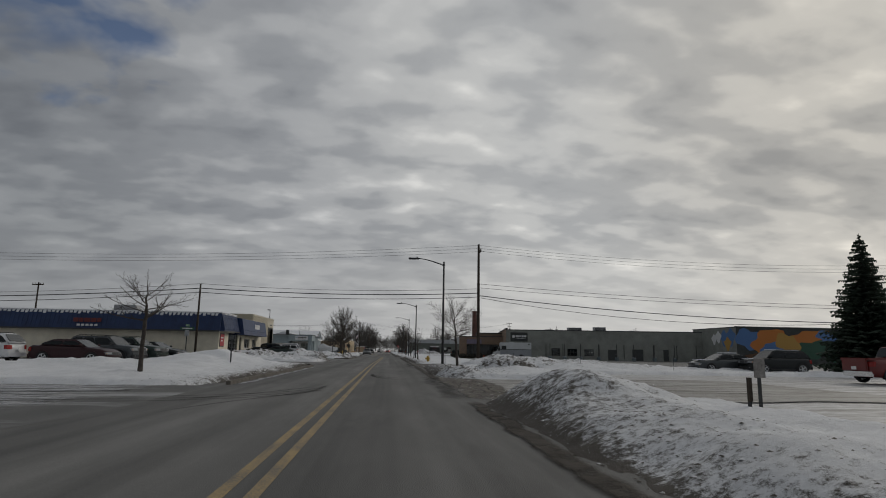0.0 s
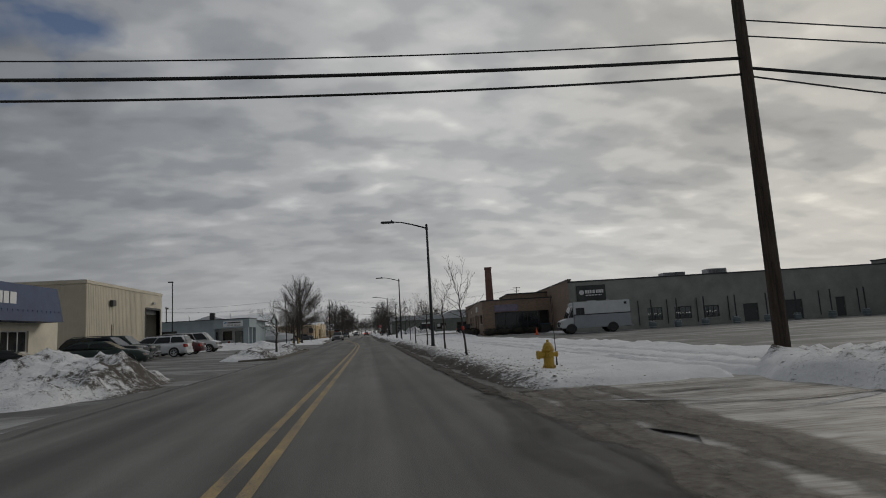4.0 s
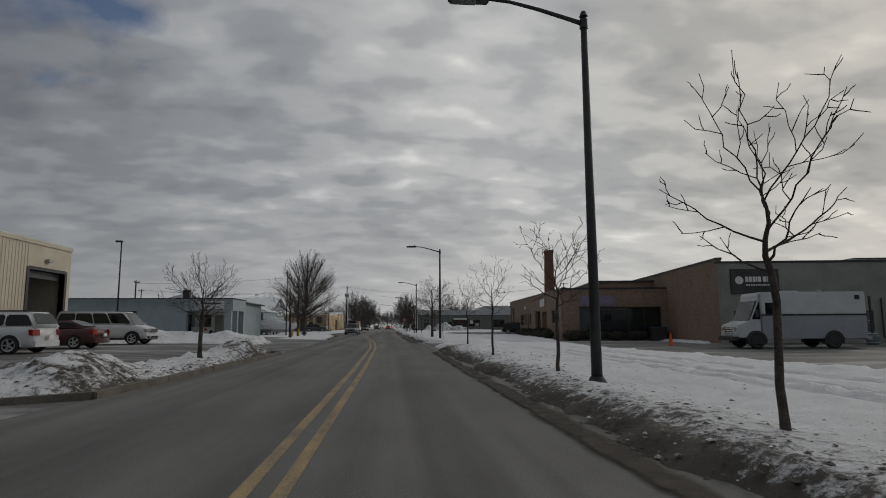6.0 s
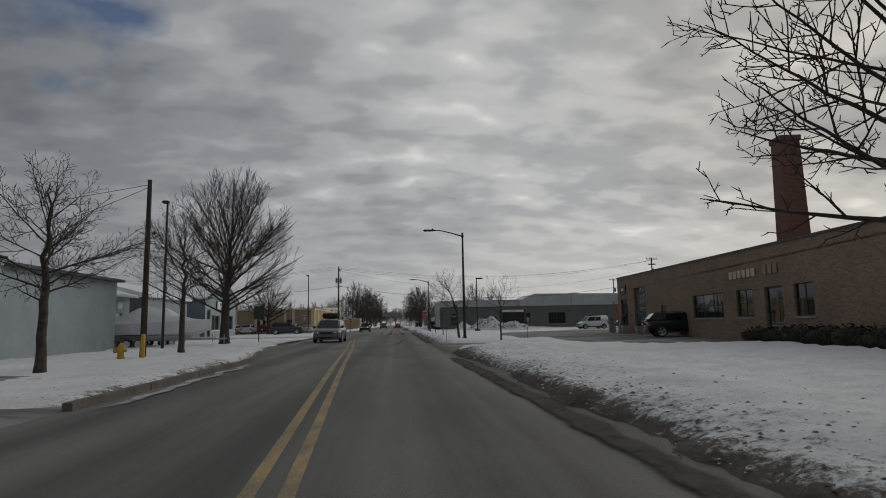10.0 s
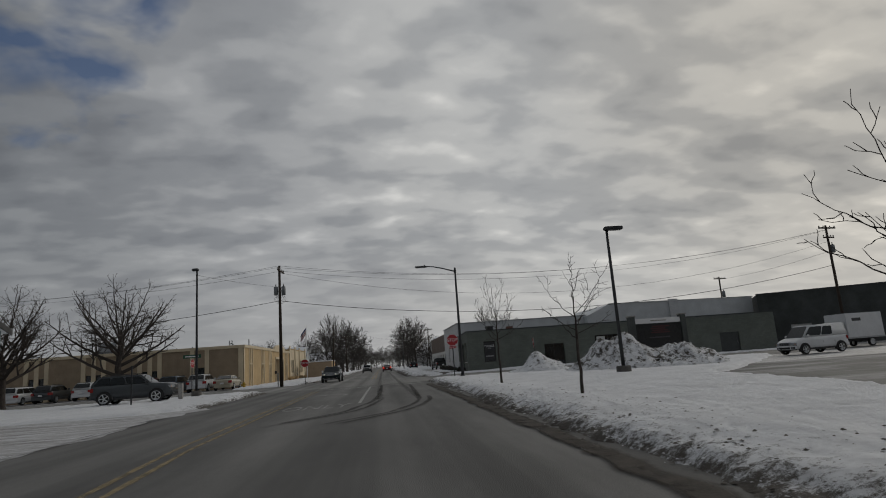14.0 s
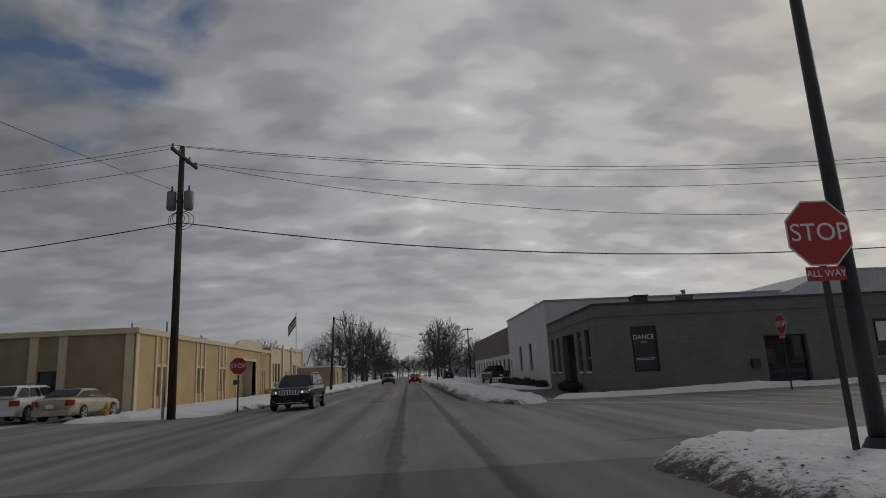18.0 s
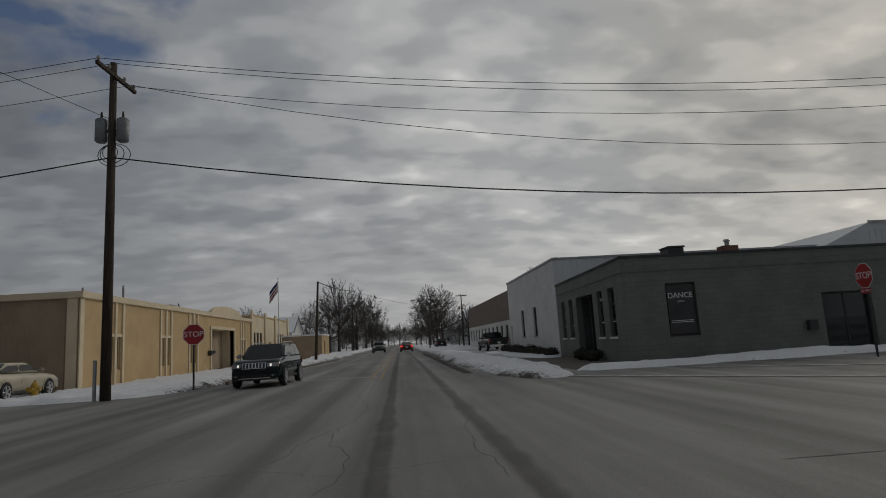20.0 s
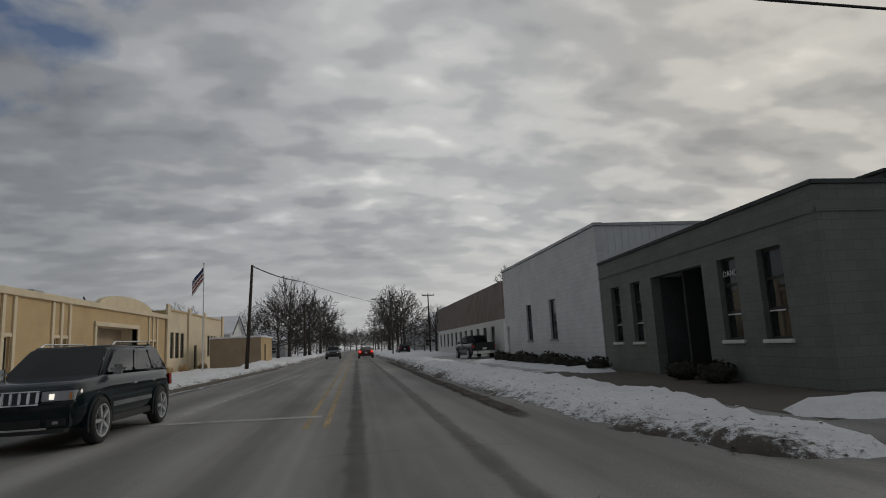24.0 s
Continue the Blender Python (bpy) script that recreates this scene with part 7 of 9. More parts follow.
utility_pole(46.5, 239.1, 12.3, 0.16, ((12.0, 10, 2.2), (11.0, 10, 1.4)), 1, "wooden utility pole with two crossarms")
utility_pole(47.8, 262, 10.2, 0.14, ((9.9, 10, 2.0),), 1, "wooden utility pole with a transformer")
utility_pole(-62, 246, 11.0, 0.15, ((10.6, 0, 1.6),))
for off, z, sag in ((-1.1, 11.25, 2.3), (0.0, 11.6, 2.3), (1.1, 11.25, 2.5)):
    wire((-9.65, 242.0 + off, z), (46.5, 239.1 + off, 11.8), sag, 0.011)
    wire((-9.65, 242.0 + off, z), (-62, 246 + off, 10.9), 1.5, 0.011)
wire((-9.65, 242.0, 8.15), (46.5, 239.1, 8.1), 2.55, 0.024)
wire((-9.65, 242.0, 8.15), (-62, 246, 7.6), 1.6, 0.024)
wire((-9.65, 242.0, 10.9), (46.5, 239.1, 10.6), 3.5, 0.011)
wire((46.5, 239.1, 9.6), (47.8, 262, 9.8), 0.3, 0.012)
# leaning pole past the office, with its service drop, and the farther ones
utility_pole(-7.4, 274.6, 7.1, 0.13, (), 0, "leaning dark wooden pole at the kerb", (0.35, 0.1))
wire((-7.05, 274.7, 7.05), (-4.6, 282, 6.75), 0.15, 0.04)
wire((-4.6, 282, 6.75), (12, 325, 7.0), 0.8, 0.014)
for x, y in ((11.5, 330), (-9, 340), (11, 385)):
    utility_pole(x, y, 9.5, 0.14, ((9.2, 0, 2.0),))
utility_pole(-9.9, 161.0, 7.5, 0.13, (), 0, "dark wooden pole with a yellow guard at its foot")
utility_pole(-33, 171, 7.6, 0.12, ((7.3, 90, 1.6),))
wire((-9.9, 161.0, 7.2), (-16.6, 160, 4.4), 0.2, 0.012)
wire((-9.9, 161.0, 7.3), (-33, 171, 7.2), 0.3, 0.012)
wire((-9.65, 242.0, 9.5), (-12.5, 225.2, 8.3), 0.1, 0.01)


# ---- trees ----
def bare_tree(seed, height, low, radius, profile, trunk_r, twig, fork, limbs, gap, levels=3, angle=42.0, zig=0.06, arch=0.25, ratio=0.55, offset=0.0, lean=0.0, top=0.9, up=0.15, seg=0.22, share=0.42, mats=("bark", "twig")):
    """Mesh data (trunk, crown) of a bare tree: limbs leave the stem between fork and top, reach for the outline of the crown and branch again and again.
    profile: half-width over height in the crown; gap: metres between side branches; arch: how far limbs sweep out before they rise; share: a limb's thickness against the trunk's."""
    rnd = random.Random(seed)
    pf, pr = [a for a, _ in profile], [b for _, b in profile]
    verts, faces = ([], []), ([], [])

    def half_width(z):
        f = (z - low) / (height - low)
        return radius * float(np.interp(f, pf, pr)) if 0 <= f <= 1 else 0.05 * radius

    def inside(p):
        f = max(0.0, min(1.0, (p.z - low) / (height - low)))
        a = math.atan2(p.y, p.x)
        wide = half_width(p.z) * (1 + 0.16 * math.sin(3 * a + seed + 4 * f))
        return math.hypot(p.x - offset * f, p.y) < wide and p.z < height

    def sweep(pts, radii, which):
        vs, fs, side = verts[which], faces[which], None
        n = 9 if which == 0 else 6 if radii[0] > 0.03 else 4 if radii[0] > 2.2 * twig else 3
        for k, c in enumerate(pts):
            d = (pts[min(k + 1, len(pts) - 1)] - pts[max(k - 1, 0)]).normalized()
            side = (d.orthogonal() if side is None else side - d * side.dot(d)).normalized()
            other, o = d.cross(side), len(vs)
            for s in range(n):
                a = 2 * math.pi * s / n
                vs.append(c + (side * math.cos(a) + other * math.sin(a)) * radii[k])
            if k:
                fs.extend((o - n + s, o - n + (s + 1) % n, o + (s + 1) % n, o + s) for s in range(n))

    def branch(p, mid, end, r, level):
        length = (mid - p).length + (end - mid).length
        n = max(3, int(length / (seg if level < 3 else seg * 0.7)))
        pts = []
        kink = rnd.choice((-1, 1))
        for k in range(n + 1):
            t = k / n
            q = p * (1 - t) ** 2 + mid * 2 * t * (1 - t) + end * t * t
            if 0 < k:
                d = (end - p).normalized()
                s = d.cross(Vector((rnd.gauss(0, 0.5), rnd.gauss(0, 0.5), 1))).normalized()
                kink = -kink if rnd.random() < 0.75 else kink
                q = q + s * kink * zig * length / n * rnd.uniform(0.4, 1.5) + Vector((rnd.gauss(0, 1), rnd.gauss(0, 1), rnd.gauss(0, 1))) * zig * 0.25 * length / n
            pts.append(q)
        tip = max(twig * 0.6, r * 0.16)
        radii = [r + (tip - r) * (k / n) ** 0.8 for k in range(n + 1)]
        sweep(pts, radii, 1)
        if level >= levels:
            return
        step = gap * (1.0 if level == 1 else 0.75 if level == 2 else 0.55)
        at = step * rnd.uniform(0.6, 1.2) + (0.12 * length if level == 1 else 0)
        turn = rnd.uniform(0, 6.28)
        while at < length * 0.97:
            f = at / length * n
            i = min(n - 1, int(f))
            q = pts[i].lerp(pts[i + 1], f - i)
            d = (pts[i + 1] - pts[i]).normalized()
            turn += math.pi + rnd.gauss(0, 0.7)
            o = d.orthogonal().normalized()
            o = o * math.cos(turn) + d.cross(o) * math.sin(turn)
            a = radians(angle + rnd.gauss(0, 9))
            out = (d * math.cos(a) + o * math.sin(a) + Vector((0, 0, up))).normalized()
            ln = ratio * (length - at * 0.72) * rnd.uniform(0.55, 1.15)
            ln = max(ln, step * 0.9)
            while ln > 0.12 and not inside(q + out * ln):
                ln *= 0.8
            if ln > 0.1:
                e = q + out * ln + Vector((0, 0, up * 0.5 * ln))
                branch(q, q + out * ln * 0.5 + o * 0.06 * ln, e, max(twig, min(radii[i] * 0.72, r * 0.6 * (ln / (ratio * length)) ** 0.5)), level + 1)
            at += step * rnd.uniform(0.6, 1.4)
    stem = [Vector((lean * z / height + rnd.gauss(0, 0.012), rnd.gauss(0, 0.012), z)) for z in [-0.06 + (fork + 0.06) * k / 6 for k in range(7)]]
    sweep(stem, [trunk_r * q for q in (1.3, 1.05, 0.97, 0.92, 0.88, 0.85, 0.84)], 0)
    peak = Vector((offset + lean * 0.8, 0, height))
    spine = [stem[-1].lerp(peak, k / 14) + Vector((rnd.gauss(0, 0.02), rnd.gauss(0, 0.02), 0)) * height * (0.3 if k else 0) for k in range(int(14 * top) + 1)]
    reach = len(spine) - 1
    sweep(spine, [max(twig, trunk_r * 0.84 * (1 - 0.93 * k / reach)) for k in range(reach + 1)], 1)
    for k in range(limbs):
        u = k / limbs
        f = u * 0.8 * reach
        i = int(f)
        p = spine[i].lerp(spine[i + 1], f - i)
        a = 2.39996 * k + rnd.gauss(0, 0.25) + seed
        g = max(0.04, min(0.98, 0.16 + 0.86 * u ** 0.85 + rnd.gauss(0, 0.06)))
        z = max(low + (height - low) * g, p.z + 0.1 * (height - low))
        w = half_width(min(z, height * 0.99)) * rnd.uniform(0.86, 1.1) * (1 + 0.16 * math.sin(3 * a + seed + 4 * g))
        end = Vector((offset * g + w * math.cos(a), w * math.sin(a), z))
        mid = p.lerp(end, 0.5) + Vector((math.cos(a) * arch, math.sin(a) * arch, -arch * 0.6)) * (end - p).length * 0.3
        branch(p, mid, end, max(twig * 1.5, trunk_r * share * (0.55 + 0.45 * (end - p).length / (radius + 0.3 * height)) * (1 - 0.55 * u)), 1)
    out = []
    for k, nm in enumerate(("trunk", "crown")):
        me = bpy.data.meshes.new(nm)
        me.from_pydata(verts[k], [], faces[k])
        me.polygons.foreach_set("use_smooth", [True] * len(me.polygons))
        me.materials.append(M[mats[k]])
        out.append(me)
    return out


def plant(kind, x, y, rz=0, scale=1.0, label="", group="", z=0.05, name="tree"):
    t = thing(name, label, "tree", x, y, z, rz, group)
    t.scale = (scale,) * 3
    for me, nm in zip(kind, ("trunk", "crown")):
        o = new(nm, me)
        o.parent = t
    return t


ROUND = [(0, 0.4), (0.2, 0.85), (0.45, 1.0), (0.7, 0.85), (0.88, 0.55), (1, 0.12)]
VASE = [(0, 0.5), (0.15, 0.85), (0.5, 1.0), (0.8, 0.85), (1, 0.35)]
OVAL = [(0, 0.35), (0.18, 0.8), (0.4, 1.0), (0.65, 0.9), (0.85, 0.6), (1, 0.15)]
FLAT = [(0, 0.75), (0.25, 1.0), (0.6, 0.9), (0.85, 0.6), (1, 0.2)]
YOUNG = [bare_tree(s, 3.75, 1.5, 1.08, VASE, 0.042, 0.0062, 1.5, n, 0.24, 3, 48, 0.16, 0.3, 0.5, top=0.55, up=0.12, seg=0.13, share=0.5) for s, n in ((11, 11), (12, 9), (13, 12))]
SLIM = bare_tree(14, 3.95, 1.45, 0.85, VASE, 0.040, 0.0062, 1.4, 12, 0.26, 3, 42, 0.12, 0.3, 0.5, top=0.6, up=0.2, seg=0.13, share=0.5)
CORNER = bare_tree(21, 4.8, 1.75, 1.95, VASE, 0.088, 0.005, 1.75, 22, 0.125, 4, 46, 0.07, 0.22, 0.52, -0.15, -0.35, 0.75, 0.10, 0.17, 0.38)
LEANER = bare_tree(23, 5.1, 2.1, 1.95, VASE, 0.082, 0.0055, 1.95, 18, 0.15, 4, 38, 0.045, 0.15, 0.5, -0.95, -0.3, 0.7, 0.10, 0.2, 0.38)
SMALL = bare_tree(24, 3.9, 1.3, 1.6, ROUND, 0.08, 0.0065, 1.2, 17, 0.16, 4, 45, 0.08, 0.25, 0.5, top=0.6, seg=0.17)
LAWN_TREE = bare_tree(27, 4.15, 2.3, 1.95, FLAT, 0.088, 0.0058, 2.1, 11, 0.17, 4, 40, 0.06, 0.25, 0.5, top=0.75, up=0.10, seg=0.17, share=0.5)
ROUNDS = [bare_tree(s, h, 2.0, 2.7, ROUND, 0.14, 0.0078, 2.0, 24, 0.22, 4, 42, 0.05, 0.12, 0.52, top=0.8, up=0.08, seg=0.26, share=0.34) for s, h in ((25, 6.4), (26, 7.7))]
BROAD = [bare_tree(s, h, 3.3, 5.1, FLAT, 0.31, 0.013, 1.8, 17, 0.43, 4, 46, 0.08, 0.26, 0.54, top=0.5, up=0.08, seg=0.36, share=0.6) for s, h in ((31, 9.8), (32, 9.2))]
TALL = bare_tree(41, 13.2, 2.4, 5.2, OVAL, 0.34, 0.0095, 2.1, 44, 0.46, 4, 26, 0.03, 0.06, 0.58, 0.5, 0.0, 0.7, 0.12, 0.6, 0.30)
# distant trees take the haze-tinted twig colour
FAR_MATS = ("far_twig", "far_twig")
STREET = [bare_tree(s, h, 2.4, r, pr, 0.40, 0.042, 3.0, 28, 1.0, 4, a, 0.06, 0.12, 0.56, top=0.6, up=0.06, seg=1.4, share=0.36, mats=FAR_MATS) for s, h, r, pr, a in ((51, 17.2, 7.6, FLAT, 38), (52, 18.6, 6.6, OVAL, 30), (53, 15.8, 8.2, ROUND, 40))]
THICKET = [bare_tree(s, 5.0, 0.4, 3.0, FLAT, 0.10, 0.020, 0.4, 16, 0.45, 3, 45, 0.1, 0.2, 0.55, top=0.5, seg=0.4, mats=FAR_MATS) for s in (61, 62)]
STREET_LABEL = "slender bare street tree in the snowy verge"
for k, (x, y, h) in enumerate(((4.87, 93.1, 1.08), (4.75, 100.6, 1.02), (4.65, 108.5, 1.0), (4.86, 116.8, 1.0), (5.1, 162.3, 0.95), (4.45, 187.3, 0.88), (4.4, 196.6, 0.94))):
    plant(YOUNG[(k + 1) % 3], x, y, 137 * k + 137, h, STREET_LABEL, "young street trees", 0.15)
tied = plant(SLIM, 4.6, 84.8, 0, 0.98, "slender bare street tree with a red ribbon in the snowy verge", "young street trees", 0.15)
part("ribbon", tubed([(0.0, 0, 1.02), (0.0, 0, 1.06), (0.0, 0, 1.12), (0.0, 0, 1.15)], [0.046, 0.056, 0.054, 0.044], 9), plain("red_ribbon", (0.45, 0.04, 0.03), 0.7), tied, "red plastic ribbon")
tied.rotation_euler = (0.0, radians(-5), 0.0)
plant(SLIM, 4.43, 206.2, 20, 1.12, STREET_LABEL, "young street trees", 0.15)
plant(CORNER, 5.4, 52.5, 0, 1.0, "bare spreading street tree beside the lamp", "", 0.15)
plant(ROUNDS[0], 4.8, 140.1, 10, 0.87, "bare spreading street tree in the snow", "", 0.15)
plant(LEANER, 4.9, 178.6, 0, 1.0, "bare street tree leaning over the snow island", "", 0.15)
plant(LAWN_TREE, -8.4, 39.6, 80, 1.0, "bare tree on the snowy lawn", "", 0.15)
plant(SMALL, -5.8, 109.8, 200, 1.0, "small bare tree on the kerbed snow island", "", 0.15)
plant(ROUNDS[0], -9.6, 153.4, 150, 1.0, "bare street tree with a round crown", "", 0.1)
plant(ROUNDS[1], -9.6, 164.5, 60, 1.0, "bare street tree with a round crown", "", 0.1)
plant(TALL, -11.6, 178.8, 25, 1.0, "large bare tree with upright branches and an oval crown", "", 0.1)
plant(BROAD[1], -19.0, 229.0, 200, 1.0, "broad bare tree beside the parking lot", "", 0.05)
plant(BROAD[0], -28.6, 232.0, 90, 1.0, "broad bare tree beside the parking lot", "", 0.05)
rnd = random.Random(8)
FAR_TREE = "large bare street tree far down the road"
for k, (x, y, s) in enumerate(((-15, 352, 0.8), (-15, 372, 1.02), (-11.5, 384, 1.08), (-14, 402, 1.0), (-12, 440, 1.05), (10, 362, 0.85), (10.5, 390, 1.05), (10, 418, 1.08), (11, 445, 1.0), (-24, 385, 0.8), (27, 335, 0.8), (34, 345, 0.85))):
    plant(STREET[k % 3], x, y, 77 * k, s, FAR_TREE, "far street trees", 0.0)
for k in range(24):
    x = rnd.choice((-1, 1)) * (9 + 110 * rnd.random() ** 1.7)
    plant(STREET[k % 3], x, rnd.uniform(420, 580), 53 * k, rnd.uniform(0.6, 0.95), "bare tree in the far tree line", "far tree line", 0.0)
for k, (x, y, s) in enumerate(((-23.5, 318, 0.52), (-29, 326, 0.46), (12.5, 330, 0.5), (-75, 190, 0.4), (70, 190, 0.45), (85, 150, 0.4), (-60, 130, 0.4), (62, 160, 0.42))):
    plant(STREET[k % 3], x, y, 91 * k, s, "bare tree behind the low buildings", "", 0.0)


for k in range(20):
    plant(THICKET[k % 2], -48 + 4.8 * k, 540 + 7 * (k % 4), 41 * k, 1.9 + 0.3 * (k % 3), "tangled bare thicket in the far distance", "far thickets", 0.0, "thicket")
for k in range(9):
    plant(STREET[k % 3], -18 + 4.5 * k, 706 + 5 * (k % 3), 67 * k, 0.9 + 0.1 * (k % 3), "bare tree in the far tree line", "far tree line", 0.0)
for k in range(22):
    sd = -1 if k % 2 else 1
    plant(THICKET[k % 3 % 2], sd * (9.5 + 22 * rnd.random() ** 2) + (-2 if sd < 0 else 2), rnd.uniform(322, 470), 41 * k, rnd.uniform(1.0, 1.8), "tangled bare thicket along the far street", "far thickets", 0.0, "thicket")


def conifer(x, y, h, r, seed, tiers=15, label="dark green spruce behind low buildings", per=9):
    """Tiers of drooping boughs, each bough a fan of needle sprays."""
    rnd = random.Random(seed)
    t = thing("spruce_tree", label, "tree", x, y)
    part("trunk", tubed([(0, 0, -0.05), (0, 0, h)], [0.16, 0.02], 7), M["bark"], t)
    bm = bmesh.new()
    for k in range(tiers):
        f = k / (tiers - 1)
        z = h * (0.06 + 0.92 * f)
        rad = r * (1 - f) ** 0.85 * rnd.uniform(0.85, 1.1) + 0.12
        n = max(5, int(per * (1.3 - f)))
        for j in range(n):
            a = 2 * math.pi * (j + rnd.uniform(-0.3, 0.3)) / n + k
            d = Vector((math.cos(a), math.sin(a), -0.22))
            s = Vector((-math.sin(a), math.cos(a), 0))
            L_ = rad * rnd.uniform(0.75, 1.15)
            lift = rnd.uniform(-0.5, 0.5) * h / tiers
            for i in range(9):
                q = (i + 0.6) / 9
                p = Vector((0, 0, z + lift)) + d * L_ * q + Vector((0, 0, 0.16 * q * q * L_))
                w = ((0.10 + 0.30 * (1 - q)) * L_ * 0.5 + 0.05) * rnd.uniform(0.6, 1.2)
                for sg in (-1, 1, -0.4, 0.4):
                    tip = p + s * sg * w + d * w * 0.7 - Vector((0, 0, rnd.uniform(0.02, 0.16) if abs(sg) == 1 else rnd.uniform(0.08, 0.26)))
                    bm.faces.new([bm.verts.new(v) for v in (p - d * 0.07 * L_, p + d * 0.09 * L_, tip, p + s * sg * w * 0.6 - d * 0.03 * L_ - Vector((0, 0, 0.05)))])
    tagged(part("foliage", bm, M["needle"], t), kind="stuff")
    return t


conifer(37.6, 58.0, 10.9, 3.2, 1, 40, "tall dark green spruce behind the parked cars", 20)
conifer(-28, 300, 8, 2.0, 2)
conifer(45, 300, 8.5, 2.0, 3)
conifer(47.5, 178, 8.5, 2.2, 4, 12)
conifer(44, 172, 7.8, 2.0, 5, 12)
conifer(-45, 168, 6.5, 2.2, 6, 12)
conifer(90, 120, 8, 2.4, 7, 12)


# ---- vehicles ----
def lathe(profile, n=24):
    """A profile of (y, r) spun round the y axis."""
    bm = bmesh.new()
    rings = [[bm.verts.new((r * math.cos(2 * math.pi * k / n), y, r * math.sin(2 * math.pi * k / n))) for k in range(n)] for y, r in profile]
    for a, b in zip(rings, rings[1:]):
        for k in range(n):
            bm.faces.new((a[k], b[k], b[(k + 1) % n], a[(k + 1) % n]))
    bmesh.ops.recalc_face_normals(bm, faces=bm.faces[:])
    return bm


def wheel_meshes():
    tyre = lathe([(-0.10, 0.70), (-0.115, 0.78), (-0.11, 0.9), (-0.085, 0.985), (-0.03, 1.0), (0.03, 1.0), (0.085, 0.985), (0.11, 0.9), (0.115, 0.78), (0.10, 0.70)])
    for v in tyre.verts:
        v.co.y *= 1.0
    rim = lathe([(0.08, 0.66), (0.11, 0.72), (0.105, 0.66), (0.03, 0.62), (0.02, 0.0)])
    rim.faces.ensure_lookup_table()
    for k in range(5):
        a = 2 * math.pi * k / 5
        b = bmesh.new()
        box(b, 0.05, 0.67, 0.06, 0.105, -0.075, 0.075)
        b.transform(Matrix.Rotation(a, 4, "Y"))
        me = bpy.data.meshes.new("spoke")
        b.to_mesh(me)
        b.free()
        rim.from_mesh(me)
        bpy.data.meshes.remove(me)
    hub = bmesh.new()
    box(hub, -0.1, 0.1, 0.05, 0.105, -0.1, 0.1)
    me = bpy.data.meshes.new("hub")
    hub.to_mesh(me)
    hub.free()
    rim.from_mesh(me)
    out = []
    for nm, bm, m in (("tyre", tyre, M["rubber"]), ("rim", rim, M["rim"])):
        d = bpy.data.meshes.new(nm)
        bm.to_mesh(d)
        bm.free()
        d.materials.append(m)
        out.append(d)
    return out


TYRE, RIM = wheel_meshes()
DARK_RIM = RIM.copy()
DARK_RIM.materials[0] = M["trimdark"]


def add_wheel(t, x, y, r, wide=1.0, plain_rim=False):
    w = new("wheel", TYRE)
    w.parent = t
    w.matrix_local = pose(x, y, r, 0, 0, 0 if y > 0 else 180) @ Matrix.Diagonal((r, wide, r, 1))
    o = new("rim", RIM if not plain_rim else DARK_RIM)
    o.parent = w
    return w


def loft(stations, smooth_ring):
    bm = bmesh.new()
    rings = [[bm.verts.new((x, y, z)) for y, z in smooth_ring(*rest)] for x, *rest in stations]
    n = len(rings[0])
    for a, b in zip(rings, rings[1:]):
        for k in range(n):
            bm.faces.new((a[k], a[(k + 1) % n], b[(k + 1) % n], b[k]))
    bm.faces.new(rings[0][::-1])
    bm.faces.new(rings[-1])
    bmesh.ops.recalc_face_normals(bm, faces=bm.faces[:])
    return bm


# length, width, height, wheel radius, front axle, rear axle, then the outline of hood and tail and of the glass house (x, z)
KINDS = dict(
    sedan=(4.8, 1.80, 1.45, 0.33, 1.42, -1.35, [(2.4, 0.62), (2.3, 0.74), (1.9, 0.86), (1.0, 0.97), (-1.6, 1.02), (-2.2, 1.04), (-2.4, 0.95)], [(1.15, 0.96), (0.25, 1.40), (-0.9, 1.42), (-1.85, 1.03)]),
    suv=(4.75, 1.92, 1.74, 0.38, 1.42, -1.42, [(2.375, 0.86), (2.34, 0.95), (2.25, 1.01), (2.0, 1.06), (1.1, 1.14), (-2.2, 1.14), (-2.375, 1.05)], [(1.2, 1.10), (0.45, 1.66), (-1.75, 1.68), (-2.3, 1.12)]),
    minivan=(5.1, 2.0, 1.75, 0.36, 1.65, -1.5, [(2.55, 0.72), (2.5, 0.82), (2.38, 0.90), (2.0, 1.0), (1.5, 1.07), (-2.35, 1.10), (-2.55, 1.02)], [(1.75, 1.02), (0.7, 1.68), (-2.1, 1.70), (-2.48, 1.08)]),
    van=(5.7, 2.02, 2.10, 0.37, 1.9, -1.7, [(2.85, 0.75), (2.78, 1.0), (2.2, 1.14), (1.9, 1.22), (-2.75, 1.25), (-2.85, 1.2)], [(2.0, 1.2), (1.25, 2.02), (-2.6, 2.06), (-2.82, 1.25)]),
    compact_van=(4.6, 1.82, 1.98, 0.33, 1.5, -1.4, [(2.3, 0.62), (2.22, 0.84), (1.7, 1.04), (1.4, 1.10), (-2.2, 1.15), (-2.3, 1.1)], [(1.5, 1.08), (0.75, 1.86), (-2.1, 1.94), (-2.26, 1.15)]),
    pickup=(5.7, 1.98, 1.86, 0.39, 1.85, -1.65, [(2.85, 0.78), (2.78, 1.02), (2.3, 1.12), (1.3, 1.18), (-2.75, 1.18), (-2.85, 1.12)], [(1.45, 1.16), (0.75, 1.80), (-0.75, 1.82), (-1.05, 1.18)]),
)


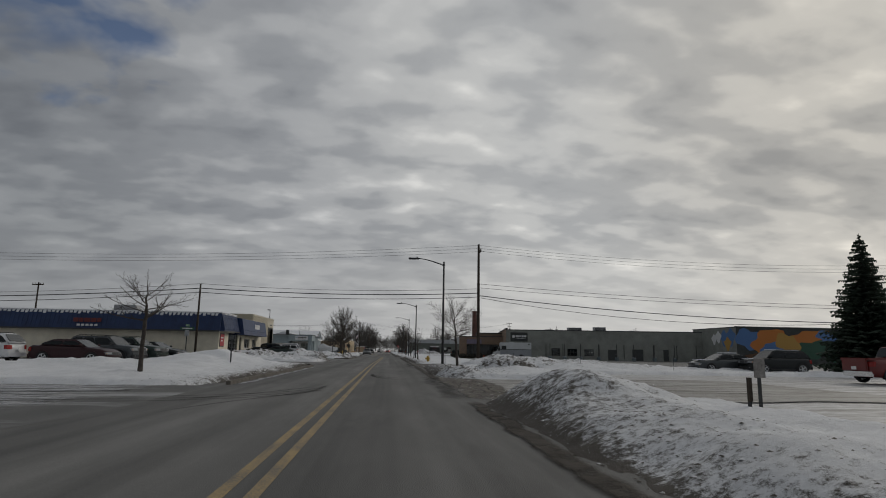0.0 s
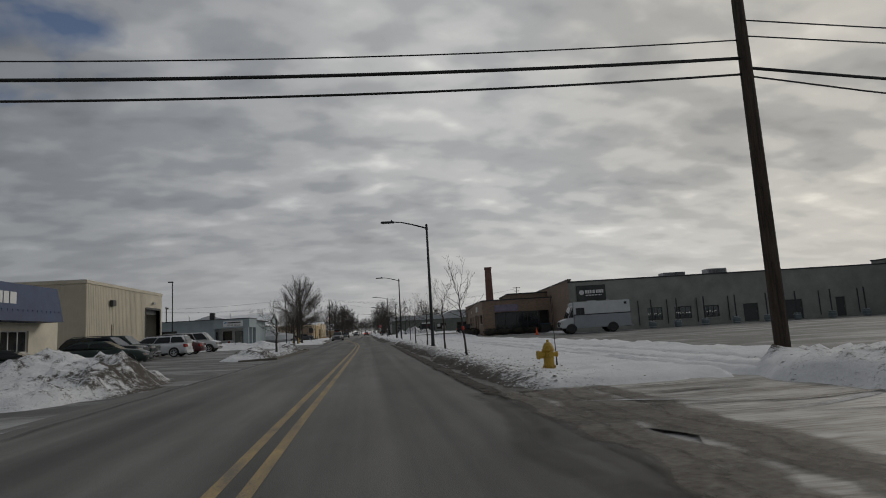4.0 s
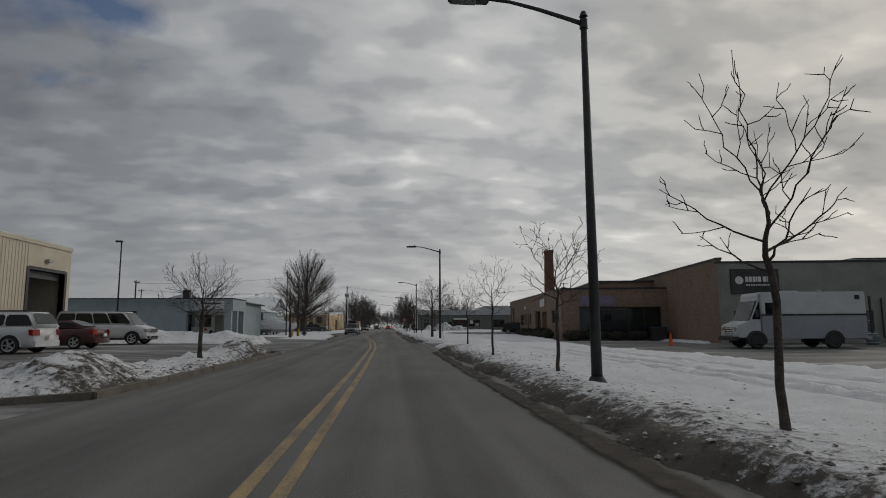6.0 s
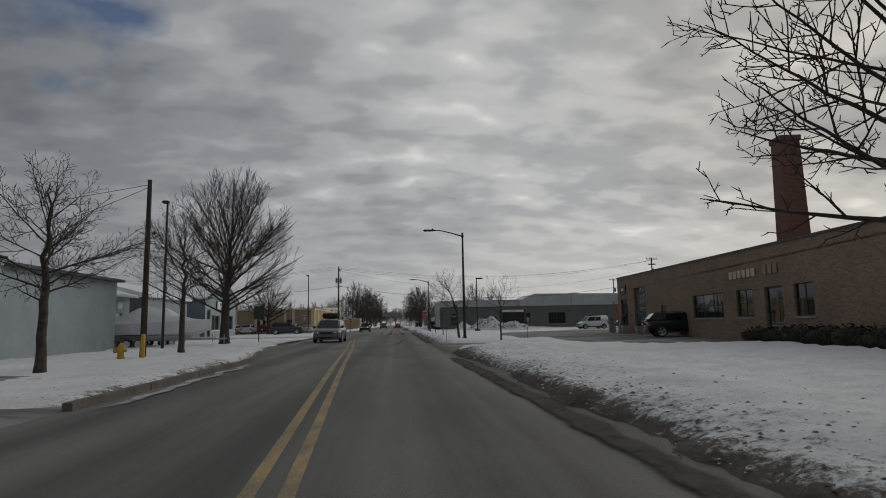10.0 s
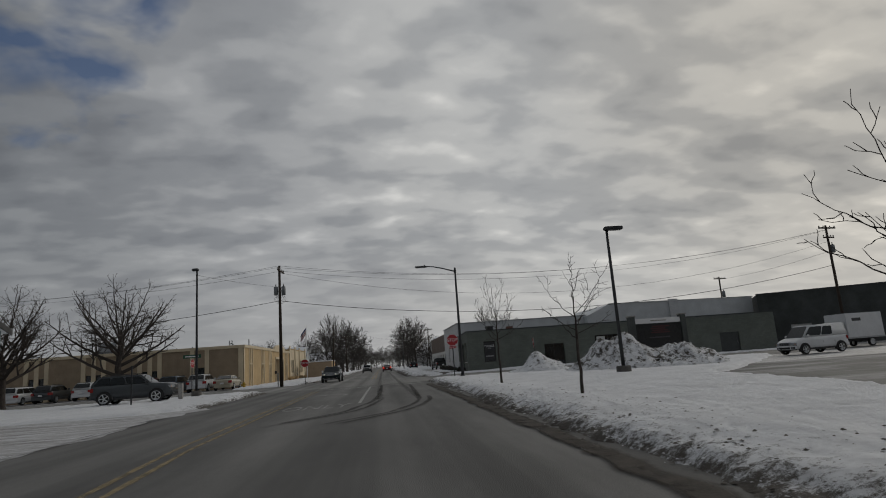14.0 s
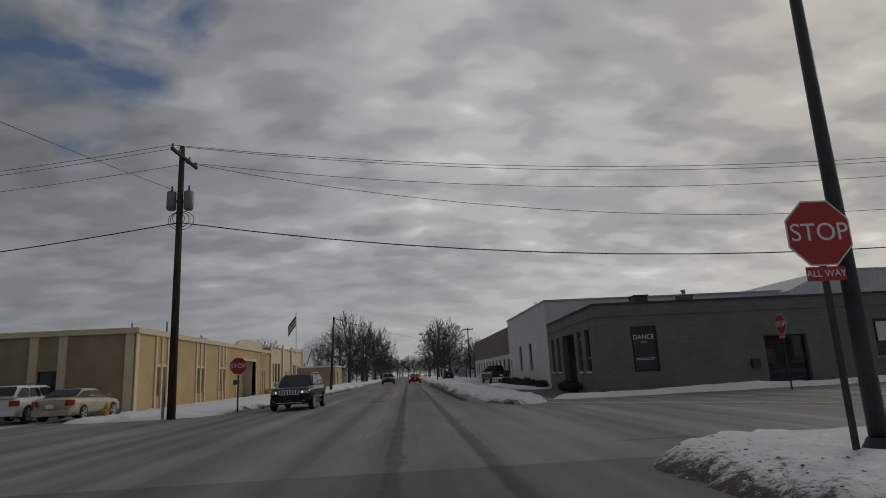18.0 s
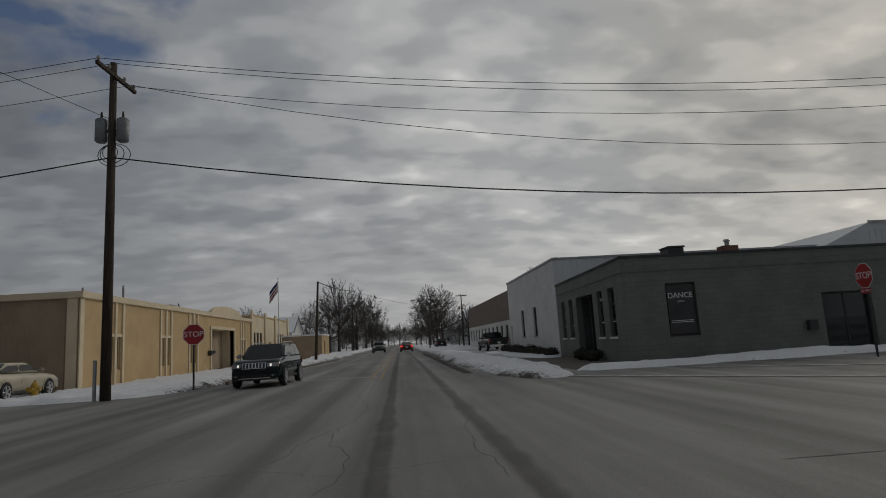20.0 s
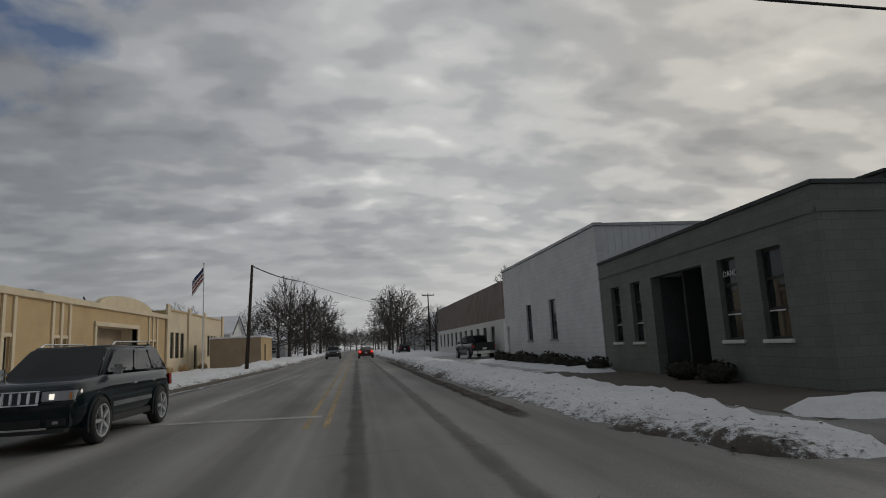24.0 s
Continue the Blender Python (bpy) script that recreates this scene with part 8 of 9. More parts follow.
def car(kind, x, y, rz, color, label, category="car", group="", z=0.0, lit=False, snow=False, rear_lit=False, name=None, grille_bars=4, grille_mat=None, plate=True, bright=False):
    L, W, H, R, fa, ra, deck, house = KINDS[kind]
    t = thing(name or {"suv": "suv", "sedan": "sedan_car", "minivan": "minivan", "van": "passenger_van", "compact_van": "small_van", "pickup": "pickup_truck"}[kind], label, category, x, y, z, rz, group)
    hw = W / 2
    low = 0.24 if kind in ("sedan", "minivan") else 0.32
    xs = sorted({d[0] for d in deck} | {round(float(v), 3) for v in np.linspace(-L / 2 + 0.1, L / 2 - 0.1, 22)} | {L / 2 - 0.04, -L / 2 + 0.04})
    dx, dz = [d[0] for d in deck][::-1], [d[1] for d in deck][::-1]

    def bow(y):
        """How far the nose and tail curve back from the middle towards the corners."""
        return 0.20 * min(1.0, abs(y) / hw) ** 2.4

    def ring(zb, zt, w):
        return [(-w * 0.86, zb), (w * 0.86, zb), (w * 0.97, zb + 0.10), (w, zb + 0.32 * (zt - zb)), (w * 0.985, zb + 0.72 * (zt - zb)), (w * 0.93, zt - 0.03), (w * 0.80, zt), (-w * 0.80, zt), (-w * 0.93, zt - 0.03), (-w * 0.985, zb + 0.72 * (zt - zb)), (-w, zb + 0.32 * (zt - zb)), (-w * 0.97, zb + 0.10)]
    st = []
    for v in xs:
        e = min(1.0, (L / 2 - abs(v)) / 0.5)
        w = hw * (0.86 + 0.14 * math.sqrt(max(0.0, 1 - (1 - e) ** 2)))
        zb = low + 0.12 * (1 - e) ** 2
        st.append((v, zb, float(np.interp(v, dx, dz)), w))
    shell = loft(st, ring)
    for v in shell.verts:
        f = max(0.0, min(1.0, (abs(v.co.x) - (L / 2 - 0.9)) / 0.9))
        v.co.x -= math.copysign(f * f * bow(v.co.y), v.co.x)
        # the nose and tail lean in above the bumpers
        if abs(v.co.x) > L / 2 - 0.35 and v.co.z > low + 0.35:
            v.co.x -= math.copysign(0.05 * (v.co.z - low - 0.35) / 0.4, v.co.x)
    body = part("body", shell, color, t)
    body.data.polygons.foreach_set("use_smooth", [True] * len(body.data.polygons))
    # glass house: pillars and roof in body colour, glass set just proud
    (ax, az), (bx, bz), (cx, cz), (ex, ez) = house
    wb, wt = hw * 0.90, hw * 0.76
    bm = bmesh.new()
    lows = [(ax, az - 0.06, wb), (bx - 0.0, bz, wt), (cx, cz, wt * 0.98), (ex, ez - 0.06, wb)]
    A = [[bm.verts.new((px, s * w, pz)) for px, pz, w in lows] for s in (-1, 1)]
    bm.faces.new(A[0]), bm.faces.new(A[1][::-1])
    for k in range(4):
        j = (k + 1) % 4
        bm.faces.new((A[0][k], A[1][k], A[1][j], A[0][j]))
    bmesh.ops.recalc_face_normals(bm, faces=bm.faces[:])
    bmesh.ops.bevel(bm, geom=bm.edges[:], offset=0.075, segments=4, affect="EDGES", clamp_overlap=True)
    roof = part("cabin", bm, color, t)
    roof.data.polygons.foreach_set("use_smooth", [True] * len(roof.data.polygons))

    def lerp3(p, q, f):
        return tuple(a + (b - a) * f for a, b in zip(p, q))

    def pane(name, corners, n, mat):
        """A glass panel 8 mm proud of the cabin, with rounded corners."""
        n = Vector(n).normalized()
        bm = bmesh.new()
        vs = [bm.verts.new(Vector(c) + n * 0.012) for c in corners]
        f = bm.faces.new(vs)
        bmesh.ops.bevel(bm, geom=bm.verts[:], offset=0.05, segments=2, affect="VERTICES")
        r = bmesh.ops.extrude_face_region(bm, geom=bm.faces[:])
        bmesh.ops.translate(bm, verts=[v for v in r["geom"] if isinstance(v, bmesh.types.BMVert)], vec=-n * 0.03)
        bmesh.ops.recalc_face_normals(bm, faces=bm.faces[:])
        return part(name, bm, mat, t)
    def fascia(name, end, y0, y1, z0, z1, proud, mat, owner):
        """A strip that follows the curved nose (end 1) or tail (end -1)."""
        bm = bmesh.new()
        n = max(2, int((y1 - y0) / 0.12))
        rows = []
        for k in range(n + 1):
            y = y0 + (y1 - y0) * k / n
            row = []
            for z, depth in ((z0, 0.0), (z1, 0.0), (z1, 0.16), (z0, 0.16)):
                x = L / 2 - bow(y) - 0.05 * max(0.0, z - low - 0.35) / 0.4 + proud - depth
                row.append(bm.verts.new((end * x, y, z)))
            rows.append(row)
        for a, b in zip(rows, rows[1:]):
            for k in range(4):
                bm.faces.new((a[k], a[(k + 1) % 4], b[(k + 1) % 4], b[k]))
        bm.faces.new(rows[0][::-1]), bm.faces.new(rows[-1])
        bmesh.ops.recalc_face_normals(bm, faces=bm.faces[:])
        bmesh.ops.bevel(bm, geom=[e for e in bm.edges if e.calc_face_angle(0) > 1.0], offset=min(0.012, (z1 - z0) * 0.3, proud * 0.4), segments=2, affect="EDGES", clamp_overlap=True)
        return part(name, bm, mat, owner)
    # windscreen and rear window
    wsn = Vector((bz - az, 0, ax - bx))
    lo, hi = 0.10, 0.93
    f0, f1 = (ax + (bx - ax) * lo, az - 0.06 + (bz - az + 0.06) * lo, wb + (wt - wb) * lo), (ax + (bx - ax) * hi, az - 0.06 + (bz - az + 0.06) * hi, wb + (wt - wb) * hi)
    pane("windscreen", [(f0[0], -f0[2] + 0.09, f0[1]), (f0[0], f0[2] - 0.09, f0[1]), (f1[0], f1[2] - 0.08, f1[1]), (f1[0], -f1[2] + 0.08, f1[1])], wsn, M["carglass"])
    rsn = Vector((-(cz - ez), 0, cx - ex))
    g0, g1 = (ex + (cx - ex) * 0.22, ez + (cz - ez) * 0.22, wb + (wt - wb) * 0.22), (ex + (cx - ex) * 0.9, ez + (cz - ez) * 0.9, wb + (wt - wb) * 0.9)
    pane("rear_window", [(g0[0], g0[2] - 0.1, g0[1]), (g0[0], -g0[2] + 0.1, g0[1]), (g1[0], -g1[2] + 0.09, g1[1]), (g1[0], g1[2] - 0.09, g1[1])], rsn, M["carglass"])
    # side windows
    cuts = {"sedan": (0.0, 0.5, 1.0), "suv": (0.0, 0.40, 0.72, 1.0), "minivan": (0.0, 0.36, 0.70, 1.0), "van": (0.0, 0.27, 0.50, 0.75, 1.0), "compact_van": (0.0, 0.38, 0.66), "pickup": (0.0, 0.58, 1.0)}[kind]
    zlo, zhi = max(az, ez) + 0.045, min(bz, cz) - 0.10

    def edge_x(z, front):
        (p, q) = ((ax, az), (bx, bz)) if front else ((ex, ez), (cx, cz))
        return p[0] + (q[0] - p[0]) * (z - p[1]) / (q[1] - p[1])
    for s in (-1, 1):
        def wy(z):
            return s * (wb + (wt - wb) * (z - az + 0.06) / (bz - az + 0.06))
        for u0, u1 in zip(cuts, cuts[1:]):
            pts = []
            for u, z in ((u0, zlo), (u1, zlo), (u1, zhi), (u0, zhi)):
                xf, xr = edge_x(z, True) - 0.12, edge_x(z, False) + 0.14
                pts.append((xf + (xr - xf) * u + (-0.03 if u == u0 else 0.03), wy(z), z))
            pane("side_window", pts if s > 0 else pts[::-1], (0, s, (wb - wt) / (bz - az)), M["carglass"])
        # door seams, handles, mirror, sill
        for u in cuts[1:3]:
            xx = edge_x(zlo, True) - 0.12 + (edge_x(zlo, False) - edge_x(zlo, True) + 0.26) * u
            zs = low + 0.62 * (max(az, ez) - low)
            part("door_seam", boxed(xx - 0.006, xx + 0.006, *sorted((s * hw * 0.9, s * (hw * 0.994 + 0.002))), low + 0.2, zs), M["plastic"], t)
            part("door_handle", boxed(xx + 0.08, xx + 0.27, *sorted((s * hw * 0.93, s * (hw * 0.985 + 0.02))), az - 0.19, az - 0.155, bevel=0.012), M["chrome"] if bright else color, t)
        my = sorted((s * hw * 0.9, s * (hw + 0.17)))
        part("wing_mirror", boxed(ax - 0.44, ax - 0.28, my[0], my[1], az + 0.03, az + 0.2, bevel=0.06), M["chrome"] if bright else M["plastic"] if kind in ("pickup", "van", "minivan") else color, t)
        if bright:
            part("side_moulding", boxed(ra + R + 0.12, fa - R - 0.12, *sorted((s * hw * 0.95, s * (hw + 0.012))), low + 0.24, low + 0.32, bevel=0.012), M["can"], t)
        sy = sorted((s * hw * 0.85, s * hw * 0.985))
        part("sill", boxed(ra + R + 0.08, fa - R - 0.08, sy[0], sy[1], low - 0.03, low + 0.09, bevel=0.02), M["plastic"], t)
        for ex_ in (fa, ra):
            # a solid black disc stands in for the dark hollow behind each wheel
            bm = bmesh.new()
            rr = R * 1.16
            prof = [(ex_ + rr * math.cos(radians(a)), R + rr * math.sin(radians(a))) for a in range(-20, 201, 10)]
            y0, y1 = sorted((s * hw * 0.80, s * (hw * 1.0 + 0.004)))
            prism(bm, prof, y0, y1)
            part("wheel_well_disc", bm, M["rubber"], t)
            bm = bmesh.new()
            band = range(-8, 189, 14)
            prism(bm, [(ex_ + R * 1.27 * math.cos(radians(a)), R + R * 1.27 * math.sin(radians(a))) for a in band] + [(ex_ + R * 1.13 * math.cos(radians(a)), R + R * 1.13 * math.sin(radians(a))) for a in list(band)[::-1]], *sorted((s * hw * 0.9, s * (hw + 0.022))))
            part("wheel_arch", bm, color if kind in ("sedan", "minivan", "suv") else M["plastic"], t)
            add_wheel(t, ex_, s * (hw - 0.055), R)
        # lamps
        hl = M["lamp_on"] if lit else M["lamp_off"]
        zl = float(np.interp(L / 2 - 0.1, dx, dz))
        tall = 0.13 if kind in ("sedan", "minivan") else 0.16
        hd = fascia("headlamp", 1, *sorted((s * hw * 0.50, s * hw * 0.93)), zl - 0.05 - tall, zl - 0.06, 0.02, M["lamp_off"], t)
        fascia("lamp_surround", 1, *sorted((s * hw * 0.49, s * hw * 0.94)), zl - 0.085 - tall, zl - 0.062 - tall, 0.03, M["plastic"], hd)
        fascia("bulb", 1, *sorted((s * hw * 0.60, s * hw * 0.69)), zl - 0.035 - tall, zl - 0.085, 0.03, hl, hd)
        fascia("turn_lamp", 1, *sorted((s * hw * 0.87, s * hw * 0.92)), zl - 0.04 - tall, zl - 0.08, 0.026, M["amber"], hd)
        zt = ez - 0.10
        fascia("tail_lamp", -1, *sorted((s * hw * 0.66, s * hw * 0.99)), zt - 0.24, zt, 0.03, M["tail_on"] if rear_lit else M["taillamp"], t)
        fg = fascia("fog_lamp_pocket", 1, *sorted((s * hw * 0.60, s * hw * 0.86)), low + 0.08, low + 0.20, 0.055, M["rubber"], t)
        fascia("fog_lamp", 1, *sorted((s * hw * 0.68, s * hw * 0.78)), low + 0.105, low + 0.175, 0.062, M["lamp_off"], fg)
    # front and rear ends
    zg = float(np.interp(L / 2 - 0.1, dx, dz))
    g = fascia("grille", 1, -hw * 0.46, hw * 0.46, zg - 0.235, zg - 0.055, 0.026, M["plastic"], t)
    for z0, z1 in ((zg - 0.255, zg - 0.236), (zg - 0.054, zg - 0.036)):
        fascia("grille_rim", 1, -hw * 0.48, hw * 0.48, z0, z1, 0.034, grille_mat or M["can"], g)
    for k in range(grille_bars + 1):
        yk = -hw * 0.45 + hw * 0.90 * k / grille_bars
        fascia("grille_bar", 1, yk - 0.022, yk + 0.022, zg - 0.235, zg - 0.055, 0.040, grille_mat or M["can"], g)
    fascia("front_bumper", 1, -hw * 0.90, hw * 0.90, low + 0.05, low + 0.30, 0.035, M["chrome"] if kind == "pickup" else color, t)
    fascia("lower_intake", 1, -hw * 0.52, hw * 0.52, low + 0.07, low + 0.20, 0.052, M["rubber"], t)
    fascia("chin", 1, -hw * 0.84, hw * 0.84, low - 0.02, low + 0.055, 0.02, M["plastic"], t)
    if bright:
        fascia("bumper_strip", 1, -hw * 0.62, hw * 0.62, low + 0.045, low + 0.075, 0.06, M["chrome"], t)
    fascia("rear_bumper", -1, -hw * 0.90, hw * 0.90, low + 0.04, low + 0.28, 0.05, color if kind != "pickup" else M["chrome"], t)
    if plate:
        part("number_plate", boxed(-L / 2 - 0.02, -L / 2 + 0.02, -0.16, 0.16, low + 0.36, low + 0.52), M["signwhite"], t)
    if kind == "pickup":
        part("bed_well", boxed(-L / 2 + 0.12, ex - 0.1, -hw * 0.78, hw * 0.78, ez - 0.1, ez + 0.008), M["plastic"], t)
        for s in (-1, 1):
            yy = sorted((s * hw * 0.78, s * hw * 0.92))
            part("bed_rail", boxed(-L / 2 + 0.03, ex - 0.05, yy[0], yy[1], ez - 0.05, ez + 0.07, bevel=0.02), color, t)
        part("tailgate", boxed(-L / 2 - 0.012, -L / 2 + 0.08, -hw * 0.8, hw * 0.8, low + 0.32, ez + 0.06, bevel=0.02), color, t)
    if kind in ("suv", "minivan"):
        for s in (-1, 1):
            part("roof_rail", tubed([(bx - 0.15, s * wt * 0.88, bz + 0.0), (bx - 0.3, s * wt * 0.88, bz + 0.06), (cx + 0.3, s * wt * 0.88, cz + 0.06), (cx + 0.15, s * wt * 0.88, cz)], 0.018, 6), M["galv"] if bright else M["plastic"], t)
    if snow:
        bm = bmesh.new()
        box(bm, cx + 0.1, bx - 0.08, -wt * 0.85, wt * 0.85, max(bz, cz) - 0.04, max(bz, cz) + 0.07)
        bmesh.ops.bevel(bm, geom=bm.edges[:], offset=0.05, segments=2, affect="EDGES")
        part("roof_snow", bm, M["roofsnow"], t, "thin snow on the roof")
        part("hood_snow", boxed(ax + 0.1, L / 2 - 0.35, -hw * 0.7, hw * 0.7, az - 0.06, az - 0.0, bevel=0.02), M["roofsnow"], t)
    return t


C = dict(
    crimson=paint("dark_red_car_paint", (0.15, 0.016, 0.013), 0.35), wine=paint("deep_wine_paint", (0.032, 0.010, 0.012), 0.3),
    white=paint("white_car_paint", (0.62, 0.63, 0.64)), silver=paint("silver_car_paint", (0.36, 0.38, 0.40), 0.3, 0.6), grey=paint("grey_car_paint", (0.06, 0.066, 0.07), 0.3, 0.4), black=paint("black_car_paint", (0.014, 0.017, 0.018), 0.22),
    maroon=paint("maroon_car_paint", (0.075, 0.018, 0.020), 0.3), red=paint("red_car_paint", (0.27, 0.022, 0.018), 0.3), green=paint("dark_green_paint", (0.025, 0.040, 0.034), 0.3), teal=paint("dark_teal_paint", (0.007, 0.014, 0.016), 0.12), pewter=paint("pewter_paint", (0.20, 0.21, 0.22), 0.3, 0.5), beige=paint("beige_car_paint", (0.42, 0.38, 0.29), 0.35, 0.3), blue=paint("slate_blue_paint", (0.075, 0.10, 0.13), 0.3, 0.4))

# before the store
ROW = "cars parked before the store"
car("suv", -22.5, 52.3, 180, C["white"], "white suv parked tail out beside the cream store", group=ROW, z=0.2)
car("sedan", -17.3, 52.8, -4, C["wine"], "dark maroon sedan parked behind the snow", group=ROW, z=0.2)
car("suv", -16.9, 55.8, -8, C["grey"], "grey suv with a chrome grille parked behind snow", group=ROW, z=0.2)
car("suv", -16.5, 58.5, -8, C["green"], "dark green suv parked behind the snow", group=ROW, z=0.2)
car("sedan", -16.0, 61.2, -8, C["black"], "black sedan parked behind the snow bank", group=ROW, z=0.2)
# snowy lot on the right
car("sedan", 25.9, 58.2, 180, C["grey"], "dark grey sedan with snow on its roof in the snowy lot", snow=True)
car("suv", 28.8, 56.5, 180, C["black"], "black suv parked in the snowy lot", snow=True)
car("pickup", 27.0, 43.4, 0, C["crimson"], "red pickup truck parked in the snowy lot", category="truck")
# workshop lot
car("sedan", -12.8, 96.5, 10, C["green"], "dark green sedan parked at the workshop", z=0.2)
car("suv", -14.5, 101.2, 0, C["black"], "black suv parked at the workshop", z=0.22)
car("pickup", -16.4, 107.6, 0, C["green"], "dark green pickup truck parked at the workshop", category="truck", z=0.22)
car("minivan", -15.6, 113.8, 180, C["white"], "white minivan parked nose to the workshop", z=0.22)
car("sedan", -15.9, 119.6, 180, C["maroon"], "dull red car parked between two vans", z=0.22)
car("van", -16.6, 126.8, 0, C["white"], "long white passenger van beside the workshop", category="van", z=0.22)
car("pickup", -20.2, 161.6, 75, C["white"], "white pickup truck under the dealership canopy", category="truck", z=0.05)
for k, (x, y, c) in enumerate(((-24, 176, "white"), (-21, 189, "beige"), (-24, 192, "grey"))):
    car("suv" if k != 1 else "sedan", x, y, 15 * k, C[c], "car parked behind the dealership yard")
car("sedan", -14.2, 90.5, 20, C["black"], "dark sedan behind the ploughed snow heap")
car("suv", -17.5, 91.5, 10, C["grey"], "grey suv behind the ploughed snow heap")
# right lots
car("suv", 20.4, 176.6, -12, C["black"], "black suv parked before the brick shop")
car("compact_van", 29.0, 221.2, 187, C["white"], "small white delivery van before the grey building", category="van")
# parking beside the tan office
LOT = "cars parked along the tan office"
car("suv", -14.9, 221.4, 4, C["grey"], "dark grey suv parked by the side street", z=0.12)
WORDS = {"beige": "beige", "white": "white", "blue": "slate blue", "grey": "dark grey", "black": "black", "maroon": "dull red"}
for k, (kind, x, c) in enumerate((("sedan", -15.75, "beige"), ("suv", -18.3, "white"), ("minivan", -20.85, "blue"), ("suv", -23.4, "maroon"), ("suv", -26.2, "white"), ("suv", -28.9, "white"), ("suv", -32.4, "grey"), ("minivan", -35.5, "white"), ("suv", -39.0, "white"), ("suv", -43.0, "black"))):
    car(kind, x, 246.8 + 0.2 * (k % 2), 90, C[c], WORDS[c] + (" sedan" if kind == "sedan" else " suv" if kind == "suv" else " minivan") + " parked nose to the tan office", group=LOT)
# on the road
waiting = car("suv", -5.15, 245.4, -92, C["teal"], "black suv with chrome grille and lit headlamps waiting at the crossing", lit=True, name="suv", grille_bars=7, grille_mat=M["chrome"], plate=False, bright=True)
waiting.scale = (0.92, 0.92, 0.92)
van = car("minivan", -4.65, 182.6, -91, C["pewter"], "silver minivan with a roof box and lit headlamps", lit=True, plate=False, grille_bars=1, grille_mat=M["can"])
rb = thing("roof_box", "black roof cargo box on a minivan", "roof box", -4.65, 182.9, 1.76, -91)
bm = bmesh.new()
bmesh.ops.create_icosphere(bm, subdivisions=4, radius=1.0)
for q in bm.verts:
    c_ = [math.copysign(abs(k) ** 0.55, k) for k in q.co]
    q.co = Vector((0.78 * c_[0], 0.64 * c_[1], 0.22 + 0.22 * c_[2] + 0.02 * noise.noise(q.co * 3)))
part("shell", bm, M["rubber"], rb, smooth=True)
for x_ in (-0.4, 0.4):
    part("strap", tubed([(x_, -0.66, 0.02), (x_, -0.66, 0.3), (x_, -0.5, 0.445), (x_, 0.5, 0.445), (x_, 0.66, 0.3), (x_, 0.66, 0.02)], 0.014, 5), M["plastic"], rb)
car("sedan", 0.9, 312.0, 90, C["maroon"], "red car driving ahead with lit tail lamps", rear_lit=True)
car("suv", -3.4, 318.0, -90, C["grey"], "dark suv coming up the street with lit headlamps", lit=True, plate=False)
car("pickup", 9.4, 283.0, 95, C["black"], "black pickup truck parked beside the white warehouse", category="truck")
car("suv", 8.0, 340.0, 90, C["black"], "dark suv parked down the street")
car("sedan", 8.4, 352.0, 90, C["grey"], "grey car parked down the street")


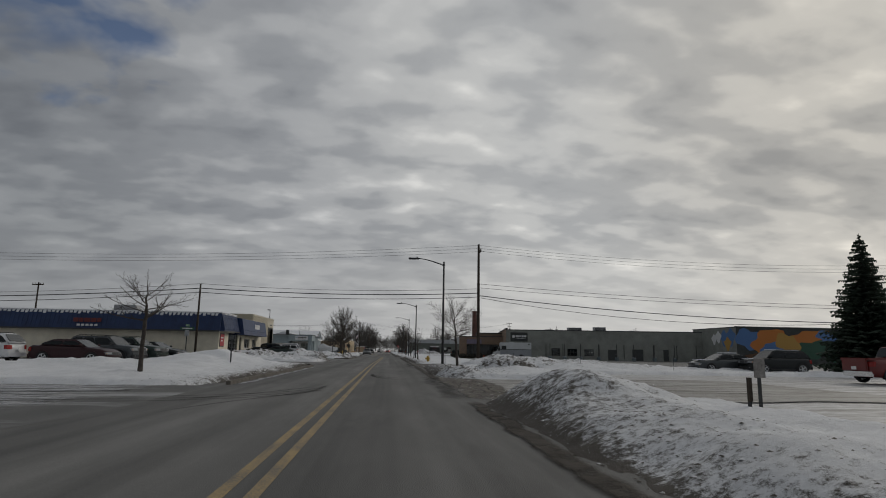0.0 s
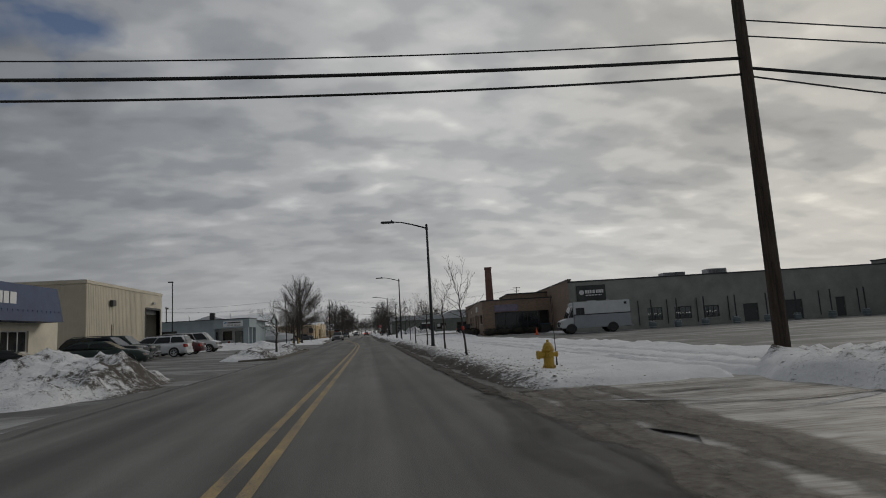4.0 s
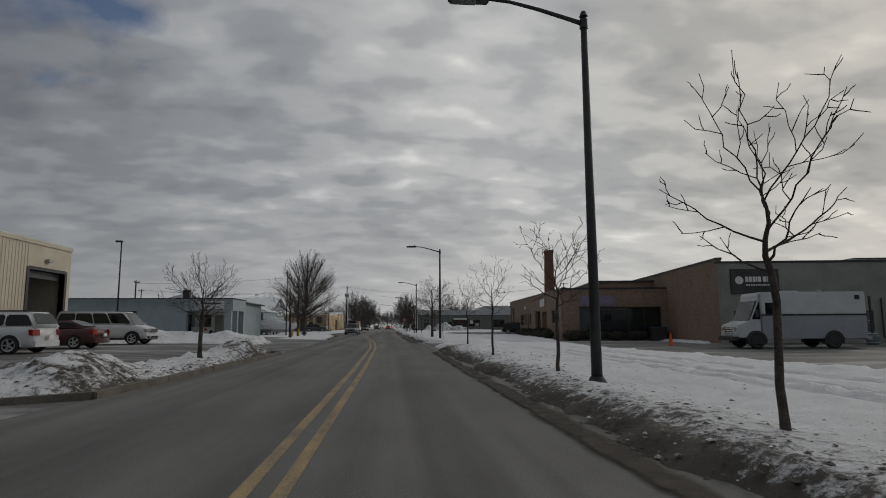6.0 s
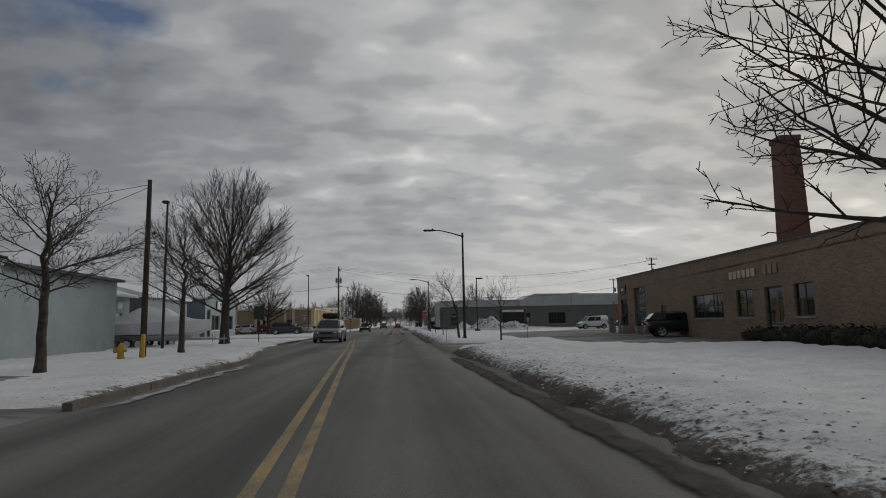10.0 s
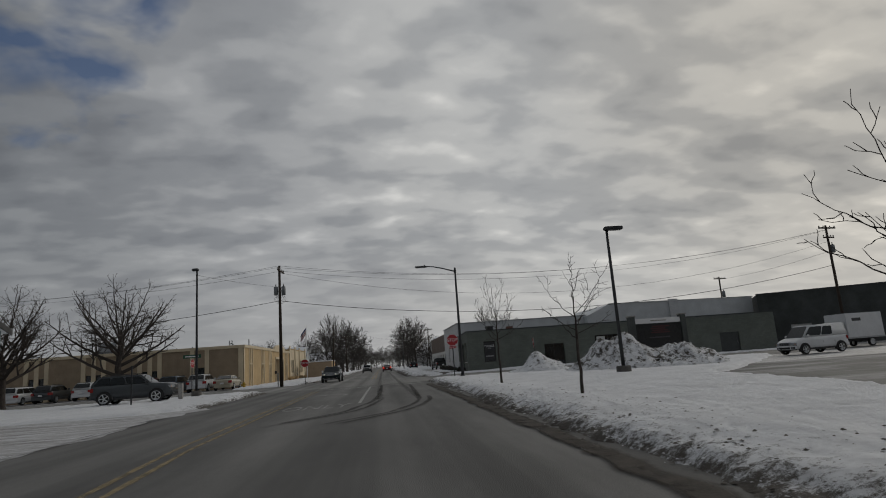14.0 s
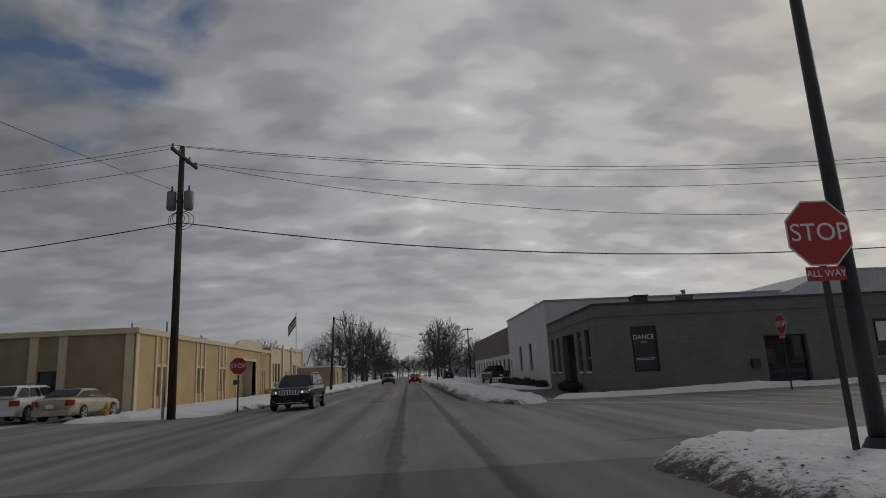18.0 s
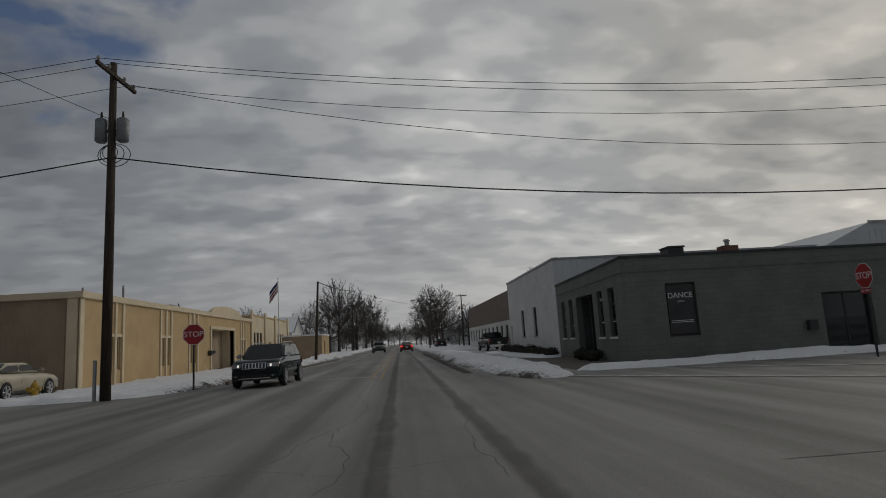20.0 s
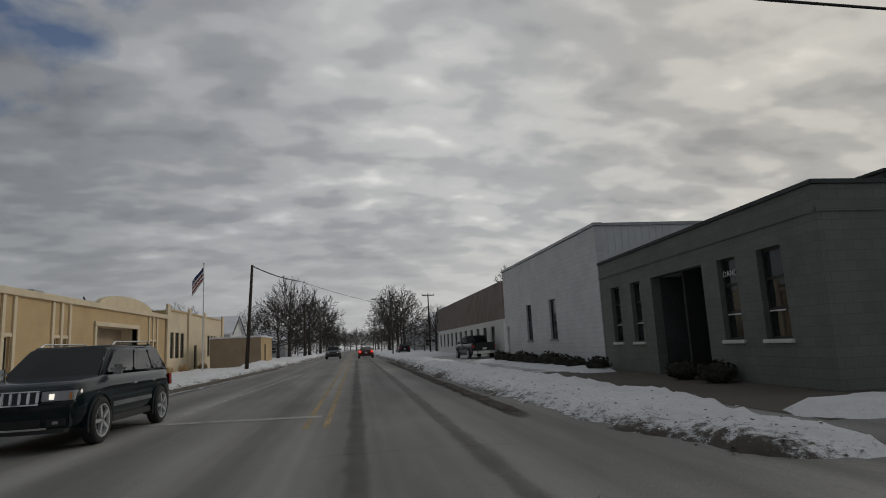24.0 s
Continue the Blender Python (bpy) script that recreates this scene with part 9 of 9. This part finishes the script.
def step_van(x, y, rz):
    """Boxy delivery truck with a stub nose."""
    t = thing("delivery_truck", "boxy grey and white walk-in delivery truck", "truck", x, y, 0.0, rz)
    grey, white = paint("truck_grey", (0.30, 0.32, 0.345)), paint("truck_white", (0.56, 0.58, 0.59))
    part("lower_body", boxed(-3.3, 1.95, -1.12, 1.12, 0.5, 1.72, bevel=0.03), grey, t)
    part("upper_body", boxed(-3.3, 1.95, -1.12, 1.12, 1.724, 2.9, bevel=0.05), white, t)
    bm = bmesh.new()
    prism(bm, [(1.954, 0.55), (3.15, 0.55), (3.2, 0.75), (3.15, 1.2), (2.75, 1.36), (2.5, 1.45), (2.05, 2.5), (2.05, 2.78), (1.954, 2.86)], -1.02, 1.02)
    bmesh.ops.bevel(bm, geom=bm.edges[:], offset=0.04, segments=2, affect="EDGES", clamp_overlap=True)
    part("nose", bm, white, t)
    bm = bmesh.new()
    prism(bm, [(2.53, 1.46), (2.56, 1.46), (2.12, 2.47), (2.09, 2.47)], -0.92, 0.92)
    part("windscreen", bm, M["carglass"], t)
    part("grille", boxed(3.14, 3.22, -0.5, 0.5, 0.72, 1.14, bevel=0.01), M["chrome"], t)
    for k in range(4):
        part("grille_slot", boxed(3.21, 3.235, -0.46, 0.46, 0.77 + 0.09 * k, 0.81 + 0.09 * k), M["plastic"], t)
    part("front_bumper", boxed(3.1, 3.34, -1.05, 1.05, 0.42, 0.62, bevel=0.03), M["plastic"], t)
    for s in (-1, 1):
        yy = sorted((s * 0.6, s * 0.9))
        part("headlamp", boxed(3.12, 3.21, yy[0], yy[1], 0.85, 1.1, bevel=0.03), M["lamp_off"], t)
        y0, y1 = sorted((s * 1.10, s * 1.135))
        w = part("cab_window", boxed(0.95, 1.75, y0, y1, 1.75, 2.35, bevel=0.01), M["carglass"], t)
        part("window_bar", boxed(1.33, 1.37, y0 - 0.01, y1 + 0.01, 1.75, 2.35), M["plastic"], w)
        q0, q1 = sorted((s * 0.98, s * 1.035))
        bm = bmesh.new()
        prism(bm, [(2.0, 1.5), (2.42, 1.5), (2.02, 2.42), (2.0, 2.42)], q0, q1)
        part("quarter_window", bm, M["carglass"], t)
        part("rub_strip", boxed(-3.3, 1.95, *sorted((s * 1.12, s * 1.145)), 1.68, 1.76), M["plastic"], t)
        part("vent", boxed(-3.0, -2.75, *sorted((s * 1.12, s * 1.14)), 2.5, 2.72), M["plastic"], t)
        part("mirror", boxed(2.2, 2.28, *sorted((s * 1.15, s * 1.4)), 1.6, 2.0, bevel=0.02), M["plastic"], t)
        for ax_ in (2.25, -1.6):
            bm = bmesh.new()
            prism(bm, [(ax_ + 0.5 * math.cos(radians(a)), 0.42 + 0.5 * math.sin(radians(a))) for a in range(-20, 201, 11)], *sorted((s * 0.8, s * 1.132)))
            part("wheel_arch", bm, M["plastic"], t)
            add_wheel(t, ax_, s * 1.0, 0.41, 1.2, True)
    part("rear_bumper", boxed(-3.55, -3.3, -1.0, 1.0, 0.45, 0.6), M["galv"], t)
    part("roof_hatch", boxed(-0.4, 0.4, -0.3, 0.3, 2.9, 3.0, bevel=0.02), white, t)
    part("roof_vent", tubed([(-1.6, 0, 2.9), (-1.6, 0, 3.05)], 0.15, 10), M["galv"], t)
    return t


step_van(22.2, 117.4, 172)


def box_truck(x, y, rz):
    t = thing("box_truck", "white box truck with a square cargo body", "truck", x, y, 0, rz)
    white = C["white"]
    part("cargo_box", boxed(-3.0, 0.7, -1.05, 1.05, 0.75, 2.75, bevel=0.03), white, t)
    part("box_frame", boxed(-3.02, 0.72, -1.07, 1.07, 0.68, 0.8), M["galv"], t)
    bm = bmesh.new()
    prism(bm, [(0.8, 0.4), (2.55, 0.4), (2.6, 0.7), (2.45, 1.05), (1.9, 1.2), (1.35, 2.0), (1.1, 2.1), (0.8, 2.1)], -0.95, 0.95)
    bmesh.ops.bevel(bm, geom=bm.edges[:], offset=0.05, segments=2, affect="EDGES", clamp_overlap=True)
    part("cab", bm, white, t)
    bm = bmesh.new()
    prism(bm, [(1.88, 1.25), (1.92, 1.25), (1.42, 1.97), (1.38, 1.97)], -0.84, 0.84)
    part("windscreen", bm, M["carglass"], t)
    part("grille", boxed(2.5, 2.63, -0.6, 0.6, 0.6, 0.85, bevel=0.01), M["plastic"], t)
    part("bumper", boxed(2.4, 2.68, -0.95, 0.95, 0.36, 0.55, bevel=0.03), M["plastic"], t)
    part("chassis", boxed(-2.9, 0.8, -0.5, 0.5, 0.45, 0.68), M["plastic"], t)
    for s in (-1, 1):
        bm = bmesh.new()
        prism(bm, [(0.95, 1.22), (1.72, 1.22), (1.3, 1.9), (0.95, 1.9)], *sorted((s * 0.93, s * 0.965)))
        part("cab_window", bm, M["carglass"], t)
        part("headlamp", boxed(2.35, 2.56, *sorted((s * 0.68, s * 0.94)), 0.82, 1.02, bevel=0.03), M["lamp_off"], t)
        part("logo_block", boxed(-0.8, 0.1, *sorted((s * 1.05, s * 1.056)), 2.1, 2.35), M["trimdark"], t)
        for ax_ in (1.75, -1.7):
            add_wheel(t, ax_, s * 0.88, 0.35)
    return t


box_truck(38.4, 229.6, 187)


# ---- small things ----
def stop_sign(x, y, rz, h=2.55, size=0.38, plate=True, post_h=None):
    t = thing("stop_sign", "red octagonal stop sign on a thin dark post", "stop sign", x, y, 0.05, rz)
    part("post", boxed(-0.03, 0.03, -0.02, 0.02, -0.05, h + size * 0.6), M["steel"], t)
    r = size / math.cos(math.pi / 8)
    bm = bmesh.new()
    prism(bm, [(r * math.cos(math.pi / 8 + k * math.pi / 4), h + r * math.sin(math.pi / 8 + k * math.pi / 4)) for k in range(8)], -0.030, -0.024)
    part("border", bm, M["signwhite"], t)
    r2 = r * 0.95
    bm = bmesh.new()
    prism(bm, [(r2 * math.cos(math.pi / 8 + k * math.pi / 4), h + r2 * math.sin(math.pi / 8 + k * math.pi / 4)) for k in range(8)], -0.036, -0.031)
    face = part("face", bm, M["stopred"], t)
    letters("lettering", "STOP", 0.29 * size / 0.38, M["signwhite"], t, pose(0, -0.038, h, 90, 0, 0), 0.002)
    if plate:
        part("plaque", boxed(-0.23, 0.23, -0.034, -0.026, h - size - 0.17, h - size - 0.01), M["stopred"], t)
        letters("lettering", "ALL WAY", 0.11, M["signwhite"], t, pose(0, -0.037, h - size - 0.09, 90, 0, 0), 0.002)
    return t


stop_sign(4.63, 223.0, 0)
stop_sign(-7.8, 244.8, 4, 2.0, 0.38, False)
stop_sign(14.2, 238.7, -96, 2.4)
stop_sign(-13.3, 226.9, 80, 2.3, 0.30, False)

def sign_post(x, y, h, w, hh, mat, label, rz=0, back=True):
    t = thing("road_sign", label, "sign", x, y, 0.05, rz)
    part("post", boxed(-0.035, 0.035, -0.02, 0.02, -0.05, h), M["steel"], t)
    part("plate", boxed(-w / 2, w / 2, -0.032, -0.022, h - hh, h, bevel=0.008), mat, t)
    return t


sign_post(-9.55, 180.1, 2.7, 0.75, 0.95, M["trimdark"], "dark grey road sign seen from behind on a leaning post", 6)
sign_post(-13.9, 218.2, 2.2, 0.07, 0.5, M["steel"], "thin dark marker post in the snow")
sign_post(9.25, 28.0, 1.15, 0.3, 0.42, M["fadedboard"], "weathered grey sign board on a short post", 8)
sign_post(8.75, 27.6, 0.75, 0.12, 0.5, M["pole"], "short weathered wooden stake", 0)
sign_post(-8.1, 51.8, 1.7, 0.14, 0.4, M["steel"], "plain dark post in the snowy lawn", 40)
sign_post(-15.3, 66.0, 2.6, 0.35, 0.5, M["galv"], "street corner sign on a dark post", 0)
name_sign = thing("street_name_sign", "two dark green street name blades on a post", "sign", -15.3, 66.0, 2.66)
part("blade", boxed(-0.55, 0.55, -0.015, 0.015, 0.0, 0.22, bevel=0.005), plain("street_green", (0.02, 0.09, 0.05), 0.5), name_sign)
part("blade", boxed(-0.015, 0.015, -0.45, 0.45, 0.25, 0.45, bevel=0.005), bpy.data.materials["street_green"], name_sign)
part("lettering_bar", boxed(-0.4, 0.4, -0.02, -0.016, 0.07, 0.15), M["signwhite"], name_sign)
ns2 = thing("street_name_sign", "dark green street name blade at the crossing", "sign", -13.3, 226.9, 2.72)
part("blade", boxed(-0.6, 0.6, -0.015, 0.015, 0.0, 0.24, bevel=0.005), bpy.data.materials["street_green"], ns2)
part("lettering_bar", boxed(-0.45, 0.45, -0.02, -0.016, 0.08, 0.16), M["signwhite"], ns2)


def hydrant(x, y, mat, label, flag=True):
    t = thing("fire_hydrant", label, "hydrant", x, y, 0.12)
    bm = lathe([(-0.02, 0.17), (0.06, 0.17), (0.06, 0.12), (0.46, 0.12), (0.46, 0.15), (0.50, 0.15), (0.50, 0.13), (0.58, 0.115), (0.64, 0.075), (0.66, 0.03), (0.72, 0.03), (0.72, 0.0)], 18)
    bm.transform(pose(0, 0, 0, 90, 0, 0))
    for v in bm.verts:
        v.co.z = abs(v.co.z) if v.co.z > -0.05 else -v.co.z
    part("barrel", bm, mat, t)
    part("pumper_nozzle", tubed([(-0.11, 0, 0.38), (-0.22, 0, 0.38), (-0.225, 0, 0.38), (-0.27, 0, 0.38)], [0.085, 0.085, 0.105, 0.1], 12), mat, t)
    part("side_nozzle", tubed([(0, -0.1, 0.38), (0, -0.19, 0.38), (0, -0.195, 0.38), (0, -0.23, 0.38)], [0.055, 0.055, 0.07, 0.065], 12), mat, t)
    part("side_nozzle", tubed([(0.1, 0, 0.38), (0.18, 0, 0.38), (0.185, 0, 0.38), (0.215, 0, 0.38)], [0.055, 0.055, 0.07, 0.065], 12), mat, t)
    bm = bmesh.new()
    for k in range(8):
        a = 2 * math.pi * k / 8
        tube(bm, [(0.145 * math.cos(a), 0.145 * math.sin(a), 0.08), (0.145 * math.cos(a), 0.145 * math.sin(a), 0.13)], 0.015, 6)
    tagged(part("flange_bolts", bm, mat, t), kind="stuff")
    if flag:
        part("marker_rod", tubed([(0.2, 0.05, 0.2), (0.17, 0.05, 1.75)], 0.01, 5), M["steel"], t)
        part("rod_spring", tubed([(0.2, 0.05, 0.12), (0.2, 0.05, 0.3)], [0.025, 0.012], 6), M["steel"], t)
    return t


hydrant(5.15, 76.6, M["hydrant"], "yellow fire hydrant with a thin snow marker rod")
hydrant(-13.9, 245.6, M["hydrant"], "yellow fire hydrant at the office corner", False).location.z = -0.01
hy = hydrant(-10.5, 160.4, M["hydrant"], "small yellow hydrant at the foot of a pole", False)
hy.location.z = 0.05
for x, y in ((5.0, 131.5), (9.0, 174.5), (6.0, 67.0), (11.5, 64.5), (14.8, 57.5), (20.5, 55.0), (3.6, 173.6)):
    m_ = thing("snow_marker", "thin leaning snow marker stake", "stake", x, y, 0.1)
    part("stake", tubed([(0, 0, -0.1), (0.06 * math.sin(x), 0.05, 1.1)], 0.014, 5), M["steel"], m_)

cone = thing("traffic_cone", "orange traffic cone on the cleared lot", "traffic cone", 18.3, 123.0)
part("cone", tubed([(0, 0, 0.03), (0, 0, 0.72)], [0.15, 0.03], 14), M["orange"], cone)
part("base", boxed(-0.2, 0.2, -0.2, 0.2, 0, 0.035, bevel=0.01), M["orange"], cone)
dump = thing("waste_bin", "dark wheeled waste bin against the brick wall", "bin", 22.6, 134.0, 0, -7.5)
part("bin", boxed(-0.6, 0.6, -0.45, 0.45, 0.05, 1.0, bevel=0.03), M["plastic"], dump)
part("lid", boxed(-0.63, 0.63, -0.48, 0.48, 1.0, 1.1, bevel=0.03), plain("bin_lid_blue", (0.03, 0.07, 0.12), 0.5), dump)
for s in (-0.5, 0.5):
    part("castor", tubed([(s, -0.4, 0.06), (s, -0.34, 0.06)], 0.06, 10), M["rubber"], dump)

# barrel planters with tall posts before the distillery
for k, u in enumerate((7.6, 10.2, 13.0, 16.2, 19.4, 22.4, 26.0, 29.5)):
    x, y = at_factory(u, -3.2)
    t = thing("barrel_planter", "blue-grey barrel planter with a tall dark post", "planter", x, y, 0, -7.5, "barrel planters")
    part("barrel", tubed([(0, 0, 0), (0, 0, 0.3), (0, 0, 0.62), (0, 0, 0.66)], [0.30, 0.36, 0.33, 0.33], 16), M["bluedark"], t, smooth=False)
    for z in (0.12, 0.5):
        part("hoop", tubed([(0, 0, z), (0, 0, z + 0.05)], 0.365, 16), M["galv"], t)
    part("post", boxed(-0.05, 0.05, -0.05, 0.05, 0.6, 2.9), M["trimdark"], t)
    part("soil", tubed([(0, 0, 0.64), (0, 0, 0.675)], 0.3, 14), M["roofsnow"], t)
# clipped hedge before the offices
for k in range(15):
    v = 12.5 + k * 1.75
    if 20.5 < v < 22.5:
        continue
    x, y = at_factory(-9.9, v)
    shrub(x, y, 0.95, random.Random(k).uniform(0.7, 1.0), 100 + k, "hedge", "dark clipped hedge along the brick front", 0.7)
for k in range(5):
    x, y = at_factory(-8.0 + 1.7 * k, 9.2)
    shrub(x, y, 0.7, 0.85, 150 + k, "hedge", "dark clipped hedge along the brick front", 0.95)
for k in range(9):
    shrub(8.5, 257.5 + k * 1.6, 0.75, 0.45 + 0.1 * (k % 3), 180 + k, "shrub", "low dark shrub along the white warehouse", 0.35)
for k, (x, y) in enumerate(((-14.3, 279.5), (-14.2, 281), (-14.3, 286), (-14.3, 292), (-14.2, 297))):
    t = shrub(x, y, 0.45, 0.6, 200 + k, "grass_clump", "dry tan ornamental grass by the office", 0.4)
    for ch in t.children:
        ch.data.materials[0] = M["tan"]
# planters by the shop doors of the brick wing
for v in (69.3, 65.2, 63.9, 59.2):
    x, y = at_factory(-9.6, v)
    t = thing("door_planter", "grey square planter with a dark evergreen", "planter", x, y, 0, -7.5)
    part("pot", boxed(-0.3, 0.3, -0.3, 0.3, 0, 0.7, bevel=0.03), M["concrete"], t)
    shrub_ = bmesh.new()
    r_ = random.Random(int(v * 10))
    for _ in range(260):
        h_ = r_.uniform(0.68, 1.45)
        a_ = r_.uniform(0, 6.28)
        q_ = 0.28 * (1.5 - h_) * r_.uniform(0.3, 1.1)
        p_ = Vector((q_ * math.cos(a_), q_ * math.sin(a_), h_))
        d_ = Vector((math.cos(a_), math.sin(a_), 0.6)) * 0.09
        s_ = Vector((-math.sin(a_), math.cos(a_), 0)) * 0.03
        shrub_.faces.new([shrub_.verts.new(w) for w in (p_ - s_, p_ + d_ * 0.5, p_ + s_, p_ + d_)])
    tagged(part("foliage", shrub_, M["needle"], t), kind="stuff")
# tall feather flag
ff = thing("feather_flag", "tall orange-red feather flag leaning on its pole", "flag", 24.2, 198.2)
part("pole", tubed([(0, 0, 0), (-0.23, 0, 2.2), (-0.6, 0, 3.35)], 0.015, 6), M["galv"], ff)
bm = bmesh.new()
prism(bm, [(0.0, 0.9), (0.22, 1.0), (-0.12, 2.5), (-0.5, 3.3), (-0.58, 3.26), (-0.24, 2.2)], -0.008, 0.008)
part("banner", bm, plain("flag_orange", (0.55, 0.07, 0.03), 0.7), ff)
# roadside sign with a dark lamp screen between two piers
mb = thing("message_board", "dark roadside sign with a white header and dim red lamp screen", "sign", 16.7, 218.1, 0, 8)
for s in (-1.75, 1.75):
    pier = part("pier", boxed(s - 0.17, s + 0.17, -0.2, 0.2, -0.03, 3.05, bevel=0.015), M["tulipdark"], mb)
    part("cap", boxed(s - 0.2, s + 0.2, -0.23, 0.23, 3.052, 3.12, bevel=0.01), M["concrete"], pier)
part("header", boxed(-1.56, 1.56, -0.13, 0.13, 2.62, 2.92, bevel=0.01), M["signwhite"], mb)
part("header_stripe", boxed(-0.5, 0.55, -0.14, -0.131, 2.73, 2.8), M["concrete"], mb)
scr = part("screen", boxed(-1.56, 1.56, -0.12, 0.12, 1.0, 2.6, bevel=0.01), M["rubber"], mb, "black lamp screen")
red = glow_material("red_lamps", (0.045, 0.006, 0.007), 0.05)
for k in range(4):
    part("lit_row", boxed(-0.55 + 0.1 * (k % 2), 0.75 - 0.15 * (k % 3), -0.128, -0.121, 2.02 + 0.12 * k, 2.09 + 0.12 * k), red, scr)
pale_lamps = glow_material("pale_lamps", (0.05, 0.045, 0.055), 0.03)
for k in range(13):
    part("lit_mark", boxed(-0.7 + 0.112 * k, -0.63 + 0.112 * k, -0.128, -0.121, 1.72, 1.80), pale_lamps, scr)
part("meter_box", boxed(0.5, 0.8, -0.12, 0.12, 0.5, 0.95, bevel=0.02), M["galv"], mb)
# flag on its pole
fl = thing("flagpole", "white flagpole with a hanging striped flag", "flagpole", -12.2, 283.3)
part("pole", tubed([(0, 0, 0), (0, 0, 8.5)], [0.06, 0.035], 10), M["signwhite"], fl)
part("finial", tubed([(0, 0, 8.5), (0, 0, 8.56), (0, 0, 8.64)], [0.05, 0.07, 0.02], 10), M["tanlight"], fl)
fm_r, fm_b = plain("flag_red", (0.26, 0.03, 0.035), 0.8), plain("flag_blue", (0.03, 0.04, 0.12), 0.8)
for k in range(7):
    bm = bmesh.new()
    rows = []
    for i in range(9):
        u = i / 8
        x_ = -0.05 - u * 0.85
        y_ = 0.12 * math.sin(u * 7 + 0.4 * k) * u
        drop = 1.15 * u
        rows.append([bm.verts.new((x_, y_ + dy, 8.3 - k * 0.17 - drop - dz)) for dz in (0, 0.17) for dy in (-0.004, 0.004)])
    for a, b in zip(rows, rows[1:]):
        bm.faces.new((a[0], a[2], b[2], b[0])), bm.faces.new((a[1], b[1], b[3], a[3]))
    part("stripe", bm, fm_b if k < 2 else (fm_r if k % 2 else M["signwhite"]), fl)


def wrapped_boat(x, y, rz, L=6.5, W=2.4, label="boat shrink-wrapped in white film on a trailer"):
    t = thing("wrapped_boat", label, "boat", x, y, 0, rz)
    st = []
    for k in range(13):
        u = k / 12
        w = W / 2 * (1 - max(0.0, (u - 0.55) / 0.45) ** 2 * 0.92) * (0.92 + 0.08 * min(1, u * 6))
        keel = 0.62 + 0.5 * max(0, (u - 0.7) / 0.3) ** 2
        gun = 1.55 + 0.25 * u
        ridge = 2.0 + 0.75 * math.exp(-((u - 0.42) / 0.16) ** 2) + 0.1 * u
        st.append((-L / 2 + L * u, keel, gun, max(gun + 0.06, ridge * (1 - 0.25 * max(0, (u - 0.75) / 0.25))), w))

    def ring(keel, gun, ridge, w):
        return [(0, keel), (w * 0.75, keel + 0.28), (w, gun), (w * 0.66, gun + 0.55 * (ridge - gun)), (0.06, ridge), (-0.06, ridge), (-w * 0.66, gun + 0.55 * (ridge - gun)), (-w, gun), (-w * 0.75, keel + 0.28)]
    part("shrink_wrap", loft(st, ring), M["wrap"], t)
    part("trailer_beam", boxed(-L / 2, L / 2 + 1.1, -0.06, 0.06, 0.45, 0.57), M["galv"], t)
    part("crossbar", boxed(-1.2, -1.08, -1.1, 1.1, 0.45, 0.57), M["galv"], t)
    for s in (-1, 1):
        part("bunk", boxed(-L / 2, L / 2 - 1.2, s * 0.7 - 0.05, s * 0.7 + 0.05, 0.58, 0.8), M["galv"], t)
        part("mudguard", boxed(-2.0, -0.4, s * 1.12 - 0.13, s * 1.12 + 0.13, 0.68, 0.74, bevel=0.02), M["plastic"], t)
        for ax_ in (-1.55, -0.85):
            add_wheel(t, ax_, s * 1.1, 0.31)
    part("jack", tubed([(L / 2 + 0.9, 0.1, 0.05), (L / 2 + 0.9, 0.1, 0.8)], 0.035, 8), M["galv"], t)
    return t


wrapped_boat(-16.2, 181.2, 60)
wrapped_boat(-15.6, 177.0, 15, 6.8, 2.5)
wrapped_boat(-27.5, 158.0, 5, 7.0, 2.4, "white wrapped boat before the dealership wall")
bl = thing("yellow_bollard", "short yellow post at the foot of a pole", "bollard", -9.75, 160.6)
part("post", tubed([(0, 0, 0), (0, 0, 1.0), (0, 0, 1.06)], [0.09, 0.09, 0.05], 12), M["hydrant"], bl)
for k, (x, y) in enumerate(((-24.3, 222.8), (-11.5, 218.9))):
    b2 = thing("wooden_bollard", "grey wooden bollard in the snow", "bollard", x, y)
    part("post", boxed(-0.11, 0.11, -0.11, 0.11, 0, 1.1, bevel=0.02), M["concrete"], b2)
